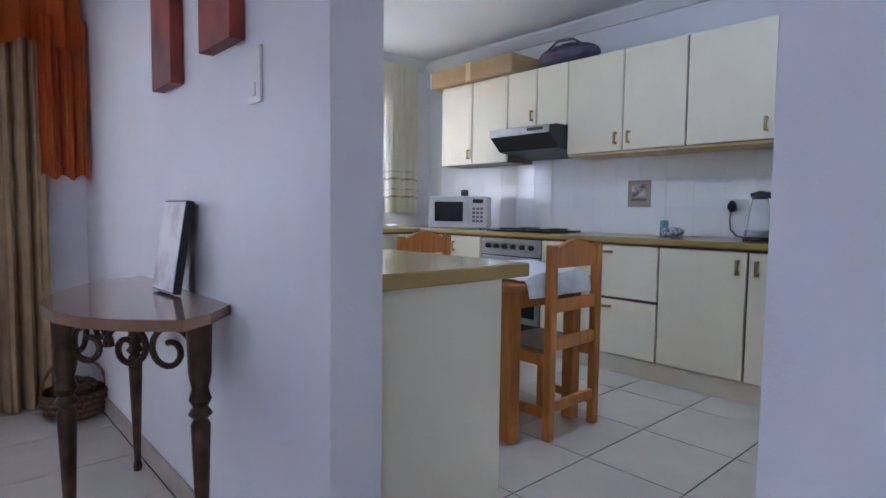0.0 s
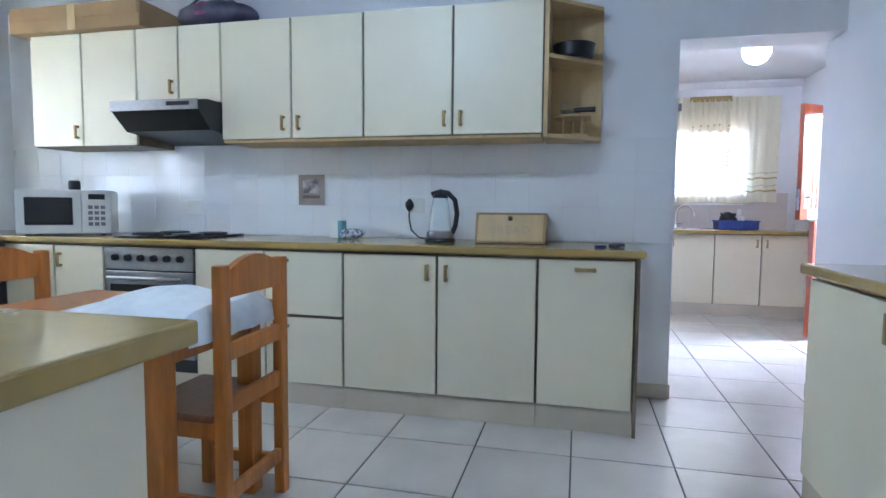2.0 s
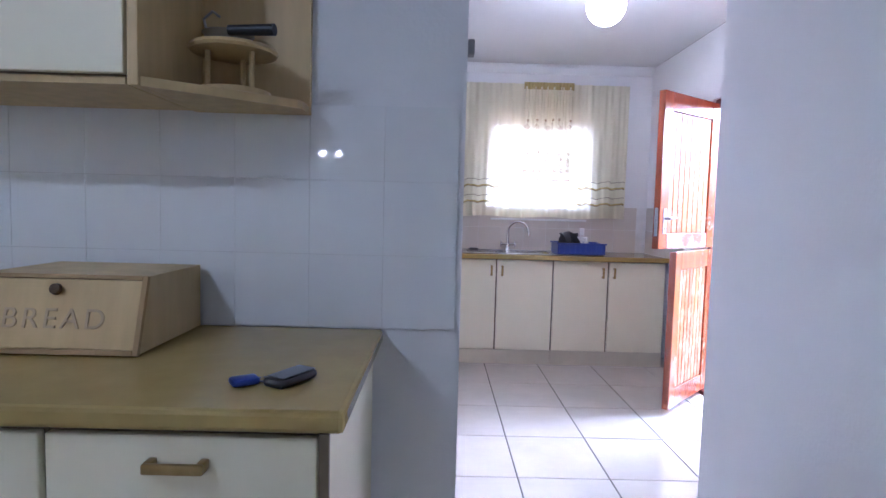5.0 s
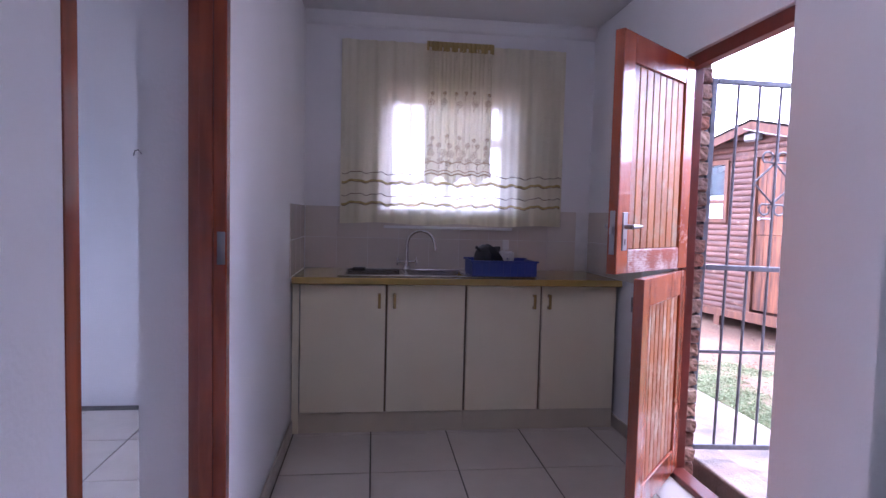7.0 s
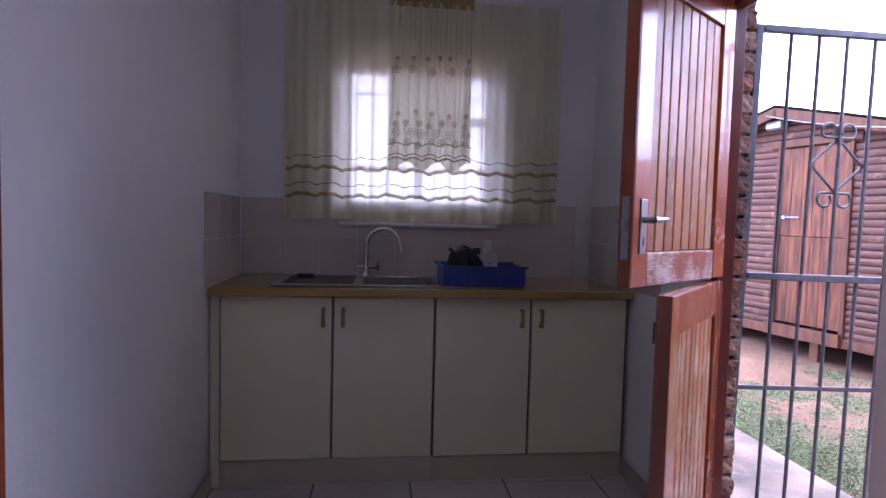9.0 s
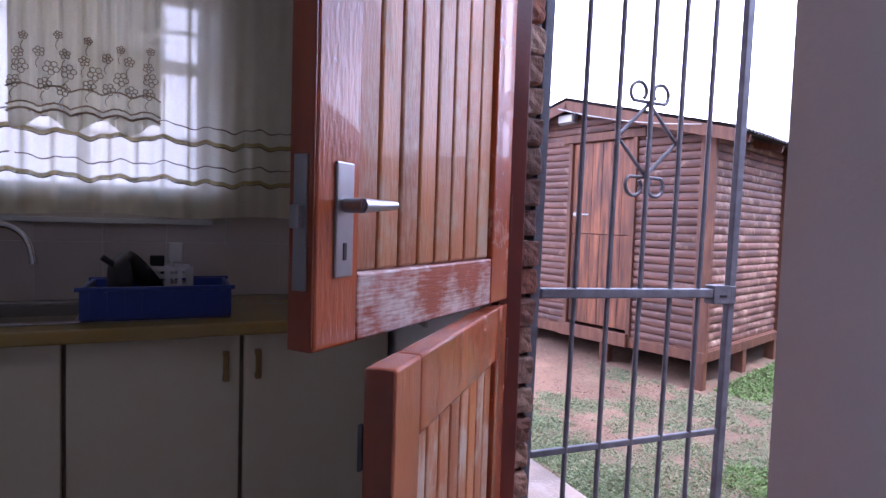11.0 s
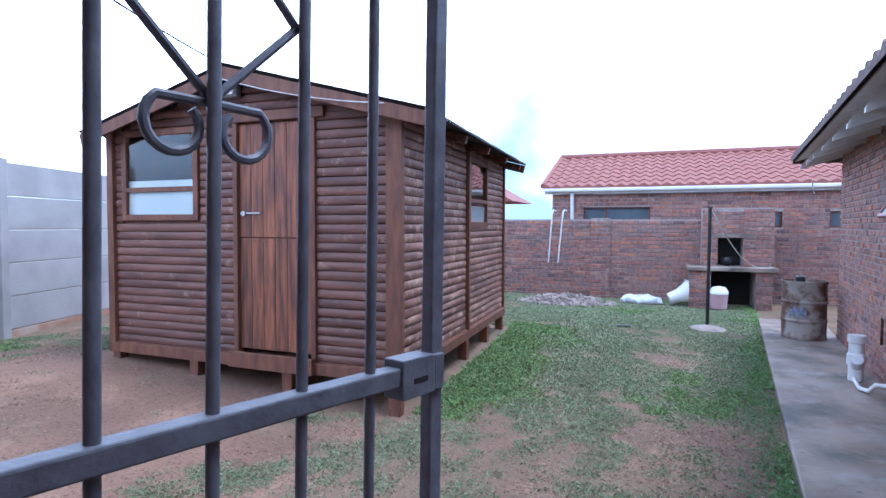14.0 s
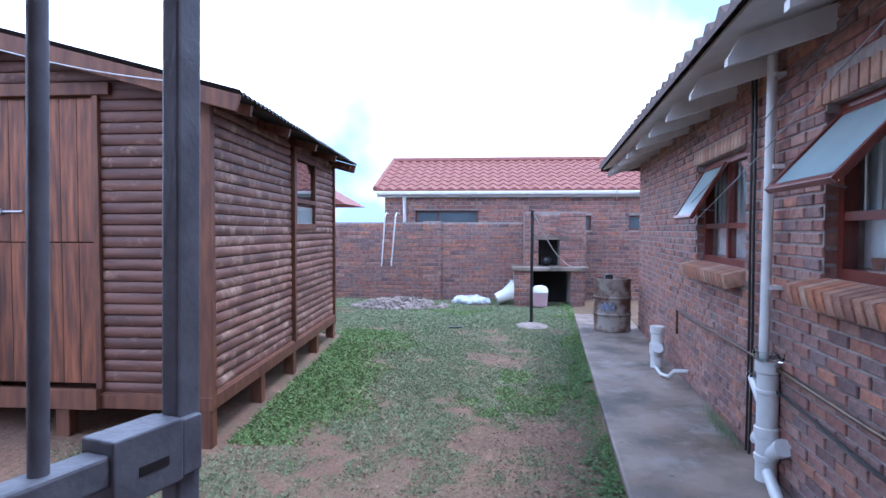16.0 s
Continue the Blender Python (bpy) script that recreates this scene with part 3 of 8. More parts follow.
# ---- curtains ----
def drape(bm, axis, fixed, a0, a1, z0, z1, folds, depth, cols=80, rows=10, sag=0.0, seed=0.0, wave=0.0):
    """Hanging cloth with folds; axis 'y' hangs along y at x=fixed."""
    grid = []
    for r in range(rows + 1):
        row = []
        for c in range(cols + 1):
            k = c / cols
            t = r / rows
            a = a0 + (a1 - a0) * k
            off = depth * math.sin(k * folds * math.tau + seed + 0.9 * math.sin(k * 9 + seed)) * (0.55 + 0.45 * (1 - t)) + 0.4 * depth * math.sin(k * folds * 2.3 * math.tau + seed)
            z = z0 + (z1 - z0) * t + (sag * math.sin(k * 17 + seed) if r == 0 else 0) + wave * (math.sin(k * 61 + seed) + 0.7 * math.sin(k * 23) + 0.5 * math.sin(k * 139))
            row.append(bm.verts.new((fixed + off, a, z) if axis == "y" else (a, fixed + off, z)))
        grid.append(row)
    for r in range(rows):
        for c in range(cols):
            bm.faces.new((grid[r][c], grid[r][c + 1], grid[r + 1][c + 1], grid[r + 1][c]))
    return bm


def curtain(at_axis, fixed, a0, a1, z0, z1, l0, l1, toward, label):
    """A sheer curtain with gold ruffle bands, a gathered lace panel and a gold heading."""
    at = (fixed, (a0 + a1) / 2, z0) if at_axis == "y" else ((a0 + a1) / 2, fixed, z0)
    c = thing("sheer_curtain", at, label, "curtain")
    wpart("curtain_sheet", drape(B(), at_axis, fixed, a0, a1, z0, z1, 11, 0.012, 160, 8, 0.006), M_SHEER, c, smooth=True)
    h = z1 - z0
    for z_gold, z_line in ((z0 + 0.105 * h, z0 + 0.155 * h), (z0 + 0.225 * h, z0 + 0.275 * h)):
        wpart("ruffle_band", drape(B(), at_axis, fixed + toward * 0.016, a0 + 0.01, a1 - 0.01, z_gold, z_gold + 0.013, 11, 0.014, 160, 2, 0.0, 0.4, 0.0065), M_BAND, c, smooth=True)
        wpart("ruffle_cord", drape(B(), at_axis, fixed + toward * 0.018, a0 + 0.01, a1 - 0.01, z_gold - 0.004, z_gold - 0.0005, 11, 0.014, 160, 1, 0.0, 0.4, 0.0065), M_BANDLINE, c, "thin brown cord", True)
        wpart("ruffle_cord", drape(B(), at_axis, fixed + toward * 0.018, a0 + 0.01, a1 - 0.01, z_line, z_line + 0.004, 11, 0.014, 160, 1, 0.0, 0.9, 0.0065), M_BANDLINE, c, "thin brown cord", True)
    lz = z0 + 0.25 * h
    wpart("lace_panel", drape(B(), at_axis, fixed + toward * 0.035, l0, l1, lz, z1 - 0.03, 7, 0.011, 100, 8, 0.022, 1.0), M_SHEER, c, "white lace centre panel", True)
    wpart("heading", drape(B(), at_axis, fixed + toward * 0.04, l0, l1, z1 - 0.055, z1 + 0.005, 16, 0.008, 160, 2), M_BAND, c, "gathered gold heading", True)
    rnd = random.Random(5)
    off = fixed + toward * 0.052

    def put(a, z):
        return (off, a, z) if at_axis == "y" else (a, off, z)

    for k, zz in enumerate((0.025, 0.045, 0.10)):
        bm = B()
        tube(bm, [put(l0 + (l1 - l0) * i / 48, lz + zz + 0.016 * abs(math.sin(i / 48 * math.pi * 5)) + rnd.uniform(-0.001, 0.001)) for i in range(49)], 0.0028 if k else 0.004, 5)
        wpart("scalloped_edging", bm, M_EMB, c)
    for z, count, size in ((0.135, 7, 0.022), (0.19, 6, 0.026), (0.25, 7, 0.018), (0.31, 5, 0.014), (0.56, 5, 0.024), (0.63, 6, 0.012)):
        for i in range(count):
            a = l0 + (i + 0.5) * (l1 - l0) / count + rnd.uniform(-0.016, 0.016)
            zz = lz + z * h * 0.75 + rnd.uniform(-0.012, 0.012)
            bm = B()
            turn = rnd.random()
            for p in range(5):
                ang = p * math.tau / 5 + turn
                ring = [put(a + size * 0.55 * math.cos(ang) + size * 0.34 * math.cos(q * math.tau / 8), zz + size * 0.55 * math.sin(ang) + size * 0.34 * math.sin(q * math.tau / 8)) for q in range(9)]
                tube(bm, ring, 0.0017, 4)
            stem = [put(a + size * 0.5 * math.sin(q * 0.9), zz - size - q * 0.011) for q in range(4)]
            tube(bm, stem, 0.0015, 4)
            wpart("embroidered_flower", bm, M_EMB, c)
    return c


curtain("y", 8.035, -1.46, -0.01, 1.18, 2.33, -0.97, -0.54, -1, "cream sheer curtain with gold bands and lace over the sink window")
curtain("x", 4.69, 2.45, 4.40, 1.03, 2.50, 3.1, 3.7, -1, "cream sheer curtain with gold bands over the kitchen window")


# ---- cabinets ----
def handle_v(parent, face, along, z, axis, length=0.085):
    """An upright brass bow handle on a door face; axis is the way the face looks."""
    bm = B()
    box(bm, -0.009, 0.009, -0.022, 0.002, -length / 2, -length / 2 + 0.016, 0.003)
    box(bm, -0.009, 0.009, -0.022, 0.002, length / 2 - 0.016, length / 2, 0.003)
    box(bm, -0.0085, 0.0085, -0.030, -0.019, -length / 2, length / 2, 0.004)
    return put_face(parent, bm, face, along, z, axis)


def handle_h(parent, face, along, z, axis, length=0.10):
    bm = B()
    box(bm, -length / 2, -length / 2 + 0.014, -0.022, 0.002, -0.009, 0.009, 0.003)
    box(bm, length / 2 - 0.014, length / 2, -0.022, 0.002, -0.009, 0.009, 0.003)
    box(bm, -length / 2, length / 2, -0.030, -0.019, -0.009, 0.009, 0.004)
    return put_face(parent, bm, face, along, z, axis)


def put_face(parent, bm, face, along, z, axis):
    """Handles are drawn facing -y; turn them to the door's side."""
    turn = {"-y": 0, "+y": 180, "-x": -90, "+x": 90}[axis]
    at = (face, along, z) if "x" in axis else (along, face, z)
    bmesh.ops.transform(bm, matrix=pose(*at, 0, 0, turn), verts=bm.verts)
    return wpart("handle", bm, M_BRASS, parent, "dull brass bow handle", True)


def span(axis, face, depth, a, b, z0, z1):
    """The corners of a box whose front is at face and which goes depth back from it."""
    sign = 1 if axis[0] == "-" else -1
    f0, f1 = sorted((face, face + sign * depth))
    return (f0, f1, a, b, z0, z1) if "x" in axis else (a, b, f0, f1, z0, z1)


def cabinet(name, label, axis, face, depth, a, b, z0, z1, doors, group, plinth=True):
    """A cabinet with laminate doors edged in brown; doors are (from, to, z0, z1, handle, place along, handle z)."""
    at = (face + (depth / 2 if axis == "-x" else 0), (a + b) / 2, 0 if plinth else z0) if "x" in axis else ((a + b) / 2, face, 0)
    cab = thing(name, at, label, "cabinet", group)
    wpart("body", box(B(), *span(axis, face + (0.022 if axis[0] == "-" else -0.022), depth - 0.022, a + 0.001, b - 0.001, z0, z1)), M_EDGE, cab)
    if plinth:
        wpart("plinth", box(B(), *span(axis, face + (0.012 if axis[0] == "-" else -0.012), 0.018, a + 0.001, b - 0.001, 0.0, z0 - 0.001)), M_PLINTH, cab)
    for da, db, dz0, dz1, hk, ha, hz in doors:
        d = wpart("door" if hk == "v" else "drawer_front", box(B(), *span(axis, face, 0.02, da + 0.006, db - 0.006, dz0 + 0.004, dz1 - 0.004), 0.003), M_CREAM, cab)
        if hk == "v":
            handle_v(d, face, ha, hz, axis)
        elif hk == "h":
            handle_h(d, face, ha, hz, axis)
    return cab


FB, TOPZ = 3.97, 0.86
LOW = "base units along the kitchen wall"
cabinet("base_cabinet", "cream laminate end unit with a single tall drawer front", "-x", FB, 0.6, 0.352, 0.812, 0.12, TOPZ, [(0.352, 0.812, 0.12, 0.85, "h", 0.585, 0.80)], LOW)
cabinet("base_cabinet", "cream laminate base unit with two doors", "-x", FB, 0.6, 0.812, 1.835, 0.12, TOPZ, [(0.812, 1.32, 0.12, 0.85, "v", 1.27, 0.76), (1.32, 1.835, 0.12, 0.85, "v", 1.37, 0.76)], LOW)
cabinet("base_cabinet", "cream laminate drawer unit with two deep drawers", "-x", FB, 0.6, 1.835, 2.74, 0.12, TOPZ, [(1.835, 2.30, 0.50, 0.85, "h", 2.20, 0.80), (1.835, 2.30, 0.12, 0.49, "h", 2.20, 0.44), (2.30, 2.74, 0.12, 0.85, "v", 2.35, 0.76)], LOW)
cabinet("base_cabinet", "cream laminate corner unit beside the oven", "-x", FB, 0.6, 3.36, 4.10, 0.12, TOPZ, [(3.36, 3.72, 0.12, 0.85, "v", 3.67, 0.76), (3.72, 4.10, 0.12, 0.85, "v", 3.77, 0.76)], LOW)
panel_end = thing("end_panel", (4.27, 0.345, 0), "narrow brown-edged end panel of the base units", "panel")
wpart("panel", box(B(), 3.965, 4.585, 0.336, 0.350, 0.0, TOPZ), M_CREAM, panel_end)
wpart("edge_strip", box(B(), 3.955, 3.9645, 0.335, 0.351, 0.0, TOPZ), M_EDGE, panel_end)
LEFTG = "base units under the kitchen window"
cabinet("base_cabinet", "cream laminate unit under the window worktop", "-y", 4.12, 0.6, 2.95, 3.90, 0.12, TOPZ, [(2.95, 3.42, 0.12, 0.85, "v", 3.37, 0.76), (3.42, 3.90, 0.12, 0.85, "v", 3.47, 0.76)], LEFTG)
cabinet("base_cabinet", "cream laminate unit under the window worktop", "-y", 4.12, 0.6, 2.0, 2.95, 0.12, TOPZ, [(2.0, 2.47, 0.12, 0.85, "v", 2.42, 0.76), (2.47, 2.95, 0.12, 0.85, "v", 2.52, 0.76)], LEFTG)
UPPER = "wall units above the splashback"
UZ0, UZ1, FU = 1.49, 2.19, 4.255
cabinet("wall_cabinet", "cream laminate wall unit with two doors", "-x", FU, 0.34, 0.82, 1.83, UZ0, UZ1, [(0.82, 1.31, UZ0, UZ1, "v", 1.265, 1.58), (1.31, 1.83, UZ0, UZ1, "v", 1.355, 1.58)], UPPER, False)
cabinet("wall_cabinet", "cream laminate wall unit with two doors", "-x", FU, 0.34, 1.83, 2.745, UZ0, UZ1, [(1.83, 2.28, UZ0, UZ1, "v", 2.23, 1.58), (2.28, 2.745, UZ0, UZ1, "v", 2.33, 1.58)], UPPER, False)
cabinet("wall_cabinet", "short cream laminate wall unit above the cooker hood", "-x", FU, 0.34, 2.745, 3.345, 1.718, UZ1, [(2.745, 3.04, 1.718, UZ1, "", 0, 0), (3.04, 3.345, 1.718, UZ1, "v", 3.085, 1.82)], UPPER, False)
cabinet("wall_cabinet", "cream laminate corner wall unit with two doors", "-x", FU, 0.34, 3.345, 4.165, UZ0 - 0.02, UZ1, [(3.345, 3.76, UZ0 - 0.02, UZ1, "", 0, 0), (3.76, 4.165, UZ0 - 0.02, UZ1, "v", 3.80, 1.56)], UPPER, False)
light_rail = thing("light_rail", (4.27, 1.8, 1.47), "pale wood rail under the wall units", "rail")
wpart("rail", box(B(), 4.27, 4.59, 0.83, 2.74, 1.474, 1.489), M_PALEWOOD, light_rail)
# open corner shelf
sh = thing("corner_shelf_unit", (4.43, 0.66, 1.47), "open pale wood end shelf unit with quarter-round shelves", "shelf")
wpart("side_panel", box(B(), 4.255, 4.594, 0.795, 0.818, 1.47, 2.19, 0.002), M_PALEWOOD, sh)
wpart("back_panel", box(B(), 4.575, 4.594, 0.512, 0.794, 1.47, 2.19), M_PALEWOOD, sh)
for z in (1.47, 1.885, 2.175):
    arc = [(4.574, 0.794), (4.574, 0.514), (4.50, 0.514), (4.478, 0.522), (4.275, 0.775), (4.262, 0.794)]
    wpart("shelf", prism(B(), arc, z, z + 0.02), M_PALEWOOD, sh)

# ---- worktops ----
wt = thing("worktop", (4.28, 2.2, 0.86), "mustard laminate kitchen worktop with a rounded front edge", "worktop")
wpart("slab", box(B(), 3.948, 4.594, 0.31, 4.74, 0.861, 0.8988, 0.009), M_WTOP, wt)
# dark brown strip that paints the shade under the worktop edge
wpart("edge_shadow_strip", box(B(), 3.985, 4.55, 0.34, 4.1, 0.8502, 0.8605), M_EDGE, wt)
wt2 = thing("worktop", (3.0, 4.42, 0.86), "mustard laminate worktop under the kitchen window", "worktop")
wpart("slab", box(B(), 1.99, 3.946, 4.095, 4.744, 0.861, 0.8988, 0.004), M_WTOP, wt2)

# peninsula counter
pen = thing("peninsula_counter", (1.72, 2.3, 0), "cream breakfast counter with a mustard laminate top", "counter")
wpart("carcass", box(B(), 1.438, 1.90, 1.262, 3.35, 0.0, 0.857), M_CREAM, pen)
wpart("counter_top", box(B(), 1.437, 2.0, 1.238, 3.4, 0.858, 0.90, 0.006), M_WTOP, pen)
# sideboard on the kitchen's right
rc = cabinet("side_cabinet", "cream laminate side cabinet with two doors beside the wall", "+y", -0.20, 0.50, 2.15, 3.48, 0.12, 0.86, [(2.15, 2.50, 0.12, 0.85, "v", 2.20, 0.78), (2.50, 2.843, 0.12, 0.85, "v", 2.795, 0.78), (2.843, 3.48, 0.12, 0.85, "v", 2.893, 0.78)], "")
rct = thing("worktop", (2.78, -0.42, 0.86), "mustard laminate top of the side cabinet", "worktop")
wpart("slab", box(B(), 2.10, 3.51, -0.708, -0.174, 0.861, 0.90, 0.008), M_WTOP, rct)

# ---- scullery sink units ----
FS = 7.545
SINKG = "sink base units"
sy = [0.205, -0.305, -0.757, -1.20, -1.66]
cabinet("sink_cabinet", "cream laminate sink unit with two doors", "-x", FS, 0.5, sy[2], sy[0] - 0.03, 0.115, 0.85, [(sy[1], sy[0] - 0.03, 0.115, 0.845, "v", sy[1] + 0.04, 0.755), (sy[2], sy[1], 0.115, 0.845, "v", sy[1] - 0.045, 0.755)], SINKG)
cabinet("sink_cabinet", "cream laminate sink unit with two doors", "-x", FS, 0.5, sy[4], sy[2], 0.115, 0.85, [(sy[3], sy[2], 0.115, 0.845, "v", sy[3] + 0.045, 0.755), (sy[4], sy[3], 0.115, 0.845, "v", sy[3] - 0.045, 0.755)], SINKG)
fl = thing("filler_panel", (7.56, 0.19, 0), "narrow cream filler beside the sink unit", "panel")
wpart("panel", box(B(), 7.549, 7.566, 0.1755, 0.212, 0.0, 0.85), M_CREAM, fl)
swt = thing("worktop", (7.8, -0.72, 0.86), "mustard laminate sink worktop", "worktop")
bm = B()
rings = [[bm.verts.new((x, y, z)) for x, y in c] for z in (0.851, 0.885) for c in (((7.51, -1.665), (8.098, -1.665), (8.098, 0.21), (7.51, 0.21)), ((7.585, -0.76), (8.0, -0.76), (8.0, -0.05), (7.585, -0.05)))]
for k in range(4):
    n = (k + 1) % 4
    bm.faces.new((rings[0][n], rings[0][k], rings[1][k], rings[1][n]))
    bm.faces.new((rings[2][k], rings[2][n], rings[3][n], rings[3][k]))
    bm.faces.new((rings[0][k], rings[0][n], rings[2][n], rings[2][k]))
    bm.faces.new((rings[1][n], rings[1][k], rings[3][k], rings[3][n]))
wpart("slab", bm, M_WTOP, swt)
wpart("front_edge", box(B(), 7.494, 7.5095, -1.667, 0.211, 0.849, 0.887, 0.006), M_WTOP, swt)
sink = thing("kitchen_sink", (7.79, -0.6, 0.87), "stainless steel double sink with a drainer", "sink")
bm = B()
for a in ((7.57, 7.60, -1.17, -0.03), (7.97, 8.0, -1.17, -0.03), (7.60, 7.97, -0.07, -0.03), (7.60, 7.97, -1.17, -0.77), (7.60, 7.97, -0.43, -0.39)):
    box(bm, *a, 0.886, 0.894, 0.002)
wpart("rim", bm, M_SINK, sink)
for a, b in ((-0.39, -0.07), (-0.77, -0.43)):
    bm = B()
    for q in ((7.60, 7.605, a, b, 0.75, 0.886), (7.965, 7.97, a, b, 0.75, 0.886), (7.605, 7.965, a, a + 0.005, 0.75, 0.886), (7.605, 7.965, b - 0.005, b, 0.75, 0.886), (7.60, 7.97, a, b, 0.745, 0.75)):
        box(bm, *q)
    wpart("basin", bm, M_SINK, sink)
for i in range(7):
    y = -1.13 + i * 0.05
    wpart("drainer_rib", box(B(), 7.63, 7.93, y, y + 0.012, 0.893, 0.898, 0.002), M_SINK, sink)
tap = thing("mixer_tap", (7.985, -0.44, 0.894), "chrome swan-neck mixer tap with cross handles", "tap")
bm = B()
lathe(bm, [(0.028, 0), (0.026, 0.012), (0.014, 0.03), (0.014, 0.06), (0.0, 0.062)])
part("base", bm, M_CHROME, tap, smooth=True)
bm = B()
tube(bm, [(0, 0, 0.05), (0, 0, 0.12)] + [(-0.02 * (1 - math.cos(a * math.pi / 14)), -0.086 * (1 - math.cos(a * math.pi / 14)), 0.158 + 0.088 * math.sin(a * math.pi / 14)) for a in range(14)] + [(-0.042, -0.176, 0.15), (-0.043, -0.178, 0.125)], 0.011, 10)
part("spout", bm, M_CHROME, tap, smooth=True)
for s in (-1, 1):
    bm = B()
    rod(bm, (0, 0, 0.045), (-0.01, s * 0.055, 0.05), 0.010)
    rod(bm, (-0.012, s * 0.06, 0.025), (-0.012, s * 0.06, 0.075), 0.006)
    rod(bm, (-0.037, s * 0.06, 0.05), (0.013, s * 0.06, 0.05), 0.006)
    part("cross_handle", bm, M_CHROME, tap, smooth=True)
tray = thing("dish_rack", (7.69, -0.98, 0.898), "blue plastic dish drainer tray", "dish rack")
bm = B()
for a in ((-0.13, 0.13, -0.19, 0.19, 0.0, 0.008), (-0.13, -0.12, -0.19, 0.19, 0.008, 0.085), (0.12, 0.13, -0.19, 0.19, 0.008, 0.085), (-0.12, 0.12, -0.19, -0.18, 0.008, 0.085), (-0.12, 0.12, 0.18, 0.19, 0.008, 0.085)):
    box(bm, *a)
part("tray", bm, M_BLUE, tray)
part("rim", box(B(), -0.142, -0.13, -0.2, 0.2, 0.078, 0.09, 0.003), M_BLUE, tray)
part("rim", box(B(), 0.13, 0.142, -0.2, 0.2, 0.078, 0.09, 0.003), M_BLUE, tray)
for i in range(9):
    part("rib", box(B(), -0.134, -0.130, -0.17 + i * 0.042, -0.16 + i * 0.042, 0.01, 0.075), M_BLUE, tray)
bas = thing("cutlery_basket", (7.72, -1.0, 0.907), "white perforated plastic cutlery basket", "basket")
for i in range(12):
    a = i * math.tau / 12
    part("bar", box(B(), 0.055 * math.cos(a) - 0.006, 0.055 * math.cos(a) + 0.006, 0.065 * math.sin(a) - 0.006, 0.065 * math.sin(a) + 0.006, 0, 0.12), M_WPLAST, bas)
for z in (0.0, 0.03, 0.06, 0.09, 0.112):
    bm = B()
    lathe(bm, [(0.061, z), (0.061, z + 0.014), (0.050, z + 0.014), (0.050, z)], sides=16)
    part("band", bm, M_WPLAST, bas)
for nm, dx, dy, ln, mt, lab in (("spatula", 0, -0.02, 0.19, M_WPLAST, "white plastic spatula"), ("knife", 0.0, 0.03, 0.15, M_BLACK, "black-handled knife")):
    k = thing(nm, (7.72 + dx, -1.0 + dy, 0.912), lab + " standing in the cutlery basket", nm)
    bm = B()
    rod(bm, (0, 0, 0), (0.01, -dy * 0.5, ln * 0.7), 0.005, 8)
    part("handle", bm, mt, k)
    part("head", box(B(), 0.006, 0.014, -0.02, 0.02, ln * 0.68, ln, 0.004), mt, k)
for dy, tilt, lab in ((0.13, 18, "black pan lid leaning in the dish rack"), (0.06, -14, "dark bowl standing in the dish rack")):
    p = thing("pan", (7.70, -0.98 + dy, 0.93), lab, "pan")
    bm = B()
    lathe(bm, [(0.0, 0.0), (0.06, 0.005), (0.085, 0.03), (0.088, 0.035), (0.08, 0.032), (0.055, 0.012), (0.0, 0.008)], sides=22)
    bmesh.ops.transform(bm, matrix=pose(0, 0, 0.055, 70 + tilt, 0, 20), verts=bm.verts)
    part("bowl", bm, M_BLACK, p, smooth=True)
    bm = B()
    rod(bm, (0, -0.03, 0.09), (-0.02, 0.02, 0.13), 0.009, 8)
    part("handle", bm, M_BLACK, p)
sponge = thing("dish_sponge", (7.93, -0.14, 0.886), "dark scouring sponge beside the tap", "sponge")
part("pad", box(B(), -0.03, 0.03, -0.04, 0.04, 0, 0.022, 0.006), M_BLACK, sponge)

# ---- scullery ceiling lamp ----
lampx = thing("ceiling_lamp", (6.2, -0.71, SCEIL - 0.15), "white opal glass globe ceiling lamp, lit", "lamp")
bm = B()
bmesh.ops.create_uvsphere(bm, u_segments=28, v_segments=16, radius=0.105)
part("globe", bm, M_LAMPGLOW, lampx, smooth=True)
part("fitting", lathe(B(), [(0.05, 0.09), (0.06, 0.12), (0.06, 0.15)]), M_WPLAST, lampx)


# ---- back door: frame, stable door, gate ----
fr = thing("door_frame", (6.59, -1.74, 0), "dark red painted back door frame", "door frame", kind="structure")
wpart("jamb", box(B(), DOOR_R, DOOR_R + 0.06, -1.766, -1.70, 0.028, 2.0, 0.004), M_DARKRED, fr)
wpart("jamb", box(B(), DOOR_L + 0.0, DOOR_L + 0.005, -1.752, -1.715, 0.028, 2.0, 0.004), M_DARKRED, fr)
wpart("head", box(B(), DOOR_L, DOOR_R + 0.06, -1.752, -1.70, 1.96, 2.019, 0.004), M_DARKRED, fr)


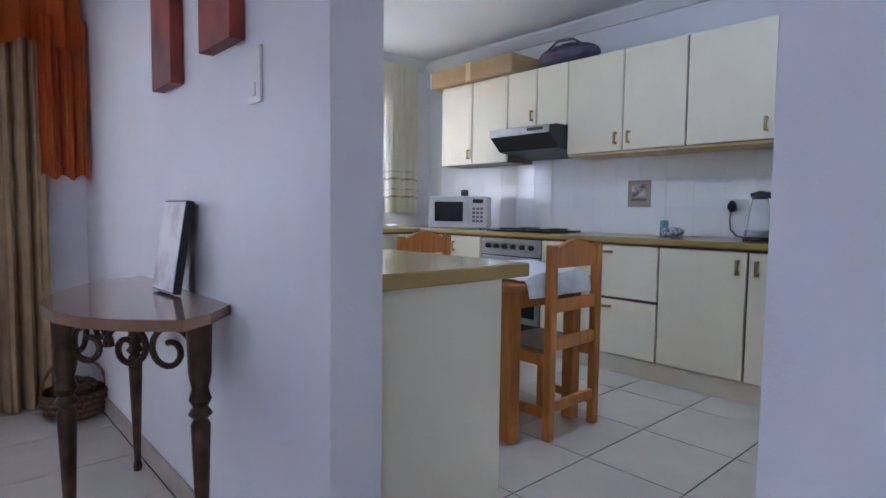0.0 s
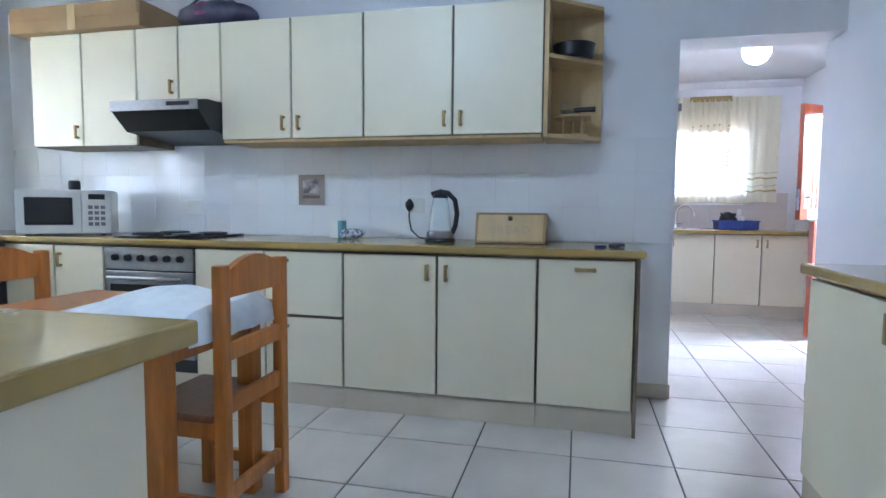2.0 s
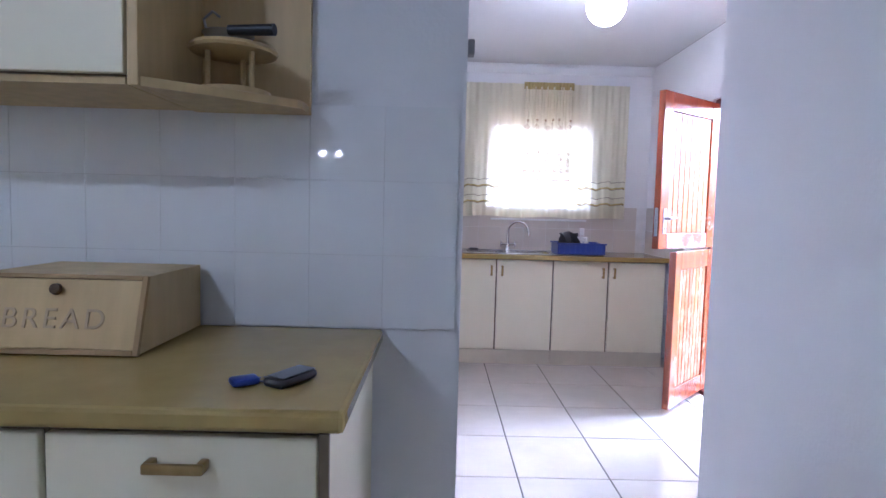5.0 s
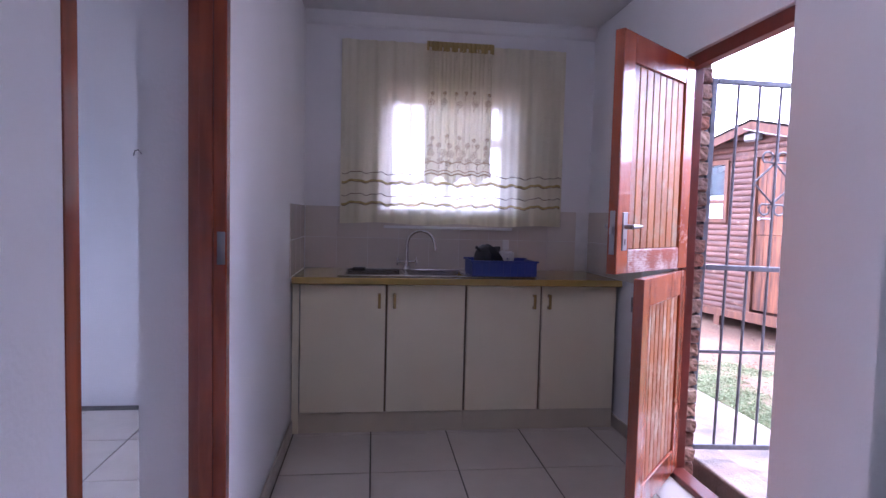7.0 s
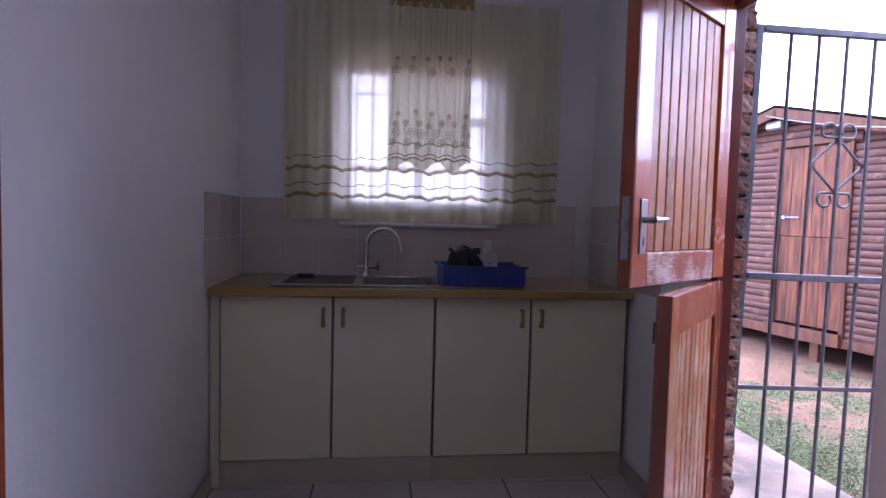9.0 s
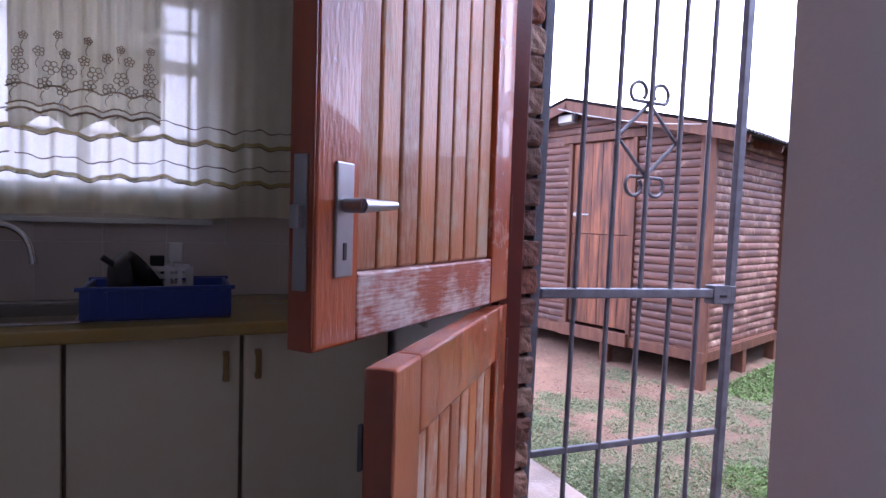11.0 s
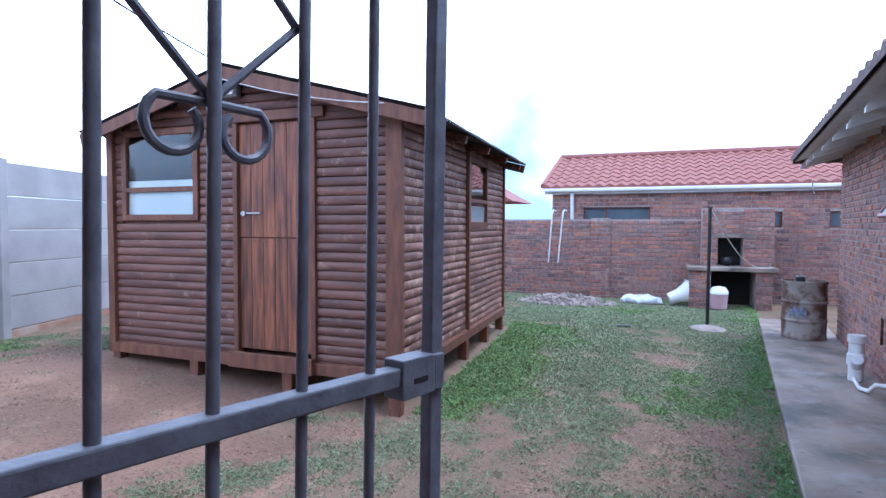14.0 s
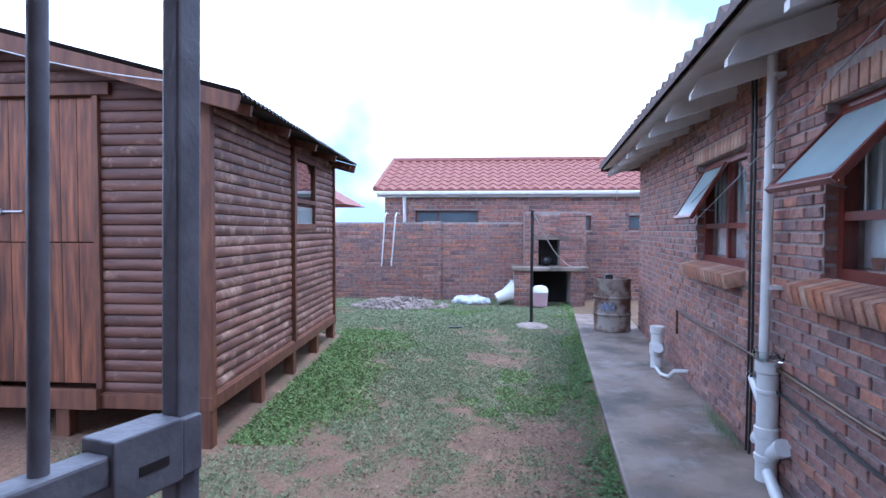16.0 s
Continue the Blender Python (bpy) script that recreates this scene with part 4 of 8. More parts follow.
def stable_leaf(name, label, rz, z0, z1, length, upper):
    """One half of the stable door: x runs from the hinge to the free edge, -y and +y are its faces."""
    d = thing(name, (DOOR_R + 0.005, -1.705, z0), label, "door", "stable door halves", rz, "structure")
    h = z1 - z0
    th, st, rail = 0.021, 0.095, 0.115
    low = 0.098 if upper else rail
    part("stile", box(B(), 0, st, -th, th, 0, h, 0.004), M_DOORFRAME, d)
    part("stile", box(B(), length - st, length - 0.004, -th, th, 0, h, 0.004), M_DOORFRAME, d)
    part("closing_edge", box(B(), length - 0.0035, length, -th + 0.001, th - 0.001, 0.001, h - 0.001, 0.001), M_JAMB, d, "deep red varnished edge")
    part("rail", box(B(), st + 0.001, length - st - 0.001, -th + 0.001, th - 0.001, 0, low, 0.004), M_WORNRAIL if upper else M_DOORFRAME, d, "worn, whitened varnish" if upper else "")
    part("rail", box(B(), st + 0.001, length - st - 0.001, -th + 0.001, th - 0.001, h - rail, h, 0.004), M_DOORFRAME, d)
    n = 8
    w = (length - 2 * st - 0.002) / n
    for i in range(n):
        x = st + 0.001 + i * w
        part("board", box(B(), x + 0.002, x + w - 0.002, -th + 0.010, th - 0.010, low + 0.001, h - rail - 0.001, 0.005), M_DOORBOARD if upper else M_LOWBOARD, d)
    part("backing", box(B(), st, length - st, -0.004, 0.004, low, h - rail), M_DARKRED, d)
    return d


UPZ = 1.018
up = stable_leaf("door_1", "upper half of a varnished stable door, standing open", math.degrees(math.atan2(0.535, -0.40)), UPZ, 1.985, 0.668, True)
lo = stable_leaf("door_2", "lower half of a varnished stable door, standing open", math.degrees(math.atan2(0.45, -0.475)), 0.035, 1.008, 0.655, False)
for s in (-1, 1):
    plate = part("lock_plate", box(B(), 0.590, 0.628, s * 0.022 - 0.003, s * 0.022 + 0.003, 0.095, 0.25, 0.0025), M_STEEL, up, "worn steel lock plate")
    bm = B()
    rod(bm, (0.609, s * 0.024, 0.192), (0.609, s * 0.058, 0.192), 0.010)
    rod(bm, (0.614, s * 0.056, 0.192), (0.540, s * 0.060, 0.195), 0.010, 10, 0.006)
    part("door_handle", bm, M_STEEL, plate, "steel lever handle", True)
    part("keyhole", box(B(), 0.605, 0.613, s * 0.0245 - 0.0015, s * 0.0245 + 0.0015, 0.118, 0.142, 0.001), M_BLACK, plate)
edge = part("lock_case", box(B(), 0.667, 0.671, -0.011, 0.011, 0.08, 0.255, 0.001), M_STEEL, up, "steel lock edge plate")
part("latch", box(B(), 0.668, 0.682, -0.007, 0.007, 0.16, 0.19, 0.002), M_STEEL, edge)
part("bolt", box(B(), 0.648, 0.658, -0.027, -0.0215, 0.84, 0.90, 0.002), M_IRON, lo, "small steel bolt")
for ob, zz in ((up, 0.15), (up, 0.8), (lo, 0.15), (lo, 0.8)):
    bm = B()
    rod(bm, (-0.004, 0.018, zz), (-0.004, 0.018, zz + 0.09), 0.007, 8)
    part("hinge", bm, M_DARKRED, ob)

# inner doorway in the scullery's left wall
inner = thing("door_frame", (5.7, 0.28, 0), "varnished wooden frame of the inner doorway", "door frame", kind="structure")
wpart("jamb", box(B(), 6.160, 6.203, 0.218, 0.33, 0, 2.02, 0.003), M_JAMB, inner)
wpart("jamb", box(B(), 5.252, 5.295, 0.218, 0.33, 0, 2.02, 0.003), M_JAMB, inner)
wpart("head", box(B(), 5.252, 6.203, 0.218, 0.33, 2.021, 2.058, 0.003), M_JAMB, inner)
wpart("door_stop", box(B(), 6.145, 6.159, 0.255, 0.295, 0, 2.02, 0.002), M_JAMB, inner)
wpart("strike_plate", box(B(), 6.1575, 6.1598, 0.222, 0.245, 1.07, 1.17), M_GREY, inner, "dark steel strike plate")
hk = thing("wall_hook", (6.20, 0.48, 1.36), "small wire hook on the doorway reveal", "hook")
bm = B()
tube(bm, [(6.203, 0.478, 1.40), (6.185, 0.480, 1.41), (6.173, 0.485, 1.405), (6.171, 0.488, 1.39)], 0.0022, 6)
wpart("wire", bm, M_GREY, hk)
hk = thing("wall_hook", (4.60, 0.095, 1.66), "small dark hook on the doorway edge", "hook")
wpart("plate", box(B(), 4.585, 4.62, 0.082, 0.0995, 1.64, 1.68, 0.003), M_GREY, hk)
bin_ = thing("waste_bin", (6.6, 1.15, 0), "black plastic bin on the store room floor", "bin")
part("tub", lathe(B(), [(0.13, 0), (0.16, 0.26), (0.165, 0.27), (0.15, 0.27), (0.12, 0.02), (0, 0.02)]), M_BLACK, bin_, smooth=True)

# security gate, swung out
GH = (7.032, -1.857)
GL = 0.729
GATE_RZ, SAG = math.degrees(math.atan2(-0.691, -0.046)) + 1.23, 1.1
gate = thing("security_gate", (GH[0], GH[1], -0.02), "grey painted iron security gate, swung open", "gate", rz=GATE_RZ)
gate.matrix_world = pose(GH[0], GH[1], -0.02, 0, 0, GATE_RZ) @ Matrix.Translation((-0.007, 0, 1.0)) @ pose(0, 0, 0, 0, SAG, 0) @ Matrix.Translation((0, 0, -1.0))
GZ0, GZ1, GM, GLOW = 0.10, 1.968, 1.034, 0.605


def bar_box(parent, name, x0, x1, z0, z1, t=0.010):
    return part(name, box(B(), x0, x1, -t, t, z0, z1, 0.003), M_IRON, parent)


bar_box(gate, "stile", 0, 0.028, GZ0, GZ1, 0.012)
bar_box(gate, "stile", GL - 0.028, GL - 0.001, GZ0, GZ1, 0.0105)
bar_box(gate, "rail", 0.033, GL - 0.033, GZ1 - 0.026, GZ1, 0.012)
bar_box(gate, "rail", 0.033, GL - 0.033, GM - 0.013, GM + 0.013, 0.014)
bar_box(gate, "rail", 0.033, GL - 0.033, GZ0, GZ0 + 0.026, 0.012)
bar_box(gate, "flat_rail", 0.033, GL - 0.033, GLOW - 0.009, GLOW + 0.009, 0.006)
for i in range(5):
    x = 0.032 + (i + 1) * (GL - 0.064) / 6
    bm = B()
    rod(bm, (x, 0, GZ0 + 0.02), (x, 0, GZ1 - 0.02), 0.0072, 10)
    part("bar", bm, M_IRON, gate, smooth=True)
lock = part("lock_box", box(box(B(), GL - 0.098, GL - 0.0285, -0.0185, 0.0185, GM - 0.032, GM + 0.024, 0.002), GL - 0.0283, GL - 0.006, -0.0175, 0.0175, GM - 0.030, GM + 0.022, 0.002), M_IRON, gate)
part("key_slot", box(B(), GL - 0.075, GL - 0.045, -0.0192, -0.0182, GM - 0.012, GM - 0.004, 0.0004), M_BLACK, lock)
part("keyhole", lathe(B(), [(0.006, 0), (0.006, 0.002)], (GL - 0.02, 0.0, GM + 0.036)), M_BLACK, lock)


def scroll(cx, cz, sx, sz):
    """Half of the ornament: a straight limb that ends in a curl."""
    pts = []
    for i in range(18):
        a = -0.5 * math.pi + i * (1.75 * math.pi / 17)
        r = 0.033 * (1 - 0.30 * i / 17)
        pts.append((cx + sx * (0.037 + r * math.cos(a)), 0.012, cz + sz * (0.021 + r * math.sin(a))))
    return pts


cx, cz, hh = 0.368, 1.467, 0.110
for sx in (-1, 1):
    for sz in (-1, 1):
        bm = B()
        tube(bm, [(cx + sx * 0.105, 0.012, cz)] + [(cx + sx * (0.105 - 0.097 * k / 6) , 0.012, cz + sz * hh * 0.86 * (k / 6)) for k in range(1, 7)] + [(cx + sx * 0.004, 0.012, cz + sz * (hh - 0.005))] + scroll(cx, cz + sz * hh, sx, sz)[2:], 0.0052, 8)
        part("scroll", bm, M_IRON, gate, smooth=True)
for z in (0.35, 1.7):
    bm = B()
    rod(bm, (-0.016, 0.0, z), (-0.016, 0.0, z + 0.07), 0.011, 10)
    box(bm, -0.05, -0.01, -0.004, 0.004, z + 0.01, z + 0.06)
    part("hinge", bm, M_IRON, gate)

# ---- outside frames ----
HOUSE_RZ = 98.53          # x runs along the house wall from its far end towards the back door, -y looks at the yard
HOUSE_M = pose(6.597, -9.854, 0, 0, 0, HOUSE_RZ)
GROUND = -0.10
SHED_AT, SHED_RZ = (8.949, -4.815), 14.08
BACK_AT, BACK_RZ = (8.57, -12.49), 14.1


def bricks(length, z0, z1, holes=(), bl=0.188, bh=0.060, j=0.012, depth=0.03, seed=1, start=0.0):
    """Places of the bricks of a wall, in running bond: (x, z, half) cut by the holes (x0, x1, z0, z1)."""
    rnd = random.Random(seed)
    out = []
    row = 0
    z = z0
    while z + bh <= z1 + 0.001:
        x = start - (bl + j) * (0.5 if row % 2 else 0)
        while x < start + length - 0.02:
            a, b = max(x, start), min(x + bl, start + length)
            pieces = [(a, b)]
            for h0, h1, hz0, hz1 in holes:
                if z + bh > hz0 + 0.004 and z < hz1 - 0.004:
                    nxt = []
                    for p, q in pieces:
                        if q <= h0 or p >= h1:
                            nxt.append((p, q))
                        else:
                            if p < h0:
                                nxt.append((p, h0))
                            if q > h1:
                                nxt.append((h1, q))
                    pieces = nxt
            for p, q in pieces:
                if q - p > 0.03:
                    out.append((p, q, z, rnd.uniform(-0.004, 0.004)))
            x += bl + j
        z += bh + j
        row += 1
    return out


def brick_mesh(name, list_of, bh=0.060, depth=0.02, ch=0.004):
    """Many bricks as one mesh: each stands a little proud of y=0 towards -y, with chamfered faces."""
    verts, faces = [], []
    for p, q, z, o in list_of:
        n = len(verts)
        f = -depth + o
        verts += [(p, 0, z), (q, 0, z), (q, 0, z + bh), (p, 0, z + bh), (p, f + ch, z), (q, f + ch, z), (q, f + ch, z + bh), (p, f + ch, z + bh),
                  (p + ch, f, z + ch), (q - ch, f, z + ch), (q - ch, f, z + bh - ch), (p + ch, f, z + bh - ch)]
        for a, b in ((0, 1), (1, 2), (2, 3), (3, 0)):
            faces.append((n + a, n + b, n + b + 4, n + a + 4))
            faces.append((n + a + 4, n + b + 4, n + b + 8, n + a + 8))
        faces.append((n + 8, n + 9, n + 10, n + 11))
    me = bpy.data.meshes.new(name)
    me.from_pydata(verts, [], faces)
    me.materials.append(M_BRICK)
    return me


# ---- the house's yard wall ----
HL, HTOP = 8.2, 1.965
W1, W2 = (2.86, 4.01, 0.96, 1.70), (4.96, 6.35, 0.99, 1.72)
hw = tagged(new("wall_house_yard", mesh("wall_house_yard", wall_y(B(), 0, HL, 0.0, 0.22, -0.12, HTOP + 0.35, [W1, W2]), M_MORTAR)), "clinker brick house wall facing the yard", "wall", kind="structure")
hw.matrix_world = HOUSE_M
ends = tagged(new("wall_house_end", mesh("wall_house_end", box(B(), -0.0, 0.22, 0.221, 5.0, -0.12, HTOP + 0.1), M_MORTAR)), "brick end wall of the house", "wall", kind="structure")
ends.matrix_world = HOUSE_M


def casement(name, label, x0, x1, z0, z1, open_from, open_to, angle, split):
    """A dark red timber window in the house wall with one frosted top-hung sash pushed open."""
    w = thing(name, (0, 0, 0), label, "window", kind="structure")
    w.matrix_world = HOUSE_M
    bm = B()
    t = 0.045
    for a in ((x0, x0 + t, z0, z1), (x1 - t, x1, z0, z1), (x0 + t, x1 - t, z0, z0 + t), (x0 + t, x1 - t, z1 - t, z1)):
        box(bm, a[0], a[1], 0.05, 0.11, a[2], a[3])
    part("window_frame", bm, M_DARKRED, w)
    part("mullion", box(B(), split - 0.02, split + 0.02, 0.052, 0.108, z0 + t, z1 - t), M_DARKRED, w)
    zm = z0 + 0.36 * (z1 - z0)
    part("transom", box(B(), x0 + t, x1 - t, 0.054, 0.106, zm - 0.018, zm + 0.018), M_DARKRED, w)
    part("pane", box(B(), x0 + t, split - 0.021, 0.078, 0.083, z0 + t, zm - 0.019), M_PANE, w)
    part("pane", box(B(), split + 0.021, x1 - t, 0.078, 0.083, z0 + t, zm - 0.019), M_PANE, w)
    part("pane", box(B(), split + 0.021, x1 - t, 0.078, 0.083, zm + 0.019, z1 - t), M_PANE, w)
    part("pane", box(B(), x0 + t, split - 0.021, 0.125, 0.130, zm + 0.019, z1 - t), M_PANE, w)
    n_bars = int((x1 - x0) / 0.11)
    for i in range(n_bars):
        x = x0 + 0.08 + i * (x1 - x0 - 0.16) / (n_bars - 1)
        bm = B()
        rod(bm, (x, 0.115, zm), (x, 0.115, z1 - t), 0.006, 6)
        part("bar", bm, M_WHITEP, w)
    sash = part("sash", B(), M_DARKRED, w, at=((open_from + open_to) / 2, 0.045, z1 - 0.04))
    hh, ww = z1 - zm - 0.03, (open_to - open_from) / 2 - 0.005
    bm = B()
    for a in ((-ww, -ww + 0.028, -hh, 0), (ww - 0.028, ww, -hh, 0), (-ww + 0.028, ww - 0.028, -hh, -hh + 0.028), (-ww + 0.028, ww - 0.028, -0.028, 0)):
        box(bm, a[0], a[1], -0.014, 0.014, a[2], a[3], 0.003)
    bm.to_mesh(sash.data)
    bm.free()
    sash.matrix_basis = sash.matrix_basis @ pose(0, 0, 0, -angle)
    part("sash_pane", box(B(), -ww + 0.029, ww - 0.029, -0.004, 0.004, -hh + 0.029, -0.029), M_FROST, sash, "frosted glass")
    bm = B()
    rod(bm, (-ww + 0.05, 0.02, -hh * 0.75), (-ww + 0.05, 0.20, -hh * 0.55), 0.005, 6)
    part("stay", bm, M_STEEL, sash)
    part("net_curtain", drape(B(), "x", 0.150, x0 + 0.01, x1 - 0.01, z0 + 0.05, z1 - 0.01, 9, 0.012, 90, 4), M_NET, w, "pale blue net curtain", True)
    # black sheet in place of the unlit room behind the panes
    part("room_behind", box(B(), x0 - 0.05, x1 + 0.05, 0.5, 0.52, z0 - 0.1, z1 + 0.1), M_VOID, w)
    return w


casement("window_3", "dark red house window with a frosted sash pushed open", W1[0], W1[1], W1[2], W1[3], 2.905, 3.45, 31, 3.45)
casement("window_4", "dark red house window with a frosted sash pushed open", W2[0], W2[1], W2[2], W2[3], 5.005, 5.60, 42, 5.60)
for (a, b, z0, z1), g in ((W1, "window sill bricks"), (W2, "window sill bricks")):
    s = thing("brick_sill", (0, 0, 0), "sloping row of orange sill bricks under the window", "window sill", kind="structure")
    s.matrix_world = HOUSE_M
    n = int((b - a + 0.14) / 0.072)
    me = mesh("brick", box(B(), -0.031, 0.031, -0.10, 0.05, -0.045, 0.045, 0.006), M_ORBRICK)
    for i in range(n):
        piece("brick", me, s, (a - 0.05 + i * 0.072, -0.02, z0 - 0.062 + 0.012), rx=14, rz=random.uniform(-1.5, 1.5))
    l = thing("brick_lintel", (0, 0, 0), "upright row of bricks over the window", "lintel", kind="structure")
    l.matrix_world = HOUSE_M
    me = mesh("brick", box(B(), -0.031, 0.031, -0.016, 0.03, -0.05, 0.05, 0.005), M_TANBRICK)
    for i in range(n):
        piece("brick", me, l, (a - 0.05 + i * 0.072, 0.0, z1 + 0.052))

# eave: rafters, boards, tiles
eave = thing("house_roof_eave", (0, 0, 0), "overhanging house eave with white rafters and grey-brown tiles", "roof", kind="structure")
eave.matrix_world = HOUSE_M
SL = math.tan(radians(17))
for i in range(14):
    x = 0.05 + i * 0.62
    bm = B()
    prism(bm, [(0.25, 0.0), (-0.42, -0.67 * SL), (-0.42, -0.67 * SL + 0.03), (-0.37, -0.65 * SL + 0.11), (0.25, 0.11)], x, x + 0.045, Matrix.Translation((0, 0, HTOP + 0.12)) @ Matrix(((0, 0, 1, 0), (1, 0, 0, 0), (0, 1, 0, 0), (0, 0, 0, 1))))
    part("rafter", bm, M_WHITEP, eave)
bm = B()
prism(bm, [(0.3, 0.135), (-0.46, -0.76 * SL + 0.135), (-0.46, -0.76 * SL + 0.15), (0.3, 0.15)], -0.12, HL + 0.3, Matrix.Translation((0, 0, HTOP + 0.12)) @ Matrix(((0, 0, 1, 0), (1, 0, 0, 0), (0, 1, 0, 0), (0, 0, 0, 1))))
part("soffit_board", bm, M_WHITEP, eave)
part("barge_end", box(B(), -0.16, -0.125, -0.48, 0.3, HTOP + 0.0, HTOP + 0.14), M_DTILE, eave)


def wave_roof(length, run, rise, pitch, amp, row, material, name, parent, m):
    """Roof tiles: rolls along the eave and a small step at every course."""
    nx, ny = int(length / pitch * 6), max(1, int(run / row))
    verts, faces = [], []
    for j in range(ny):
        for e in (0, 1):
            v = (j + e) * run / ny
            for i in range(nx + 1):
                u = i * length / nx
                z = rise * v / run + amp * math.sin(u / pitch * math.tau) + (0.022 if e == 0 else 0.0)
                verts.append((u, v, z))
        b = 2 * j * (nx + 1)
        for i in range(nx):
            faces.append((b + i, b + i + 1, b + nx + 2 + i, b + nx + 1 + i))
            if j:
                faces.append((b - nx - 1 + i, b - nx + i, b + i + 1, b + i))
    for i in range(nx):
        verts += [(i * length / nx, 0, -0.03), ((i + 1) * length / nx, 0, -0.03)]
        n = len(verts)
        faces.append((n - 2, n - 1, i + 1, i))
    me = bpy.data.meshes.new(name)
    me.from_pydata(verts, [], faces)
    me.materials.append(material)
    ob = new(name, me)
    ob.parent = parent
    ob.matrix_basis = m
    tagged(ob, kind="stuff")
    return ob


wave_roof(HL + 0.45, 2.6, 2.6 * SL, 0.19, 0.03, 0.30, M_DTILE, "roof_tiles", eave, pose(-0.15, -0.50, HTOP + 0.05))
# concrete path along the house and round to the back door
bm = box(B(), -1.15, 7.0, -0.765, 0.0, -0.25, GROUND + 0.035, 0.012)
path = tagged(new("path_house", mesh("path_house", bm, M_CONC)), "stained grey concrete path along the house wall", "path", kind="structure")
path.matrix_world = HOUSE_M
setting("path_back_door", box(B(), 5.6, 9.42, -2.765, -1.93, -0.25, GROUND + 0.032, 0.012), M_CONC, "grey concrete apron at the back door", "path")
setting("step_back_door", box(B(), DOOR_L - 0.15, DOOR_R + 0.28, -2.12, -1.925, -0.25, -0.0, 0.012), M_CONC, "concrete step at the back door", "step")

# brick skin round the back door
skin = tagged(new("wall_scullery_outside", mesh("wall_scullery_outside", wall_y(B(), 5.1, 8.32, -1.865, -1.768, -0.2, 2.62, [(DOOR_L - 0.03, 7.045, -0.2, 2.03)]), M_MORTAR)), "clinker brick outside of the scullery", "wall", kind="structure")
roof_s = setting("roof_scullery", box(B(), 4.87, 9.35, -2.25, 4.6, 2.66, 2.72), M_DTILE, "dark roof over the scullery", "roof")

def lie(x, y):
    """Height of the uneven lawn, which rises towards the far side of the shed."""
    rise = 0.066 * min(max(0.0, x - 9.0), 2.9) * min(1.0, max(0.0, (y + 10.0) / 2.5))
    return GROUND + rise - 0.005 + 0.022 * noise.noise((x * 0.8, y * 0.8, 0.3))


# ---- shed ----
SW, SD, SZ0, SZ1, SAPEX = 2.79, 3.52, 0.135, 2.0, 2.345
shed = thing("garden_shed", (SHED_AT[0], SHED_AT[1], GROUND), "dark stained log-clad timber shed on short stumps", "shed", rz=SHED_RZ)
DZ = -GROUND


def S(name, material, label="", bv=0.004, **k):
    return part(name, box(B(), k["x"][0], k["x"][1], k["y"][0], k["y"][1], k["z"][0] + DZ, k["z"][1] + DZ, bv), material, shed, label)


# x runs along the front from the near corner, y runs back
LEAN = math.tan(radians(3.0))          # the shed is not quite square in plan
S("floor_frame", M_SHEDTRIM, x=(0.02, SW - 0.02), y=(0.03, SD - 0.02), z=(SZ0 - 0.005, SZ0 + 0.08))
for a in ((0.06, 0.70, 0.07, 0.09, SZ0 + 0.08, SZ1), (0.70, 1.43, 0.07, 0.09, 1.98, SZ1), (1.43, 1.80, 0.07, 0.09, SZ0 + 0.08, SZ1), (1.80, 2.63, 0.07, 0.09, SZ0 + 0.08, 1.24), (1.80, 2.63, 0.07, 0.09, 1.99, SZ1), (2.63, SW - 0.06, 0.07, 0.09, SZ0 + 0.08, SZ1),
          (0.06, 0.08, 0.09, 1.88, SZ0 + 0.08, SZ1), (0.06, 0.08, 1.88, 2.65, SZ0 + 0.08, 1.2), (0.06, 0.08, 1.88, 2.65, 1.89, SZ1), (0.06, 0.08, 2.65, SD - 0.02, SZ0 + 0.08, SZ1), (SW - 0.08, SW - 0.06, 0.09, SD - 0.02, SZ0 + 0.08, SZ1), (0.08, SW - 0.08, SD - 0.04, SD - 0.02, SZ0 + 0.08, SZ1)):
    part("wall_lining", box(B(), *a[:4], a[4] + DZ, a[5] + DZ), M_SHEDTRIM, shed)
LP = 0.0675


def log_mesh(length, along):
    """A half-round log board of that length, along x (front) or y (side), bulging outwards."""
    prof = [(0.0, 0.0), (-0.013, 0.004), (-0.019, 0.016), (-0.021, 0.034), (-0.019, 0.051), (-0.013, 0.063), (0.0, 0.067)]
    bm = B()
    segs = max(2, int(length / 0.35))
    rnd = random.Random(int(length * 1000))
    rings = []
    for k in range(segs + 1):
        u = length * k / segs
        w = rnd.uniform(-0.003, 0.003)
        rings.append([bm.verts.new((u, o + (w if 0 < i < 6 else 0), z + w * 0.5) if along == "x" else (o + (w if 0 < i < 6 else 0), u, z + w * 0.5)) for i, (o, z) in enumerate(prof)])
    for a, b in zip(rings, rings[1:]):
        for i in range(6):
            bm.faces.new((a[i], b[i], b[i + 1], a[i + 1]) if along == "x" else (a[i], a[i + 1], b[i + 1], b[i]))
    bm.faces.new(rings[0] if along != "x" else list(reversed(rings[0])))
    bm.faces.new(rings[-1] if along == "x" else list(reversed(rings[-1])))
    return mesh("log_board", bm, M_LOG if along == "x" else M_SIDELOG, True)


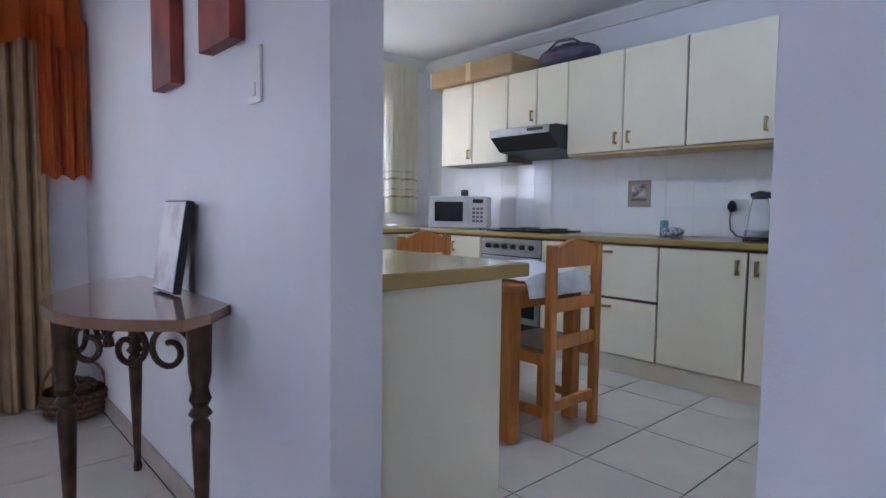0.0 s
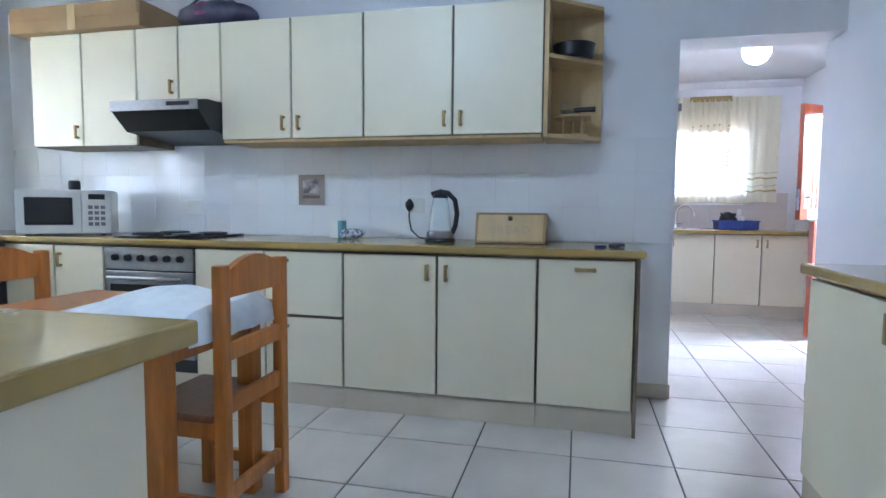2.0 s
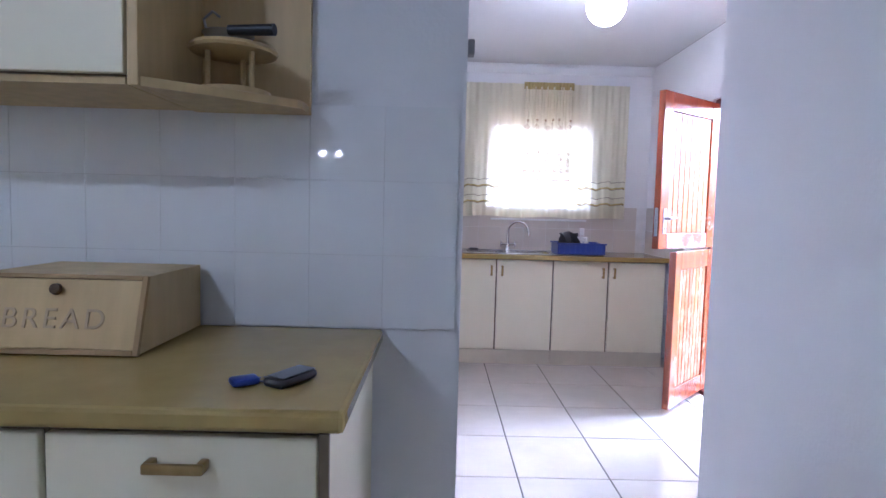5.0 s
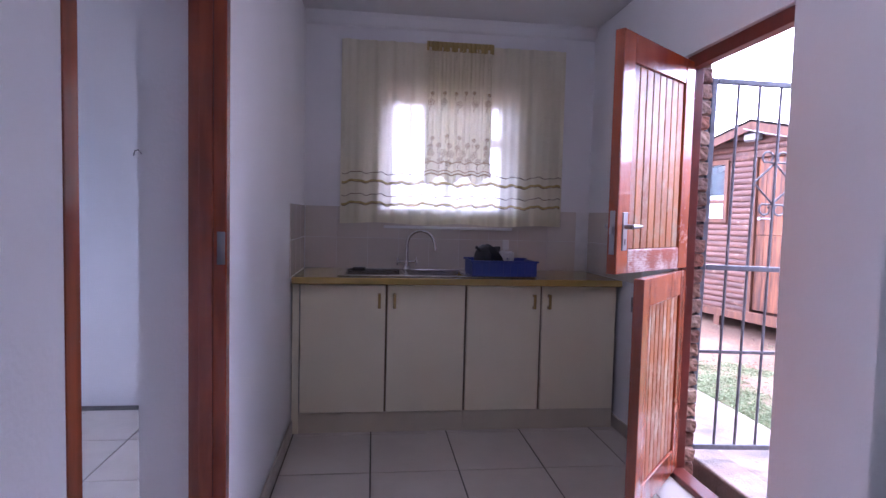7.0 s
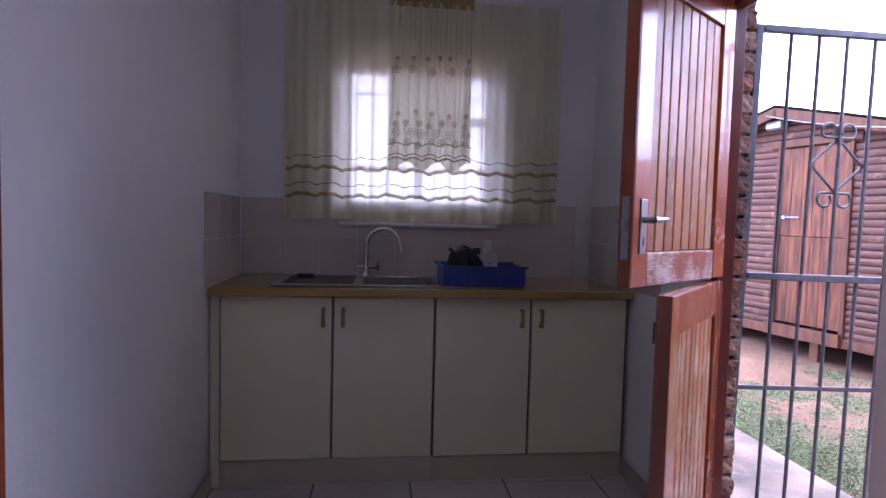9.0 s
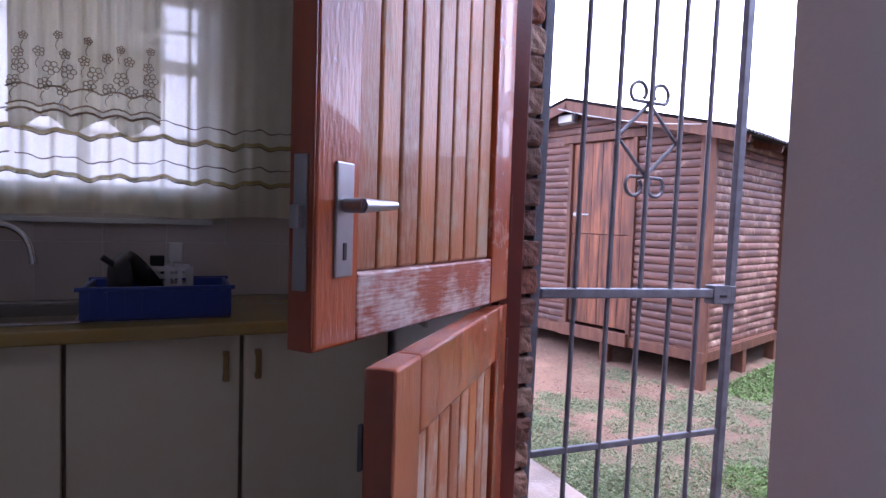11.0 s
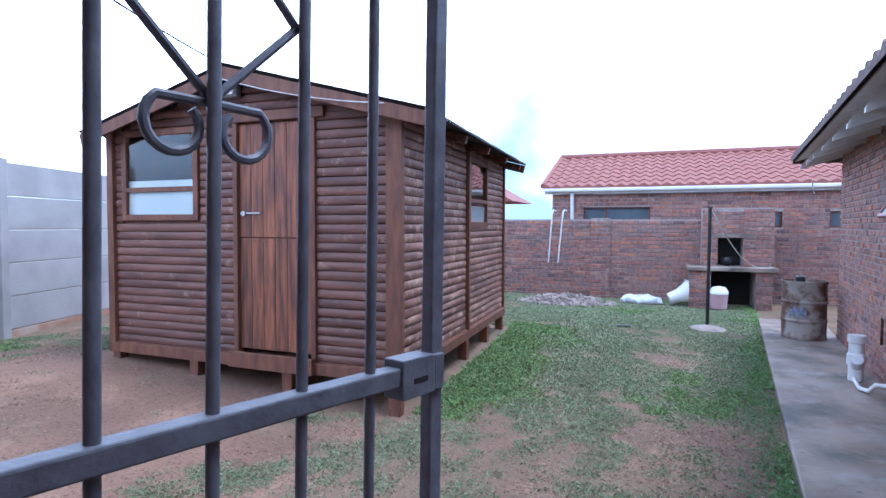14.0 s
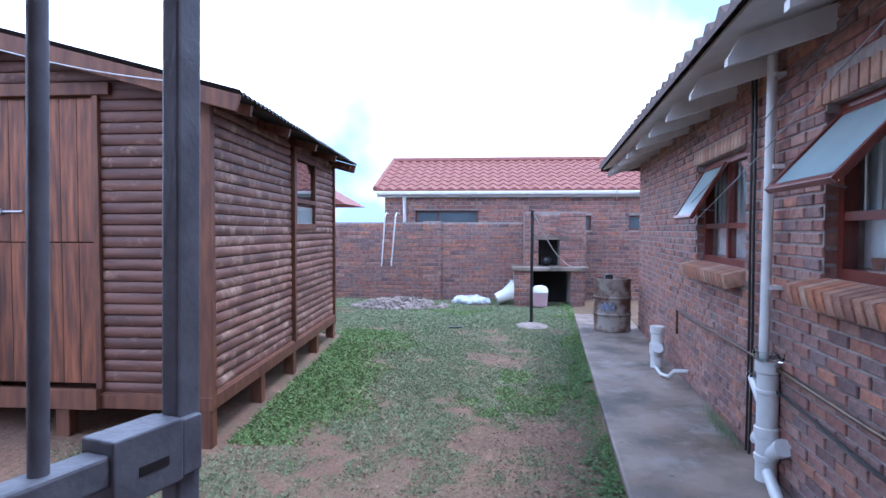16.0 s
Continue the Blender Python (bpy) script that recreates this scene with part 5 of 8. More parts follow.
front_runs = {}
nrow = int((SZ1 - SZ0 - 0.06) / LP) + 1
for r in range(nrow):
    z = SZ0 + 0.075 + r * LP
    if z > SZ1 - 0.02:
        break
    zc = z + LP / 2
    runs = [(0.125, SW - 0.07)]
    if 0.2 < zc < 2.0:
        runs = [(0.125, 0.695), (1.445, SW - 0.07)]
    if 1.24 < zc < 2.0:
        runs = [(0.125, 0.695), (1.445, 1.79), (2.64, SW - 0.07)]
    for a, b in runs:
        key = ("x", round(b - a, 3))
        front_runs.setdefault(key, log_mesh(b - a, "x"))
        piece("log_board", front_runs[key], shed, (a, 0.068, z + DZ))
    runs = [(0.075, 1.79), (1.85, SD - 0.03)]
    if 1.19 < zc < 1.90:
        runs = [(0.075, 1.79), (2.66, SD - 0.03)]
    for a, b in runs:
        key = ("y", round(b - a, 3))
        front_runs.setdefault(key, log_mesh(b - a, "y"))
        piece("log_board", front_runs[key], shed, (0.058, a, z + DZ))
# gable boards
for r in range(5):
    z = SZ1 + 0.005 + r * LP
    f = (z - SZ1 + 0.04) / (SAPEX - SZ1)
    a, b = 0.08 + f * (SW / 2 - 0.05), SW - 0.08 - f * (SW / 2 - 0.05)
    if b - a > 0.2:
        piece("log_board", log_mesh(b - a, "x"), shed, (a, 0.068, z + DZ))
part("gable_lining", prism(B(), [(0.07, SZ1 + DZ), (SW - 0.07, SZ1 + DZ), (SW / 2, SAPEX + DZ - 0.03)], 0.075, 0.09, Matrix(((1, 0, 0, 0), (0, 0, 1, 0), (0, 1, 0, 0), (0, 0, 0, 1)))), M_SHEDTRIM, shed)
S("corner_post", M_SHEDTRIM, x=(0.0, 0.123), y=(0.012, 0.068), z=(SZ0, SZ1))
S("corner_post", M_SHEDTRIM, x=(0.012, 0.058), y=(0.069, 0.10), z=(SZ0, SZ1))
S("corner_post", M_SHEDTRIM, x=(SW - 0.07, SW), y=(0.012, 0.068), z=(SZ0, SZ1))
S("side_batten", M_SHEDTRIM, x=(0.004, 0.058), y=(1.795, 1.845), z=(SZ0, SZ1))
S("corner_post", M_SHEDTRIM, x=(0.012, 0.058), y=(SD - 0.03, SD + 0.01), z=(SZ0, SZ1))
S("bottom_board", M_SHEDTRIM, x=(0.0, SW), y=(0.006, 0.03), z=(SZ0 - 0.01, SZ0 + 0.072))
S("bottom_board", M_SHEDTRIM, x=(0.004, 0.03), y=(0.031, SD), z=(SZ0 - 0.01, SZ0 + 0.072))
# door
S("door_post", M_SHEDTRIM, x=(0.697, 0.735), y=(0.02, 0.09), z=(SZ0 + 0.073, 1.985))
S("door_post", M_SHEDTRIM, x=(1.40, 1.443), y=(0.02, 0.09), z=(SZ0 + 0.073, 1.985))
S("door_head", M_SHEDTRIM, x=(0.62, 1.52), y=(0.012, 0.066), z=(1.986, 2.06))
S("door_step", M_SHEDTRIM, x=(0.70, 1.46), y=(-0.035, 0.005), z=(SZ0 - 0.01, SZ0 + 0.11))
for zz0, zz1 in ((0.262, 1.112), (1.118, 1.975)):
    leaf = part("door_leaf", box(B(), 0.738, 1.398, 0.068, 0.082, zz0 + DZ, zz1 + DZ), M_SHEDTRIM, shed)
    for i in range(6):
        x = 0.74 + i * 0.1097
        part("door_board", box(B(), x, x + 0.107, 0.052, 0.067, zz0 + DZ, zz1 + DZ, 0.003), M_SHEDDOOR, leaf)
bm = B()
rod(bm, (1.38, 0.045, 1.30 + DZ), (1.20, 0.045, 1.30 + DZ), 0.008, 8)
rod(bm, (1.35, 0.05, 1.30 + DZ), (1.35, 0.03, 1.30 + DZ), 0.02, 10)
part("bolt", bm, M_STEEL, shed, "galvanised sliding bolt")
# front and side windows
for ax, a, b, z0, z1, rail in (("x", 1.80, 2.63, 1.245, 1.99, 1.50), ("y", 1.885, 2.65, 1.20, 1.885, 1.46)):
    w = part("window", B(), M_SHEDTRIM, shed)
    bm = B()
    fr_ = [(a, a + 0.05, z0, z1), (b - 0.05, b, z0, z1), (a + 0.05, b - 0.05, z0, z0 + 0.05), (a + 0.05, b - 0.05, z1 - 0.05, z1), (a + 0.05, b - 0.05, rail - 0.02, rail + 0.02)]
    for p, q, r0, r1 in fr_:
        box(bm, p, q, 0.03, 0.075, r0 + DZ, r1 + DZ, 0.003) if ax == "x" else box(bm, 0.022, 0.07, p, q, r0 + DZ, r1 + DZ, 0.003)
    bm.to_mesh(w.data)
    bm.free()
    for r0, r1 in ((z0 + 0.05, rail - 0.02), (rail + 0.02, z1 - 0.05)):
        part("pane", box(B(), a + 0.05, b - 0.05, 0.052, 0.056, r0 + DZ, r1 + DZ) if ax == "x" else box(B(), 0.046, 0.050, a + 0.05, b - 0.05, r0 + DZ, r1 + DZ), M_PANE, w)
    part("blind", box(B(), a + 0.05, b - 0.05, 0.064, 0.068, z0 + 0.05 + DZ, rail + 0.075 + DZ) if ax == "x" else box(B(), 0.056, 0.060, a + 0.05, b - 0.05, z0 + 0.05 + DZ, rail - 0.05 + DZ), M_WPLAST, w)
# stumps
for x in (0.06, 0.95, 1.85, SW - 0.08):
    for y in (0.06, 0.95, 1.80, 2.65, SD - 0.08):
        part("stump", box(B(), x - 0.045, x + 0.045, y - 0.045, y + 0.045, -0.02, SZ0 + DZ - 0.006, 0.008), M_SHEDTRIM, shed)
# roof
RA = math.atan2(SAPEX - SZ1 + 0.03, SW / 2)
for s in (-1, 1):
    run = (SW / 2 + (0.14 if s > 0 else 0.24)) / math.cos(RA)
    nx, verts, faces = 150, [], []
    for i in range(nx + 1):
        v = -0.14 + i * (SD + 0.16) / nx
        wob = 0.012 * math.sin(v / 0.076 * math.tau)
        for u in (0.0, run):
            x = SW / 2 + s * u * math.cos(RA)
            z = SAPEX + 0.045 - u * math.sin(RA) + wob + DZ
            verts += [(x, v, z), (x, v, z - 0.006)]
    for i in range(nx):
        a = 4 * i
        faces += [(a, a + 2, a + 6, a + 4), (a + 1, a + 5, a + 7, a + 3), (a + 2, a + 3, a + 7, a + 6)]
    me = bpy.data.meshes.new("roof_sheet")
    me.from_pydata(verts, [], faces)
    me.materials.append(M_DARKROOF)
    ob = new("roof_sheet", me)
    ob.parent = shed
    tagged(ob, "dark corrugated roof sheet")
    for v in (-0.125, SD - 0.01):
        bm = box(B(), -0.0, run, v - 0.012, v + 0.012, -0.10, -0.008, 0.003)
        bmesh.ops.transform(bm, matrix=Matrix.Translation((SW / 2, 0, SAPEX + 0.035 + DZ)) @ (pose(0, 0, 0, 0, math.degrees(RA), 0) if s > 0 else Matrix.Diagonal((-1, 1, 1, 1)) @ pose(0, 0, 0, 0, math.degrees(RA), 0)), verts=bm.verts)
        bmesh.ops.recalc_face_normals(bm, faces=bm.faces)
        part("barge_board", bm, M_SHEDTRIM, shed)
    for k in range(5):
        v = 0.15 + k * (SD - 0.3) / 4
        bm = box(B(), -0.0, run - 0.03, v - 0.02, v + 0.02, -0.08, -0.02)
        bmesh.ops.transform(bm, matrix=Matrix.Translation((SW / 2, 0, SAPEX + 0.035 + DZ)) @ (pose(0, 0, 0, 0, math.degrees(RA), 0) if s > 0 else Matrix.Diagonal((-1, 1, 1, 1)) @ pose(0, 0, 0, 0, math.degrees(RA), 0)), verts=bm.verts)
        bmesh.ops.recalc_face_normals(bm, faces=bm.faces)
        part("rafter", bm, M_SHEDTRIM, shed)
bulk = part("bulkhead_lamp", box(B(), 1.36, 1.56, -0.03, 0.04, 2.17 + DZ, 2.27 + DZ, 0.012), M_GREY, shed, "grey and white bulkhead lamp")
part("lens", box(B(), 1.375, 1.545, -0.055, -0.031, 2.185 + DZ, 2.255 + DZ, 0.010), M_WPLAST, bulk)
bulk = part("bulkhead_lamp", box(B(), -0.02, 0.02, 1.80, 1.90, 1.93 + DZ, 1.99 + DZ, 0.010), M_GREY, shed, "small white side lamp")
part("lens", box(B(), -0.035, -0.021, 1.81, 1.89, 1.935 + DZ, 1.985 + DZ, 0.006), M_WPLAST, bulk)

# the shed was drawn with its near front corner at the left; turn it to face the back door
flipped = set()
TURN_ROUND = Matrix(((-1, -LEAN, 0, 0), (0, 0.94, 0, 0), (0, 0, 1, 0), (0, 0, 0, 1)))
for ob in shed.children_recursive:
    if ob.data.name not in flipped:
        flipped.add(ob.data.name)
        ob.data.transform(TURN_ROUND)
        ob.data.flip_normals()
    ob.location = TURN_ROUND @ ob.location
shed.matrix_world = pose(SHED_AT[0], SHED_AT[1], GROUND, 0, 0, SHED_RZ + 180)

# ---- ground ----
M_SOIL = mat("lawn_and_red_soil", (0.225, 0.125, 0.078), 0.95, scale=1.0, bump=0.8, bump_scale=55, second=(0.145, 0.08, 0.05), contrast=(0.3, 0.66))
nt = M_SOIL.node_tree
lk = nt.links.new
bs = nt.nodes["Principled BSDF"]
tc = nt.nodes.new("ShaderNodeTexCoord")
soil = bs.inputs["Base Color"].links[0].from_socket
ng = nt.nodes.new("ShaderNodeTexNoise")
ng.inputs["Scale"].default_value, ng.inputs["Detail"].default_value = 0.9, 8
ng.inputs["Roughness"].default_value = 0.72
lk(tc.outputs["Object"], ng.inputs["Vector"])
rg = nt.nodes.new("ShaderNodeValToRGB")
rg.color_ramp.elements[0].position, rg.color_ramp.elements[1].position = 0.37, 0.56
bare = None
for centre, r0, r1, cut in (((10.4, -3.7, -0.1), 0.9, 2.3, 0.20), ((7.9, -5.4, -0.1), 0.3, 1.3, 0.12), ((9.3, -9.3, -0.1), 0.2, 0.9, 0.08)):
    dn = nt.nodes.new("ShaderNodeVectorMath")
    dn.operation = "DISTANCE"
    dn.inputs[1].default_value = centre
    lk(tc.outputs["Object"], dn.inputs[0])
    mr = nt.nodes.new("ShaderNodeMapRange")
    mr.inputs[1].default_value, mr.inputs[2].default_value, mr.inputs[3].default_value, mr.inputs[4].default_value = r0, r1, cut, 0.0
    lk(dn.outputs["Value"], mr.inputs[0])
    if bare is None:
        bare = mr.outputs[0]
    else:
        mxx = nt.nodes.new("ShaderNodeMath")
        mxx.operation = "MAXIMUM"
        lk(bare, mxx.inputs[0])
        lk(mr.outputs[0], mxx.inputs[1])
        bare = mxx.outputs[0]
sub = nt.nodes.new("ShaderNodeMath")
sub.operation = "SUBTRACT"
lk(ng.outputs[0], sub.inputs[0])
lk(bare, sub.inputs[1])
lk(sub.outputs[0], rg.inputs[0])
nf = nt.nodes.new("ShaderNodeTexNoise")
nf.inputs["Scale"].default_value = 22
lk(tc.outputs["Object"], nf.inputs["Vector"])
rf = nt.nodes.new("ShaderNodeValToRGB")
rf.color_ramp.elements[0].color, rf.color_ramp.elements[1].color = (0.085, 0.088, 0.045, 1), (0.14, 0.145, 0.075, 1)
lk(nf.outputs[0], rf.inputs[0])
half = nt.nodes.new("ShaderNodeMath")
half.operation = "MULTIPLY"
half.inputs[1].default_value = 0.45
lk(rg.outputs[0], half.inputs[0])
mx = nt.nodes.new("ShaderNodeMixRGB")
lk(half.outputs[0], mx.inputs[0])
lk(soil, mx.inputs[1])
lk(rf.outputs[0], mx.inputs[2])
lk(mx.outputs[0], bs.inputs["Base Color"])
blotch(M_SOIL, (0.31, 0.18, 0.115), 2.2, 0.52, 0.66, 0.6)
blotch(M_SOIL, (0.075, 0.048, 0.032), 44.0, 0.52, 0.64, 0.8, 4)
blotch(M_SOIL, (0.34, 0.27, 0.19), 75.0, 0.62, 0.70, 0.7, 3)
bm = B()
size, n = 40.0, 100
rows = []
for i in range(n + 1):
    row = []
    for jn in range(n + 1):
        x, y = 9 + (i / n - 0.5) * size, -8 + (jn / n - 0.5) * size
        z = lie(x, y) if -14 < y < -1.9 and x > 4 else GROUND - 0.24
        if x < 8.6 and y > -3.2:
            z = GROUND - 0.24 if y > -2.0 else GROUND - 0.02
        row.append(bm.verts.new((x, y, z)))
    rows.append(row)
for i in range(n):
    for jn in range(n):
        bm.faces.new((rows[i][jn], rows[i + 1][jn], rows[i + 1][jn + 1], rows[i][jn + 1]))
far = [bm.verts.new((x, y, GROUND - 0.24)) for x, y in ((-400, -400), (400, -400), (400, 400), (-400, 400))]
cor = [rows[0][0], rows[n][0], rows[n][n], rows[0][n]]
edges_ = [[rows[i][0] for i in range(n + 1)], [rows[n][i] for i in range(n + 1)], [rows[n - i][n] for i in range(n + 1)], [rows[0][n - i] for i in range(n + 1)]]
for k in range(4):
    a, b = far[k], far[(k + 1) % 4]
    bm.faces.new([a, b] + list(reversed(edges_[k])))
setting("ground", bm, M_SOIL, "patchy lawn and bare reddish soil of the back yard", "ground")



# ---- kitchen things ----
ov = thing("built_in_oven", (4.27, 3.05, 0.12), "built-in oven with a steel control panel and six black knobs", "oven")
wpart("body", box(B(), 3.99, 4.55, 2.745, 3.355, 0.12, 0.85), M_BLACK, ov)
pn = wpart("control_panel", box(B(), 3.968, 3.989, 2.75, 3.35, 0.715, 0.845, 0.003), M_STEEL, ov, "brushed steel control panel")
for i in range(6):
    y = 2.825 + i * 0.088
    bm = B()
    rod(bm, (3.967, y, 0.785), (3.945, y, 0.785), 0.021, 16, 0.018)
    box(bm, 3.938, 3.948, y - 0.004, y + 0.004, 0.768, 0.802, 0.002)
    wpart("knob", bm, M_BLACK, pn, "black round knob", True)
dr = wpart("oven_door", box(B(), 3.968, 3.989, 2.75, 3.35, 0.20, 0.705, 0.004), M_STEEL, ov, "steel and dark glass door")
wpart("glass", box(B(), 3.962, 3.9675, 2.79, 3.31, 0.25, 0.63, 0.002), M_DGLASS, dr)
bm = B()
rod(bm, (3.935, 2.80, 0.668), (3.935, 3.30, 0.668), 0.011)
rod(bm, (3.968, 2.83, 0.668), (3.935, 2.83, 0.668), 0.008)
rod(bm, (3.968, 3.27, 0.668), (3.935, 3.27, 0.668), 0.008)
wpart("handle", bm, M_STEEL, dr, smooth=True)
wpart("plinth", box(B(), 3.982, 3.998, 2.745, 3.355, 0.0, 0.119), M_PLINTH, ov)
hob = thing("electric_hob", (4.26, 3.05, 0.90), "black electric hob with four solid plates", "hob")
wpart("tray", box(B(), 4.02, 4.50, 2.76, 3.34, 0.9005, 0.912, 0.004), M_DGLASS, hob)
for y in (2.91, 3.19):
    for x in (4.14, 4.38):
        wpart("hot_plate", lathe(B(), [(0.085, 0), (0.09, 0.004), (0.088, 0.012), (0.06, 0.014), (0.0, 0.013)], (x, y, 0.9125)), M_BLACK, hob, smooth=True)
hd = thing("cooker_hood", (4.2, 3.05, 1.50), "slim steel cooker hood with a dark underside", "cooker hood")
bm = B()
prism(bm, [(4.595, 1.715), (4.13, 1.715), (4.06, 1.700), (4.045, 1.645), (4.16, 1.54), (4.595, 1.50)], 2.75, 3.34, Matrix(((1, 0, 0, 0), (0, 0, 1, 0), (0, 1, 0, 0), (0, 0, 0, 1))))
wpart("casing", bm, M_BLACK, hd)
fp = wpart("front_panel", box(B(), 4.034, 4.0445, 2.748, 3.342, 1.642, 1.702, 0.003), M_STEEL, hd, "brushed steel front strip")
wpart("switch_strip", box(B(), 4.030, 4.0335, 2.80, 2.95, 1.665, 1.688, 0.001), M_BLACK, fp)
mw = thing("microwave_oven", (4.20, 3.83, 0.90), "white microwave oven in the worktop corner", "microwave", rz=37)
part("casing", box(B(), -0.17, 0.17, -0.255, 0.255, 0.008, 0.285, 0.016), M_WPLAST, mw)
dr = part("door", box(B(), -0.185, -0.171, -0.09, 0.252, 0.012, 0.281, 0.005), M_WPLAST, mw)
part("glass", box(B(), -0.188, -0.1855, -0.045, 0.205, 0.065, 0.235, 0.002), M_DGLASS, dr, "dark glass")
pn = part("control_panel", box(B(), -0.185, -0.171, -0.252, -0.094, 0.012, 0.281, 0.004), M_WPLAST, mw)
part("display", box(B(), -0.188, -0.1855, -0.22, -0.13, 0.225, 0.258, 0.001), M_BLACK, pn)
for i in range(4):
    for k in range(3):
        part("button", box(B(), -0.1875, -0.1855, -0.22 + k * 0.034, -0.195 + k * 0.034, 0.06 + i * 0.035, 0.082 + i * 0.035, 0.001), M_GREY, pn)
for sx in (-0.13, 0.13):
    for sy_ in (-0.2, 0.2):
        part("foot", box(B(), sx - 0.015, sx + 0.015, sy_ - 0.015, sy_ + 0.015, 0, 0.0079), M_BLACK, mw)
tin = thing("small_jar", (4.21, 3.80, 1.186), "small dark jar on top of the microwave", "jar")
part("jar", lathe(B(), [(0.03, 0), (0.034, 0.01), (0.034, 0.05), (0.028, 0.06), (0, 0.06)]), M_BLACK, tin, smooth=True)
cb = thing("cardboard_box", (4.40, 3.76, 2.19), "flat brown cardboard box lying on the wall units", "box")
part("carton", box(B(), -0.20, 0.19, -0.5, 0.5, 0.0, 0.16, 0.008), M_CARD, cb)
part("flap", box(B(), -0.206, -0.201, -0.49, 0.49, 0.075, 0.158, 0.002), M_CARD, cb)
part("tape", box(B(), -0.209, -0.2065, -0.03, 0.03, 0.0, 0.158), M_PALEWOOD, cb)
bg = thing("storage_bag", (4.42, 2.87, 2.19), "grey zipped bag with a pink print on the wall units", "bag")
bm = B()
bmesh.ops.create_icosphere(bm, subdivisions=3, radius=1, matrix=Matrix.Translation((0, 0, 0.085)) @ Matrix.Diagonal((0.15, 0.27, 0.095, 1)))
for v in bm.verts:
    v.co.z = max(0.0, v.co.z + 0.018 * noise.noise(v.co * 9))
    v.co.y += 0.02 * noise.noise(v.co * 7)
part("bag", bm, M_BAG, bg, smooth=True)
part("print", lathe(B(), [(0.05, 0), (0.052, 0.004), (0.0, 0.006)]), M_PINK, bg).matrix_basis = pose(-0.135, 0.02, 0.10, 0, -70, 0)
bm = B()
tube(bm, [(-0.05, -0.2, 0.12), (-0.08, -0.1, 0.185), (-0.08, 0.05, 0.195), (-0.05, 0.18, 0.14)], 0.01, 6)
part("handle", bm, M_BAG, bg, smooth=True)
pan_t = thing("pan_cover", (4.45, 2.55, 2.19), "dark pan lid lying on the wall units", "lid")
part("lid", lathe(B(), [(0.12, 0), (0.125, 0.01), (0.06, 0.035), (0.0, 0.04)]), M_BLACK, pan_t, smooth=True)
pot = thing("cooking_pot", (4.44, 0.67, 1.905), "black cooking pot on the upper shelf", "pot")
part("pot", lathe(B(), [(0.09, 0), (0.105, 0.012), (0.112, 0.075), (0.115, 0.078), (0.107, 0.078), (0.098, 0.02), (0, 0.018)], sides=28), M_BLACK, pot, smooth=True)
st = thing("wooden_stand", (4.46, 0.67, 1.49), "small round two-tier wooden stand", "stand")
part("tray", lathe(B(), [(0.085, 0), (0.085, 0.012), (0, 0.012)]), M_PALEWOOD, st)
part("tray", lathe(B(), [(0.10, 0.10), (0.104, 0.106), (0.10, 0.114), (0, 0.114)]), M_PALEWOOD, st)
for a in (0, 2.1, 4.2):
    bm = B()
    rod(bm, (0.06 * math.cos(a), 0.06 * math.sin(a), 0.012), (0.06 * math.cos(a), 0.06 * math.sin(a), 0.10), 0.007, 8)
    part("post", bm, M_PALEWOOD, st)
tb = thing("metal_strainer", (4.45, 0.68, 1.605), "small steel strainer with a black handle", "strainer")
part("bowl", lathe(B(), [(0.0, 0.0), (0.045, 0.008), (0.06, 0.028), (0.056, 0.028), (0.04, 0.012), (0, 0.006)]), M_STEEL, tb, smooth=True)
bm = B()
rod(bm, (-0.05, -0.02, 0.024), (-0.07, -0.13, 0.022), 0.012, 10, 0.014)
part("handle", bm, M_BLACK, tb, smooth=True)
bm = B()
tube(bm, [(0.0, 0.05, 0.028), (-0.01, 0.055, 0.06), (-0.02, 0.03, 0.075), (-0.03, 0.01, 0.06)], 0.003, 6)
part("hook", bm, M_STEEL, tb)
# kettle
kt = thing("glass_kettle", (4.30, 1.385, 0.90), "glass kettle with a black handle and base", "kettle")
part("base", lathe(B(), [(0.085, 0), (0.088, 0.008), (0.08, 0.022), (0, 0.022)]), M_BLACK, kt, smooth=True)
part("collar", lathe(B(), [(0.076, 0.023), (0.078, 0.03), (0.075, 0.06), (0.070, 0.06), (0.070, 0.03), (0, 0.03)]), M_STEEL, kt, smooth=True)
part("jug", lathe(B(), [(0.066, 0.061), (0.064, 0.10), (0.052, 0.19), (0.042, 0.245), (0.039, 0.245), (0.049, 0.19), (0.061, 0.10), (0.063, 0.064)], sides=28), M_CLEAR, kt, "clear glass jug", True)
lid = part("lid", lathe(B(), [(0.044, 0.246), (0.042, 0.262), (0.02, 0.275), (0, 0.275)]), M_BLACK, kt, smooth=True)
bm = B()
tube(bm, [(0, 0.05, 0.268), (0, 0.0, 0.283), (0, -0.045, 0.275), (0, -0.085, 0.235), (0, -0.098, 0.16), (0, -0.088, 0.09), (0, -0.07, 0.05)], 0.014, 10)
part("handle", bm, M_BLACK, kt, smooth=True)
bm = B()
tube(bm, [(0, 0.075, 0.015), (0.02, 0.13, 0.02), (0.10, 0.20, 0.06), (0.2, 0.245, 0.13), (0.262, 0.26, 0.19)], 0.005, 6)
part("cord", bm, M_BLACK, kt)
part("plug", lathe(B(), [(0.012, -0.03), (0.028, 0.0), (0.026, 0.02), (0.008, 0.045), (0, 0.046)], (0.262, 0.26, 0.20), 12), M_BLACK, kt, smooth=True)
so = thing("wall_socket", (4.586, 1.62, 1.10), "white wall socket above the worktop", "socket")
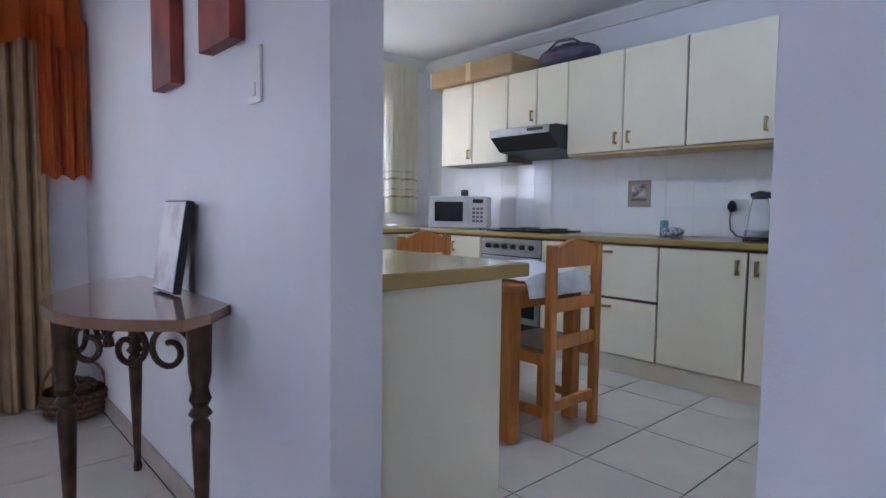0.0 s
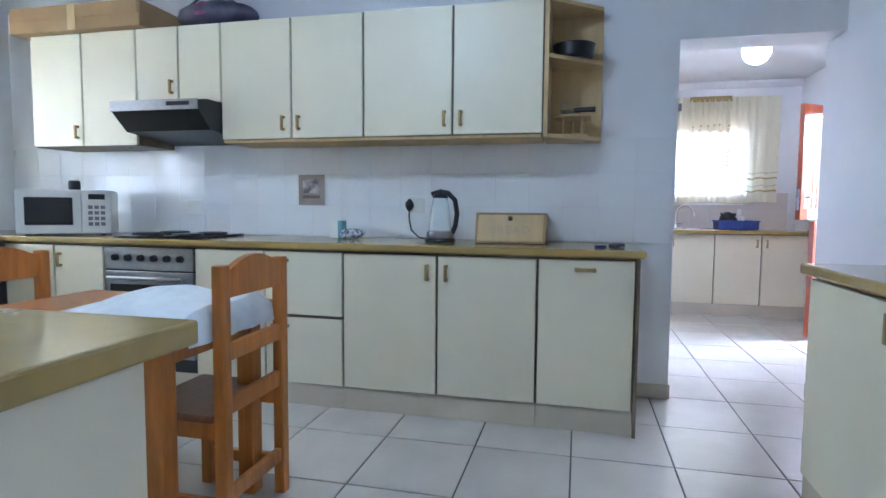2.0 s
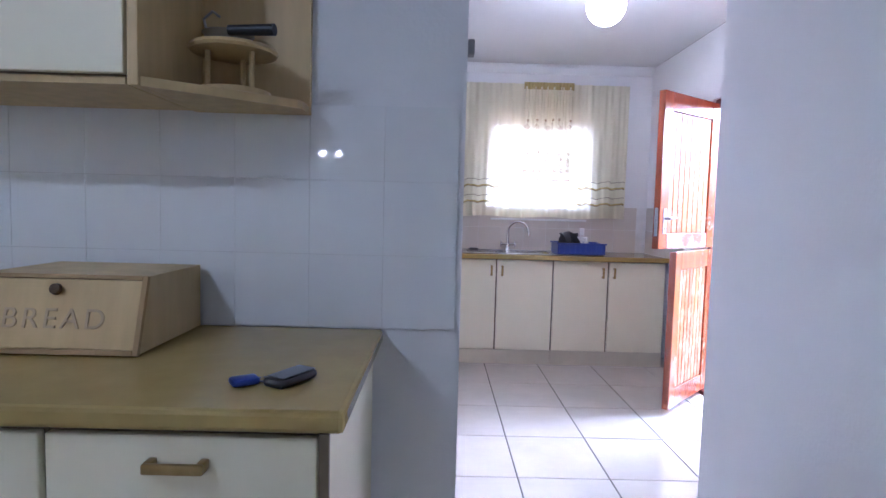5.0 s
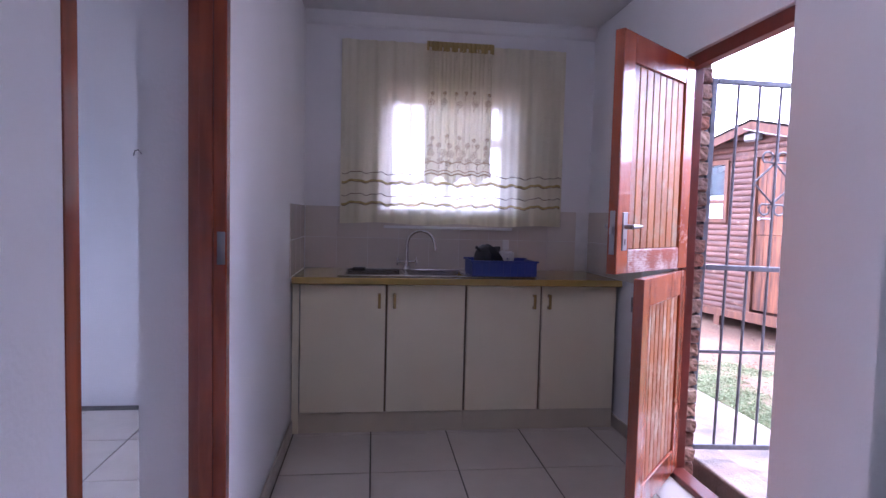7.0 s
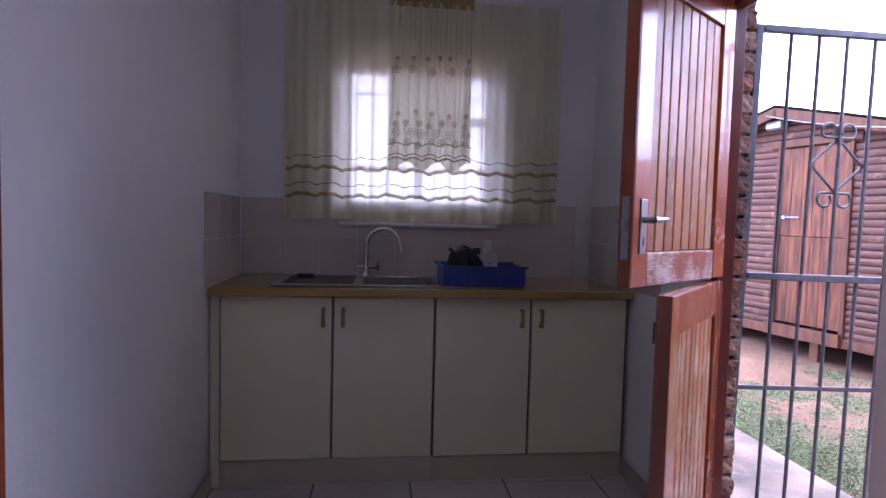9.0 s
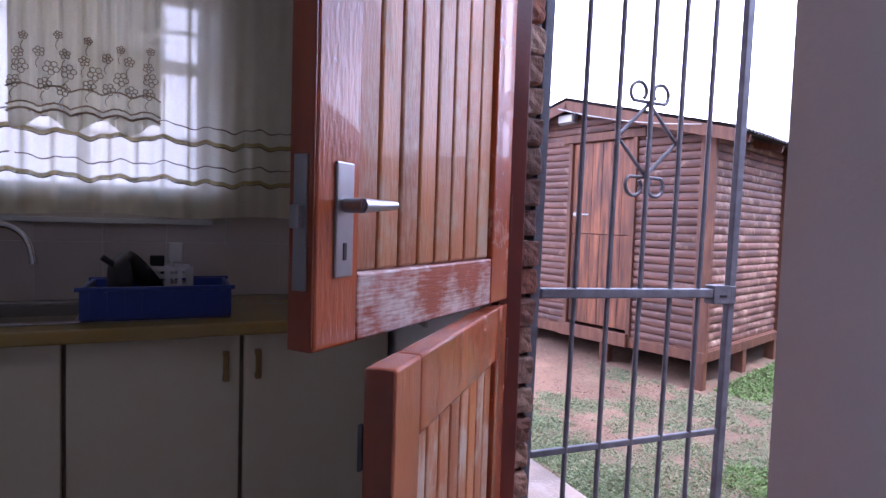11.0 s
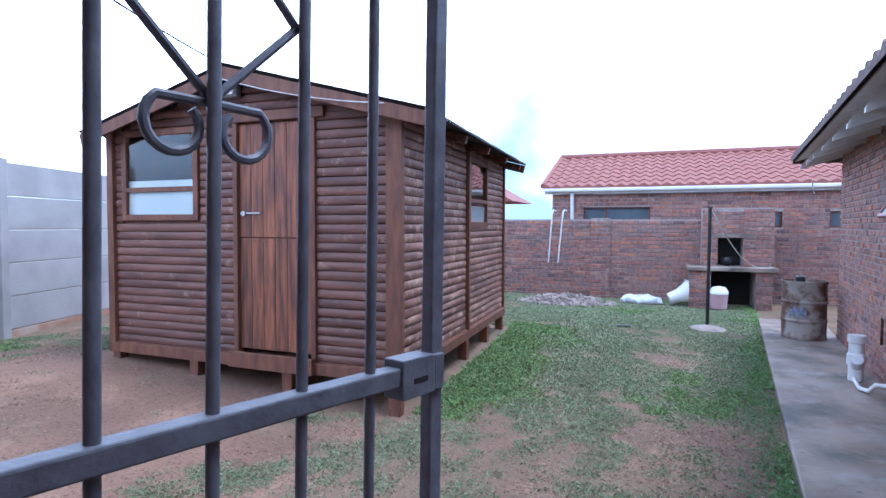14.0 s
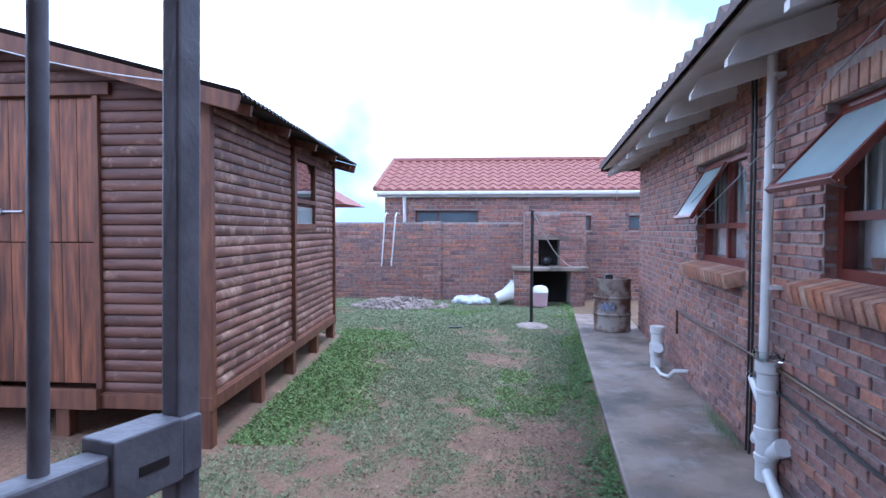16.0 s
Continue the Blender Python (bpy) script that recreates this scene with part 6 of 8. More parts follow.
part("plate", box(B(), -0.006, 0.0, -0.07, 0.07, -0.04, 0.055, 0.002), M_WPLAST, so)
so = thing("wall_socket", (4.586, 3.20, 1.08), "white wall socket beside the hob", "socket")
part("plate", box(B(), -0.006, 0.0, -0.07, 0.07, -0.05, 0.05, 0.002), M_WPLAST, so)
# bread box
br = thing("bread_box", (4.41, 0.985, 0.90), "pale wooden bread box with a sloping lid", "bread box")
bm = B()
prism(bm, [(0.16, 0.002), (-0.16, 0.002), (-0.11, 0.165), (0.16, 0.165)], -0.185, 0.185, Matrix(((1, 0, 0, 0), (0, 0, 1, 0), (0, 1, 0, 0), (0, 0, 0, 1))))
part("case", bm, M_PALEWOOD, br)
LIDT = math.degrees(math.atan2(0.05, 0.163))
lidb = part("lid", box(B(), -0.008, 0.0, -0.178, 0.178, 0.012, 0.162, 0.002), M_PALEWOOD, br)
lidb.matrix_basis = pose(-0.161, 0, 0, 0, LIDT, 0)
bm = B()
for a in ((-0.012, -0.0, -0.19, -0.179, 0.0, 0.172), (-0.012, 0.0, 0.179, 0.19, 0.0, 0.172), (-0.012, 0.0, -0.178, 0.178, 0.0, 0.010), (-0.012, 0.0, -0.178, 0.178, 0.163, 0.172)):
    box(bm, *a, 0.001)
rim = part("lid_frame", bm, M_CARD, br)
rim.matrix_basis = pose(-0.161, 0, 0, 0, LIDT, 0)
part("knob", lathe(B(), [(0.006, 0), (0.013, 0.008), (0.011, 0.016), (0, 0.018)]), M_BRONZE, lidb).matrix_basis = pose(-0.008, 0.0, 0.138, 0, -90, 0)
txt = bpy.data.curves.new("lettering", "FONT")
txt.body, txt.size, txt.extrude, txt.align_x, txt.space_character = "BREAD", 0.062, 0.0012, "CENTER", 1.25
tob = new("lettering", txt)
bpy.context.view_layer.update()
dg = bpy.context.evaluated_depsgraph_get()
tme = bpy.data.meshes.new_from_object(tob.evaluated_get(dg))
bpy.data.objects.remove(tob)
tme.materials.clear()
tme.materials.append(M_LETTER)
lob = new("lettering", tme)
lob.parent = lidb
lob.matrix_basis = pose(-0.0095, 0.0, 0.055, 90, 0, -90)
tagged(lob, "carved word BREAD")
# small worktop things
mg = thing("paper_packet", (4.45, 2.075, 0.90), "small blue and white packet on the worktop", "packet")
part("carton", box(B(), -0.03, 0.03, -0.012, 0.04, 0, 0.105, 0.002), M_WPLAST, mg)
part("blue_label", box(B(), -0.032, 0.032, -0.045, -0.0125, 0, 0.107, 0.003), mat("pale_blue_print", (0.20, 0.45, 0.55), 0.5, vary=0.2, scale=30), mg)
cl = thing("folded_cloth", (4.40, 1.96, 0.90), "crumpled white and blue cloth on the worktop", "cloth")
bm = B()
bmesh.ops.create_icosphere(bm, subdivisions=4, radius=1, matrix=Matrix.Diagonal((0.06, 0.075, 0.03, 1)))
for v in bm.verts:
    v.co += Vector((0, 0, 0.03)) + v.normal * 0.014 * noise.noise(v.co * 40)
    v.co.z = max(0.001, v.co.z)
part("cloth", bm, mat("striped_dish_cloth", (0.62, 0.66, 0.72), 0.9, scale=45, second=(0.16, 0.18, 0.28), contrast=(0.45, 0.55)), cl, smooth=True)
ph = thing("mobile_phone", (4.10, 0.435, 0.90), "dark folded phone on the worktop end", "phone", rz=62)
part("body", box(B(), -0.024, 0.024, -0.05, 0.05, 0.0, 0.018, 0.008), M_BLACK, ph, smooth=True)
part("screen", box(B(), -0.02, 0.02, -0.045, 0.04, 0.0182, 0.0195, 0.0005), M_GREY, ph)
ky = thing("key_fob", (4.08, 0.515, 0.90), "blue plastic key fob beside the phone", "key fob", rz=35)
part("fob", box(B(), -0.018, 0.018, -0.025, 0.025, 0.0, 0.014, 0.006), M_BLUE, ky, smooth=True)
bm = B()
tube(bm, [(0.014 * math.cos(a) , -0.035 + 0.014 * math.sin(a), 0.004) for a in np.linspace(0, 5.9, 14)], 0.0015, 6)
part("ring", bm, M_STEEL, ky)
bk = thing("white_tray_cloth", (3.5, 4.40, 0.90), "white cloth lying under the kitchen window", "cloth")
bm = B()
bmesh.ops.create_grid(bm, x_segments=24, y_segments=14, size=1, matrix=Matrix.Diagonal((0.33, 0.17, 1, 1)))
for v in bm.verts:
    v.co.z = 0.012 + 0.018 * (noise.noise(v.co * 9) + 0.6)
bmesh.ops.solidify(bm, geom=bm.faces[:], thickness=0.006)
part("cloth", bm, M_LINEN, bk, smooth=True)
# picture tile
pt = thing("picture_tile", (4.583, 2.315, 1.20), "decorated splashback tile with a small grey landscape", "tile")
part("tile", box(B(), -0.004, 0.0, -0.092, 0.092, -0.098, 0.098, 0.002), mat("taupe_tile_border", (0.36, 0.31, 0.27), 0.2, vary=0.1), pt)
part("landscape", box(B(), -0.0052, -0.0041, -0.062, 0.062, -0.02, 0.068), mat("landscape_print", (0.55, 0.50, 0.48), 0.2, scale=14, second=(0.16, 0.13, 0.13), contrast=(0.4, 0.6)), pt)
part("caption_bar", box(B(), -0.0052, -0.0041, -0.06, 0.06, -0.055, -0.035), mat("brown_print", (0.14, 0.10, 0.085), 0.3), pt)


# ---- table and chairs ----
def chair(at, rz):
    """A pine chair with three back rails, the top one arched; its back is at y=0 and it faces +y."""
    c = thing("pine_chair", at, "orange varnished pine chair with a ladder back", "chair", "chairs at the small table", rz)
    w, d = 0.40, 0.36
    for x in (0, w - 0.042):
        part("back_leg", box(B(), x, x + 0.042, 0, 0.042, 0, 0.905, 0.005), M_PINE, c)
        part("front_leg", box(B(), x, x + 0.042, d - 0.042, d, 0, 0.40, 0.005), M_PINE, c)
        part("side_stretcher", box(B(), x + 0.008, x + 0.034, 0.043, d - 0.043, 0.10, 0.145, 0.003), M_PINE, c)
        part("side_rail", box(B(), x + 0.008, x + 0.034, 0.043, d - 0.043, 0.345, 0.40, 0.003), M_PINE, c)
    part("seat", box(B(), -0.005, w + 0.005, 0.044, d + 0.02, 0.401, 0.425, 0.008), M_PINE_SEAT, c, "darker red-brown seat")
    arch = [(0.043, 0.80), (0.043, 0.875)] + [(0.043 + (w - 0.086) * k / 10, 0.885 + 0.045 * math.sin(math.pi * k / 10)) for k in range(11)] + [(w - 0.043, 0.875), (w - 0.043, 0.80)]
    part("top_rail", prism(B(), arch, 0.008, 0.032, Matrix(((1, 0, 0, 0), (0, 0, 1, 0), (0, 1, 0, 0), (0, 0, 0, 1)))), M_PINE, c)
    part("back_rail", box(B(), 0.043, w - 0.043, 0.008, 0.032, 0.595, 0.655, 0.005), M_PINE, c)
    part("back_rail", box(B(), 0.043, w - 0.043, 0.008, 0.032, 0.42, 0.48, 0.005), M_PINE, c)
    part("stretcher", box(B(), 0.043, w - 0.043, 0.008, 0.032, 0.13, 0.18, 0.004), M_PINE, c)
    return c


chair((2.71, 1.685, 0), 0)
chair((3.05, 2.76, 0), 180)
tbl = thing("small_table", (2.84, 2.2, 0), "orange pine table with square legs", "table")
wpart("tabletop", box(B(), 2.50, 3.14, 1.745, 2.60, 0.705, 0.735, 0.006), M_PINE, tbl)
for x in (2.56, 3.03):
    for y in (1.79, 2.50):
        wpart("leg", box(B(), x, x + 0.065, y, y + 0.065, 0, 0.704, 0.005), M_PINE, tbl)
for a in ((2.63, 3.025, 1.80, 1.825), (2.63, 3.025, 2.52, 2.545), (2.575, 2.60, 1.86, 2.495), (3.05, 3.075, 1.86, 2.495)):
    wpart("apron", box(B(), *a, 0.615, 0.704), M_PINE, tbl)
wpart("foot_rail", box(B(), 2.575, 2.60, 1.86, 2.495, 0.08, 0.13, 0.004), M_PINE, tbl)
tw = thing("white_towel", (2.83, 1.95, 0.737), "crumpled white towel on the table", "towel")
bm = B()
bmesh.ops.create_grid(bm, x_segments=40, y_segments=40, size=1, matrix=Matrix.Diagonal((0.24, 0.27, 1, 1)))
for v in bm.verts:
    r = max(abs(v.co.x) / 0.24, abs(v.co.y) / 0.27)
    v.co.x += 0.03 * noise.noise(v.co * 6 + Vector((4, 1, 0)))
    lift = 0.012 + 0.05 * max(0, 1 - r * r) + 0.045 * max(0, noise.noise(v.co * 7)) * (1 - 0.6 * r)
    v.co.z = lift
    if v.co.y < -0.205:
        k = -0.205 - v.co.y
        v.co.y = -0.218 - 0.15 * k + 0.006 * math.sin(v.co.x * 50)
        v.co.z = 0.008 - k * 1.1
bmesh.ops.solidify(bm, geom=bm.faces[:], thickness=0.004)
part("cloth", bm, M_LINEN, tw, smooth=True)

# ---- living room corner ----
co = thing("console_table", (1.1, 2.05, 0), "half-round console table on turned bronze legs", "console table")
outline = [(1.29, 1.77), (1.20, 1.67), (1.11, 1.61), (1.06, 1.65), (0.985, 1.72), (0.925, 1.81), (0.885, 1.93), (0.872, 2.08), (0.90, 2.24), (0.975, 2.40), (1.06, 2.53), (1.17, 2.64), (1.29, 2.665)]
wpart("top", prism(B(), outline, 0.745, 0.775), M_CONSOLE, co, "polished brown top")
for x, y in ((1.185, 1.72), (0.925, 2.06), (1.235, 2.60)):
    wpart("leg", lathe(B(), [(0.014, 0), (0.017, 0.02), (0.012, 0.04), (0.024, 0.40), (0.026, 0.46), (0.018, 0.475), (0.032, 0.49), (0.02, 0.51), (0.03, 0.53), (0.022, 0.56), (0.030, 0.60), (0.034, 0.744), (0, 0.744)], (x, y, 0), 16), M_BRONZE, co, smooth=True)


def volute(a, b, z, flip):
    """A flat spiral scroll between two points under the table top."""
    a, b = Vector(a), Vector(b)
    d = (b - a).normalized()
    pts = []
    for i in range(26):
        t = i / 25 * 2.1 * math.tau * 0.62
        r = 0.075 * (1 - 0.72 * i / 25)
        c = a + d * 0.07
        pts.append((*(c + d * r * math.cos(t) * flip), z + r * math.sin(t)))
    return pts


for p, q in (((1.185, 1.72), (0.925, 2.06)), ((0.925, 2.06), (1.235, 2.60))):
    P, Q = Vector(p), Vector(q)
    for k in range(3):
        a = P.lerp(Q, 0.05 + 0.30 * k)
        b = P.lerp(Q, 0.35 + 0.30 * k)
        bm = B()
        tube(bm, volute(a, b, 0.66, 1 if k % 2 else -1), 0.009, 7)
        wpart("scroll", bm, M_BRONZE, co, smooth=True)
pf = thing("photo_frame", (1.215, 2.11, 0.776), "small photo panel leaning against the wall", "photo frame", rz=2)
bm = box(B(), -0.012, 0.012, -0.10, 0.10, 0.0, 0.30, 0.003)
bmesh.ops.transform(bm, matrix=pose(0, 0, 0.004, 0, 9, 0), verts=bm.verts)
part("frame", bm, M_BLACK, pf)
bm = box(B(), -0.0145, -0.0125, -0.094, 0.094, 0.006, 0.294)
bmesh.ops.transform(bm, matrix=pose(0, 0, 0.004, 0, 9, 0), verts=bm.verts)
part("print", bm, mat("faded_photo_print", (0.42, 0.36, 0.40), 0.35, scale=9, second=(0.66, 0.62, 0.62), contrast=(0.42, 0.6)), pf)
for y0, y1, z0 in ((2.14, 2.35, 1.462), (1.65, 1.88, 1.503)):
    pc = thing("canvas_picture", (1.28, (y0 + y1) / 2, z0), "dark red abstract canvas on the wall", "picture", "canvas pictures")
    wpart("canvas", box(B(), 1.250, 1.293, y0, y1, z0, z0 + 0.62, 0.003), M_PAINTING, pc)
sw = thing("light_switch", (1.29, 1.58, 1.40), "cream light switch plate on the wall", "switch")
wpart("plate", box(B(), 1.285, 1.2945, 1.545, 1.615, 1.327, 1.47, 0.002), M_WPLAST, sw)
wpart("rocker", box(B(), 1.281, 1.2848, 1.568, 1.592, 1.345, 1.38, 0.001), M_WPLAST, sw)
dp = thing("beige_drapes", (0.85, 3.68, 0), "beige full-length curtain hanging to the floor", "curtain")
for a0, a1 in ((0.44, 0.772), (0.778, 1.11)):
    wpart("drape", drape(B(), "x", 3.69, a0, a1, 0.01, 2.42, 4, 0.035, 70, 10), M_BEIGE, dp, smooth=True)
# net out of view, added to weaken the sky light through the window
wpart("net", drape(B(), "x", 3.765, -1.0, 0.66, 0.3, 2.40, 12, 0.012, 120, 6), M_SHEER, dp, "added cream net that dims the window out of view", True)
bm = B()
rod(bm, (-1.5, 3.68, 2.47), (1.28, 3.68, 2.47), 0.014, 10)
wpart("curtain_rail", bm, M_BRONZE, dp, smooth=True)
vl = thing("orange_valance", (0.8, 3.61, 1.3), "orange voile swag over the curtain rail", "valance")
wpart("swag", drape(B(), "x", 3.61, 0.1, 1.26, 1.84, 2.45, 6, 0.035, 90, 8, 0.03), M_ORANGE, vl, smooth=True)
wpart("tail", drape(B(), "x", 3.61, 1.07, 1.28, 1.20, 2.0, 3, 0.03, 40, 10, 0.015), M_ORANGE, vl, smooth=True)
bs_ = thing("wicker_basket", (1.16, 3.46, 0), "round wicker basket with a hoop handle", "basket")
part("bowl", lathe(B(), [(0.09, 0), (0.12, 0.03), (0.145, 0.13), (0.15, 0.135), (0.138, 0.135), (0.11, 0.035), (0, 0.02)]), M_WICKER, bs_, smooth=True)
for z in (0.03, 0.06, 0.09, 0.12):
    r = 0.122 + 0.22 * z * 0.9
    bm = B()
    tube(bm, [(r * math.cos(a), r * math.sin(a), z) for a in np.linspace(0, math.tau, 25)], 0.008, 6)
    part("weave", bm, M_WICKER, bs_)
bm = B()
tube(bm, [(-0.14 * math.cos(a), 0, 0.13 + 0.17 * math.sin(a)) for a in np.linspace(0, math.pi, 14)], 0.008, 7)
part("handle", bm, M_WICKER, bs_, smooth=True)
bm = B()
bmesh.ops.create_icosphere(bm, subdivisions=3, radius=1, matrix=Matrix.Translation((0, 0, 0.14)) @ Matrix.Diagonal((0.11, 0.11, 0.05, 1)))
for v in bm.verts:
    v.co += v.normal * 0.02 * noise.noise(v.co * 22)
dark = thing("dark_pine_cones", (1.16, 3.46, 0.1), "dark dried pods filling the basket", "pods")
bmesh.ops.translate(bm, vec=(0, 0, -0.1), verts=bm.verts)
part("pods", bm, M_BRONZE, dark)

# ---- yard: boundary wall, neighbour's house, braai ----
BK = pose(BACK_AT[0], BACK_AT[1], GROUND, 0, 0, BACK_RZ + 180)      # x runs away from the shed, -y looks at the house
bw = tagged(new("boundary_wall", mesh("boundary_wall", box(B(), -9.0, 0.3, 0.0, 0.11, -0.15, 1.44), M_MORTAR)), "clinker brick boundary wall with a pier", "wall", kind="structure")
bw.matrix_world = BK
part("pier", box(B(), -1.90, -1.56, -0.06, 0.0, -0.15, 1.46), M_MORTAR, bw)
part("pier", box(B(), -5.6, -5.26, -0.06, 0.0, -0.15, 1.46), M_MORTAR, bw)
nb = thing("neighbour_house", (0, 0, 0), "brick house with a terracotta tiled roof behind the wall", "house", kind="structure")
nb.matrix_world = BK
N0 = 0.5
nwall = part("wall", wall_y(B(), -2.72, 9.0, N0, N0 + 0.2, -0.15, 1.98, [(-2.12, -0.89, 1.42, 1.68), (0.92, 1.26, 1.30, 1.58), (1.95, 2.4, 1.30, 1.58)]), M_MORTAR, nb)
part("side_wall", box(B(), -2.72, -2.5, N0 + 0.201, N0 + 4.0, -0.15, 1.98), M_MORTAR, nb)
for a, b, c, d in ((-2.12, -0.89, 1.42, 1.68), (0.92, 1.26, 1.30, 1.58), (1.95, 2.4, 1.30, 1.58)):
    wn_ = part("window", box(B(), a, b, N0 + 0.06, N0 + 0.10, c, c + 0.03), M_DARKRED, nb)
    part("frame", box(box(box(B(), a, a + 0.03, N0 + 0.06, N0 + 0.1, c + 0.03, d), b - 0.03, b, N0 + 0.06, N0 + 0.1, c + 0.03, d), a + 0.03, b - 0.03, N0 + 0.06, N0 + 0.1, d - 0.03, d), M_DARKRED, wn_)
    if b - a > 1:
        part("mullion", box(B(), a + 0.42, a + 0.45, N0 + 0.06, N0 + 0.1, c + 0.03, d - 0.03), M_DARKRED, wn_)
    part("pane", box(B(), a + 0.03, b - 0.03, N0 + 0.08, N0 + 0.085, c + 0.03, d - 0.03), M_FARPANE, wn_)
part("gutter", box(B(), -2.85, 9.0, N0 - 0.22, N0 - 0.12, 1.97, 2.04, 0.02), M_WHITEP, nb, "white gutter")
part("fascia", box(B(), -2.85, 9.0, N0 - 0.119, N0 - 0.10, 1.93, 2.05), M_WHITEP, nb)
part("soffit", box(B(), -2.80, 9.0, N0 - 0.10, N0 + 0.0, 1.985, 2.0), M_DARKRED, nb)
bm = B()
rod(bm, (-2.32, N0 - 0.1, 1.95), (-2.32, N0 - 0.05, 1.30), 0.035, 10)
part("downpipe", bm, M_PVC, nb)
wave_roof(11.9, 2.15, 0.80, 0.20, 0.022, 0.26, M_RTILE, "roof_tiles", nb, pose(-2.86, N0 - 0.2, 2.07))
bm = B()
tube(bm, [(-2.9, N0 + 1.95, 2.88), (2, N0 + 1.95, 2.88), (9.05, N0 + 1.95, 2.88)], 0.07, 8)
part("ridge_cap", bm, M_RTILE, nb)
bm = B()
tube(bm, [(-2.88, N0 - 0.18, 2.09), (-2.88, N0 + 0.9, 2.50), (-2.88, N0 + 1.95, 2.88)], 0.05, 8)
part("verge_cap", bm, M_RTILE, nb)
# a far roof beyond the wall
fh = thing("far_house", (0, 0, 0), "distant house roof beyond the boundary wall", "house", kind="structure")
fh.matrix_world = BK
part("wall", box(B(), -14.0, -6.2, 9.0, 9.2, -0.2, 2.2), M_MORTAR, fh)
bm = B()
prism(bm, [(-14.5, 2.2), (-5.7, 2.2), (-8.2, 3.6), (-12.0, 3.6)], 8.8, 12.0, Matrix(((1, 0, 0, 0), (0, 0, 1, 0), (0, 1, 0, 0), (0, 0, 0, 1))))
part("roof", bm, M_RTILE, fh)
# white poles leaning on the wall
for x0, x1 in ((-2.62, -2.68), (-2.42, -2.50)):
    pl = thing("white_pole", (0, 0, 0), "thin white pipe leaning over the boundary wall", "pipe", "leaning pipes")
    pl.matrix_world = BK
    bm = B()
    tube(bm, [(x1, -0.05, 0.62), (x0, -0.025, 1.56), (x0 + 0.02, 0.03, 1.62), (x0 + 0.05, 0.08, 1.60)], 0.014, 8)
    part("pipe", bm, M_PVC, pl)
# braai
ba = thing("brick_braai", (0, 0, 0), "open brick braai with a concrete slab and chimney hole", "braai", kind="structure")
ba.matrix_world = BK
part("pier", box(B(), -0.24, 0.08, -0.72, -0.02, -0.1, 0.60), M_MORTAR, ba)
part("pier", box(B(), 0.72, 0.95, -0.72, -0.02, -0.1, 0.60), M_MORTAR, ba)
part("slab", box(B(), -0.28, 1.02, -0.78, 0.02, 0.60, 0.665, 0.008), M_CONC, ba, "grey concrete slab")
# black sheets paint the shade inside the fire opening and chimney hole
part("back", box(B(), 0.08, 0.72, -0.06, -0.02, -0.1, 0.60), M_VOID, ba)
part("chimney_cheek", box(B(), -0.05, 0.19, -0.45, -0.02, 0.666, 1.62), M_MORTAR, ba)
part("chimney_cheek", box(B(), 0.56, 1.0, -0.45, -0.02, 0.666, 1.62), M_MORTAR, ba)
part("chimney_back", box(B(), 0.19, 0.56, -0.08, -0.02, 0.666, 1.62), M_VOID, ba)
part("lintel", box(B(), 0.05, 0.72, -0.47, -0.30, 1.13, 1.20, 0.005), M_CONC, ba)
part("chimney_breast", box(B(), 0.19, 0.56, -0.45, -0.30, 1.201, 1.62), M_MORTAR, ba)
gr = thing("black_pot", (0, 0, 0), "small black iron pot on the braai slab", "pot")
gr.matrix_world = BK @ pose(0.34, -0.3, 0.667)
part("pot", lathe(B(), [(0.05, 0), (0.09, 0.04), (0.10, 0.09), (0.08, 0.14), (0.085, 0.15), (0, 0.16)]), M_BLACK, gr, smooth=True)
bn = thing("pedal_bin", (0, 0, 0), "pale pink bin with a white domed lid", "bin")
bn.matrix_world = BK @ pose(0.19, -0.85, 0)
part("tub", lathe(B(), [(0.10, 0), (0.12, 0.02), (0.135, 0.25), (0, 0.25)]), M_PINKBIN, bn, smooth=True)
part("lid", lathe(B(), [(0.14, 0.251), (0.135, 0.30), (0.09, 0.355), (0, 0.37)]), M_WPLAST, bn, smooth=True)
tl = thing("toilet_bowl", (0, 0, 0), "discarded white ceramic basin tipped on its side", "basin")
tl.matrix_world = BK @ pose(-0.36, -0.55, 0.17, 0, 68, 12)
part("bowl", lathe(B(), [(0.10, -0.2), (0.11, -0.05), (0.17, 0.10), (0.20, 0.16), (0.185, 0.165), (0.14, 0.09), (0.05, -0.02), (0, -0.03)]), M_CERAMIC, tl, smooth=True)
part("tank_rim", box(B(), -0.20, -0.08, -0.16, 0.16, 0.165, 0.20, 0.015), M_CERAMIC, tl)
sk = thing("plastic_sack", (0, 0, 0), "crumpled pale plastic sack on the grass", "sack")
sk.matrix_world = BK @ pose(-0.98, -0.5, 0)
bm = B()
bmesh.ops.create_icosphere(bm, subdivisions=4, radius=1, matrix=Matrix.Translation((0, 0, 0.04)) @ Matrix.Diagonal((0.34, 0.2, 0.10, 1)))
for v in bm.verts:
    v.co += v.normal * 0.045 * noise.noise(v.co * 11)
    v.co.z = max(0.0, v.co.z)
part("sack", bm, M_PBAG, sk)
rb = thing("rubble_heap", (0, 0, 0), "low heap of broken brick and stone", "rubble")
rb.matrix_world = BK @ pose(-2.2, -1.0, -0.02)
rnd = random.Random(8)
bm = B()
bmesh.ops.create_icosphere(bm, subdivisions=3, radius=1, matrix=Matrix.Diagonal((0.62, 0.3, 0.13, 1)))
for v in bm.verts:
    v.co += v.normal * 0.05 * noise.noise(v.co * 8)
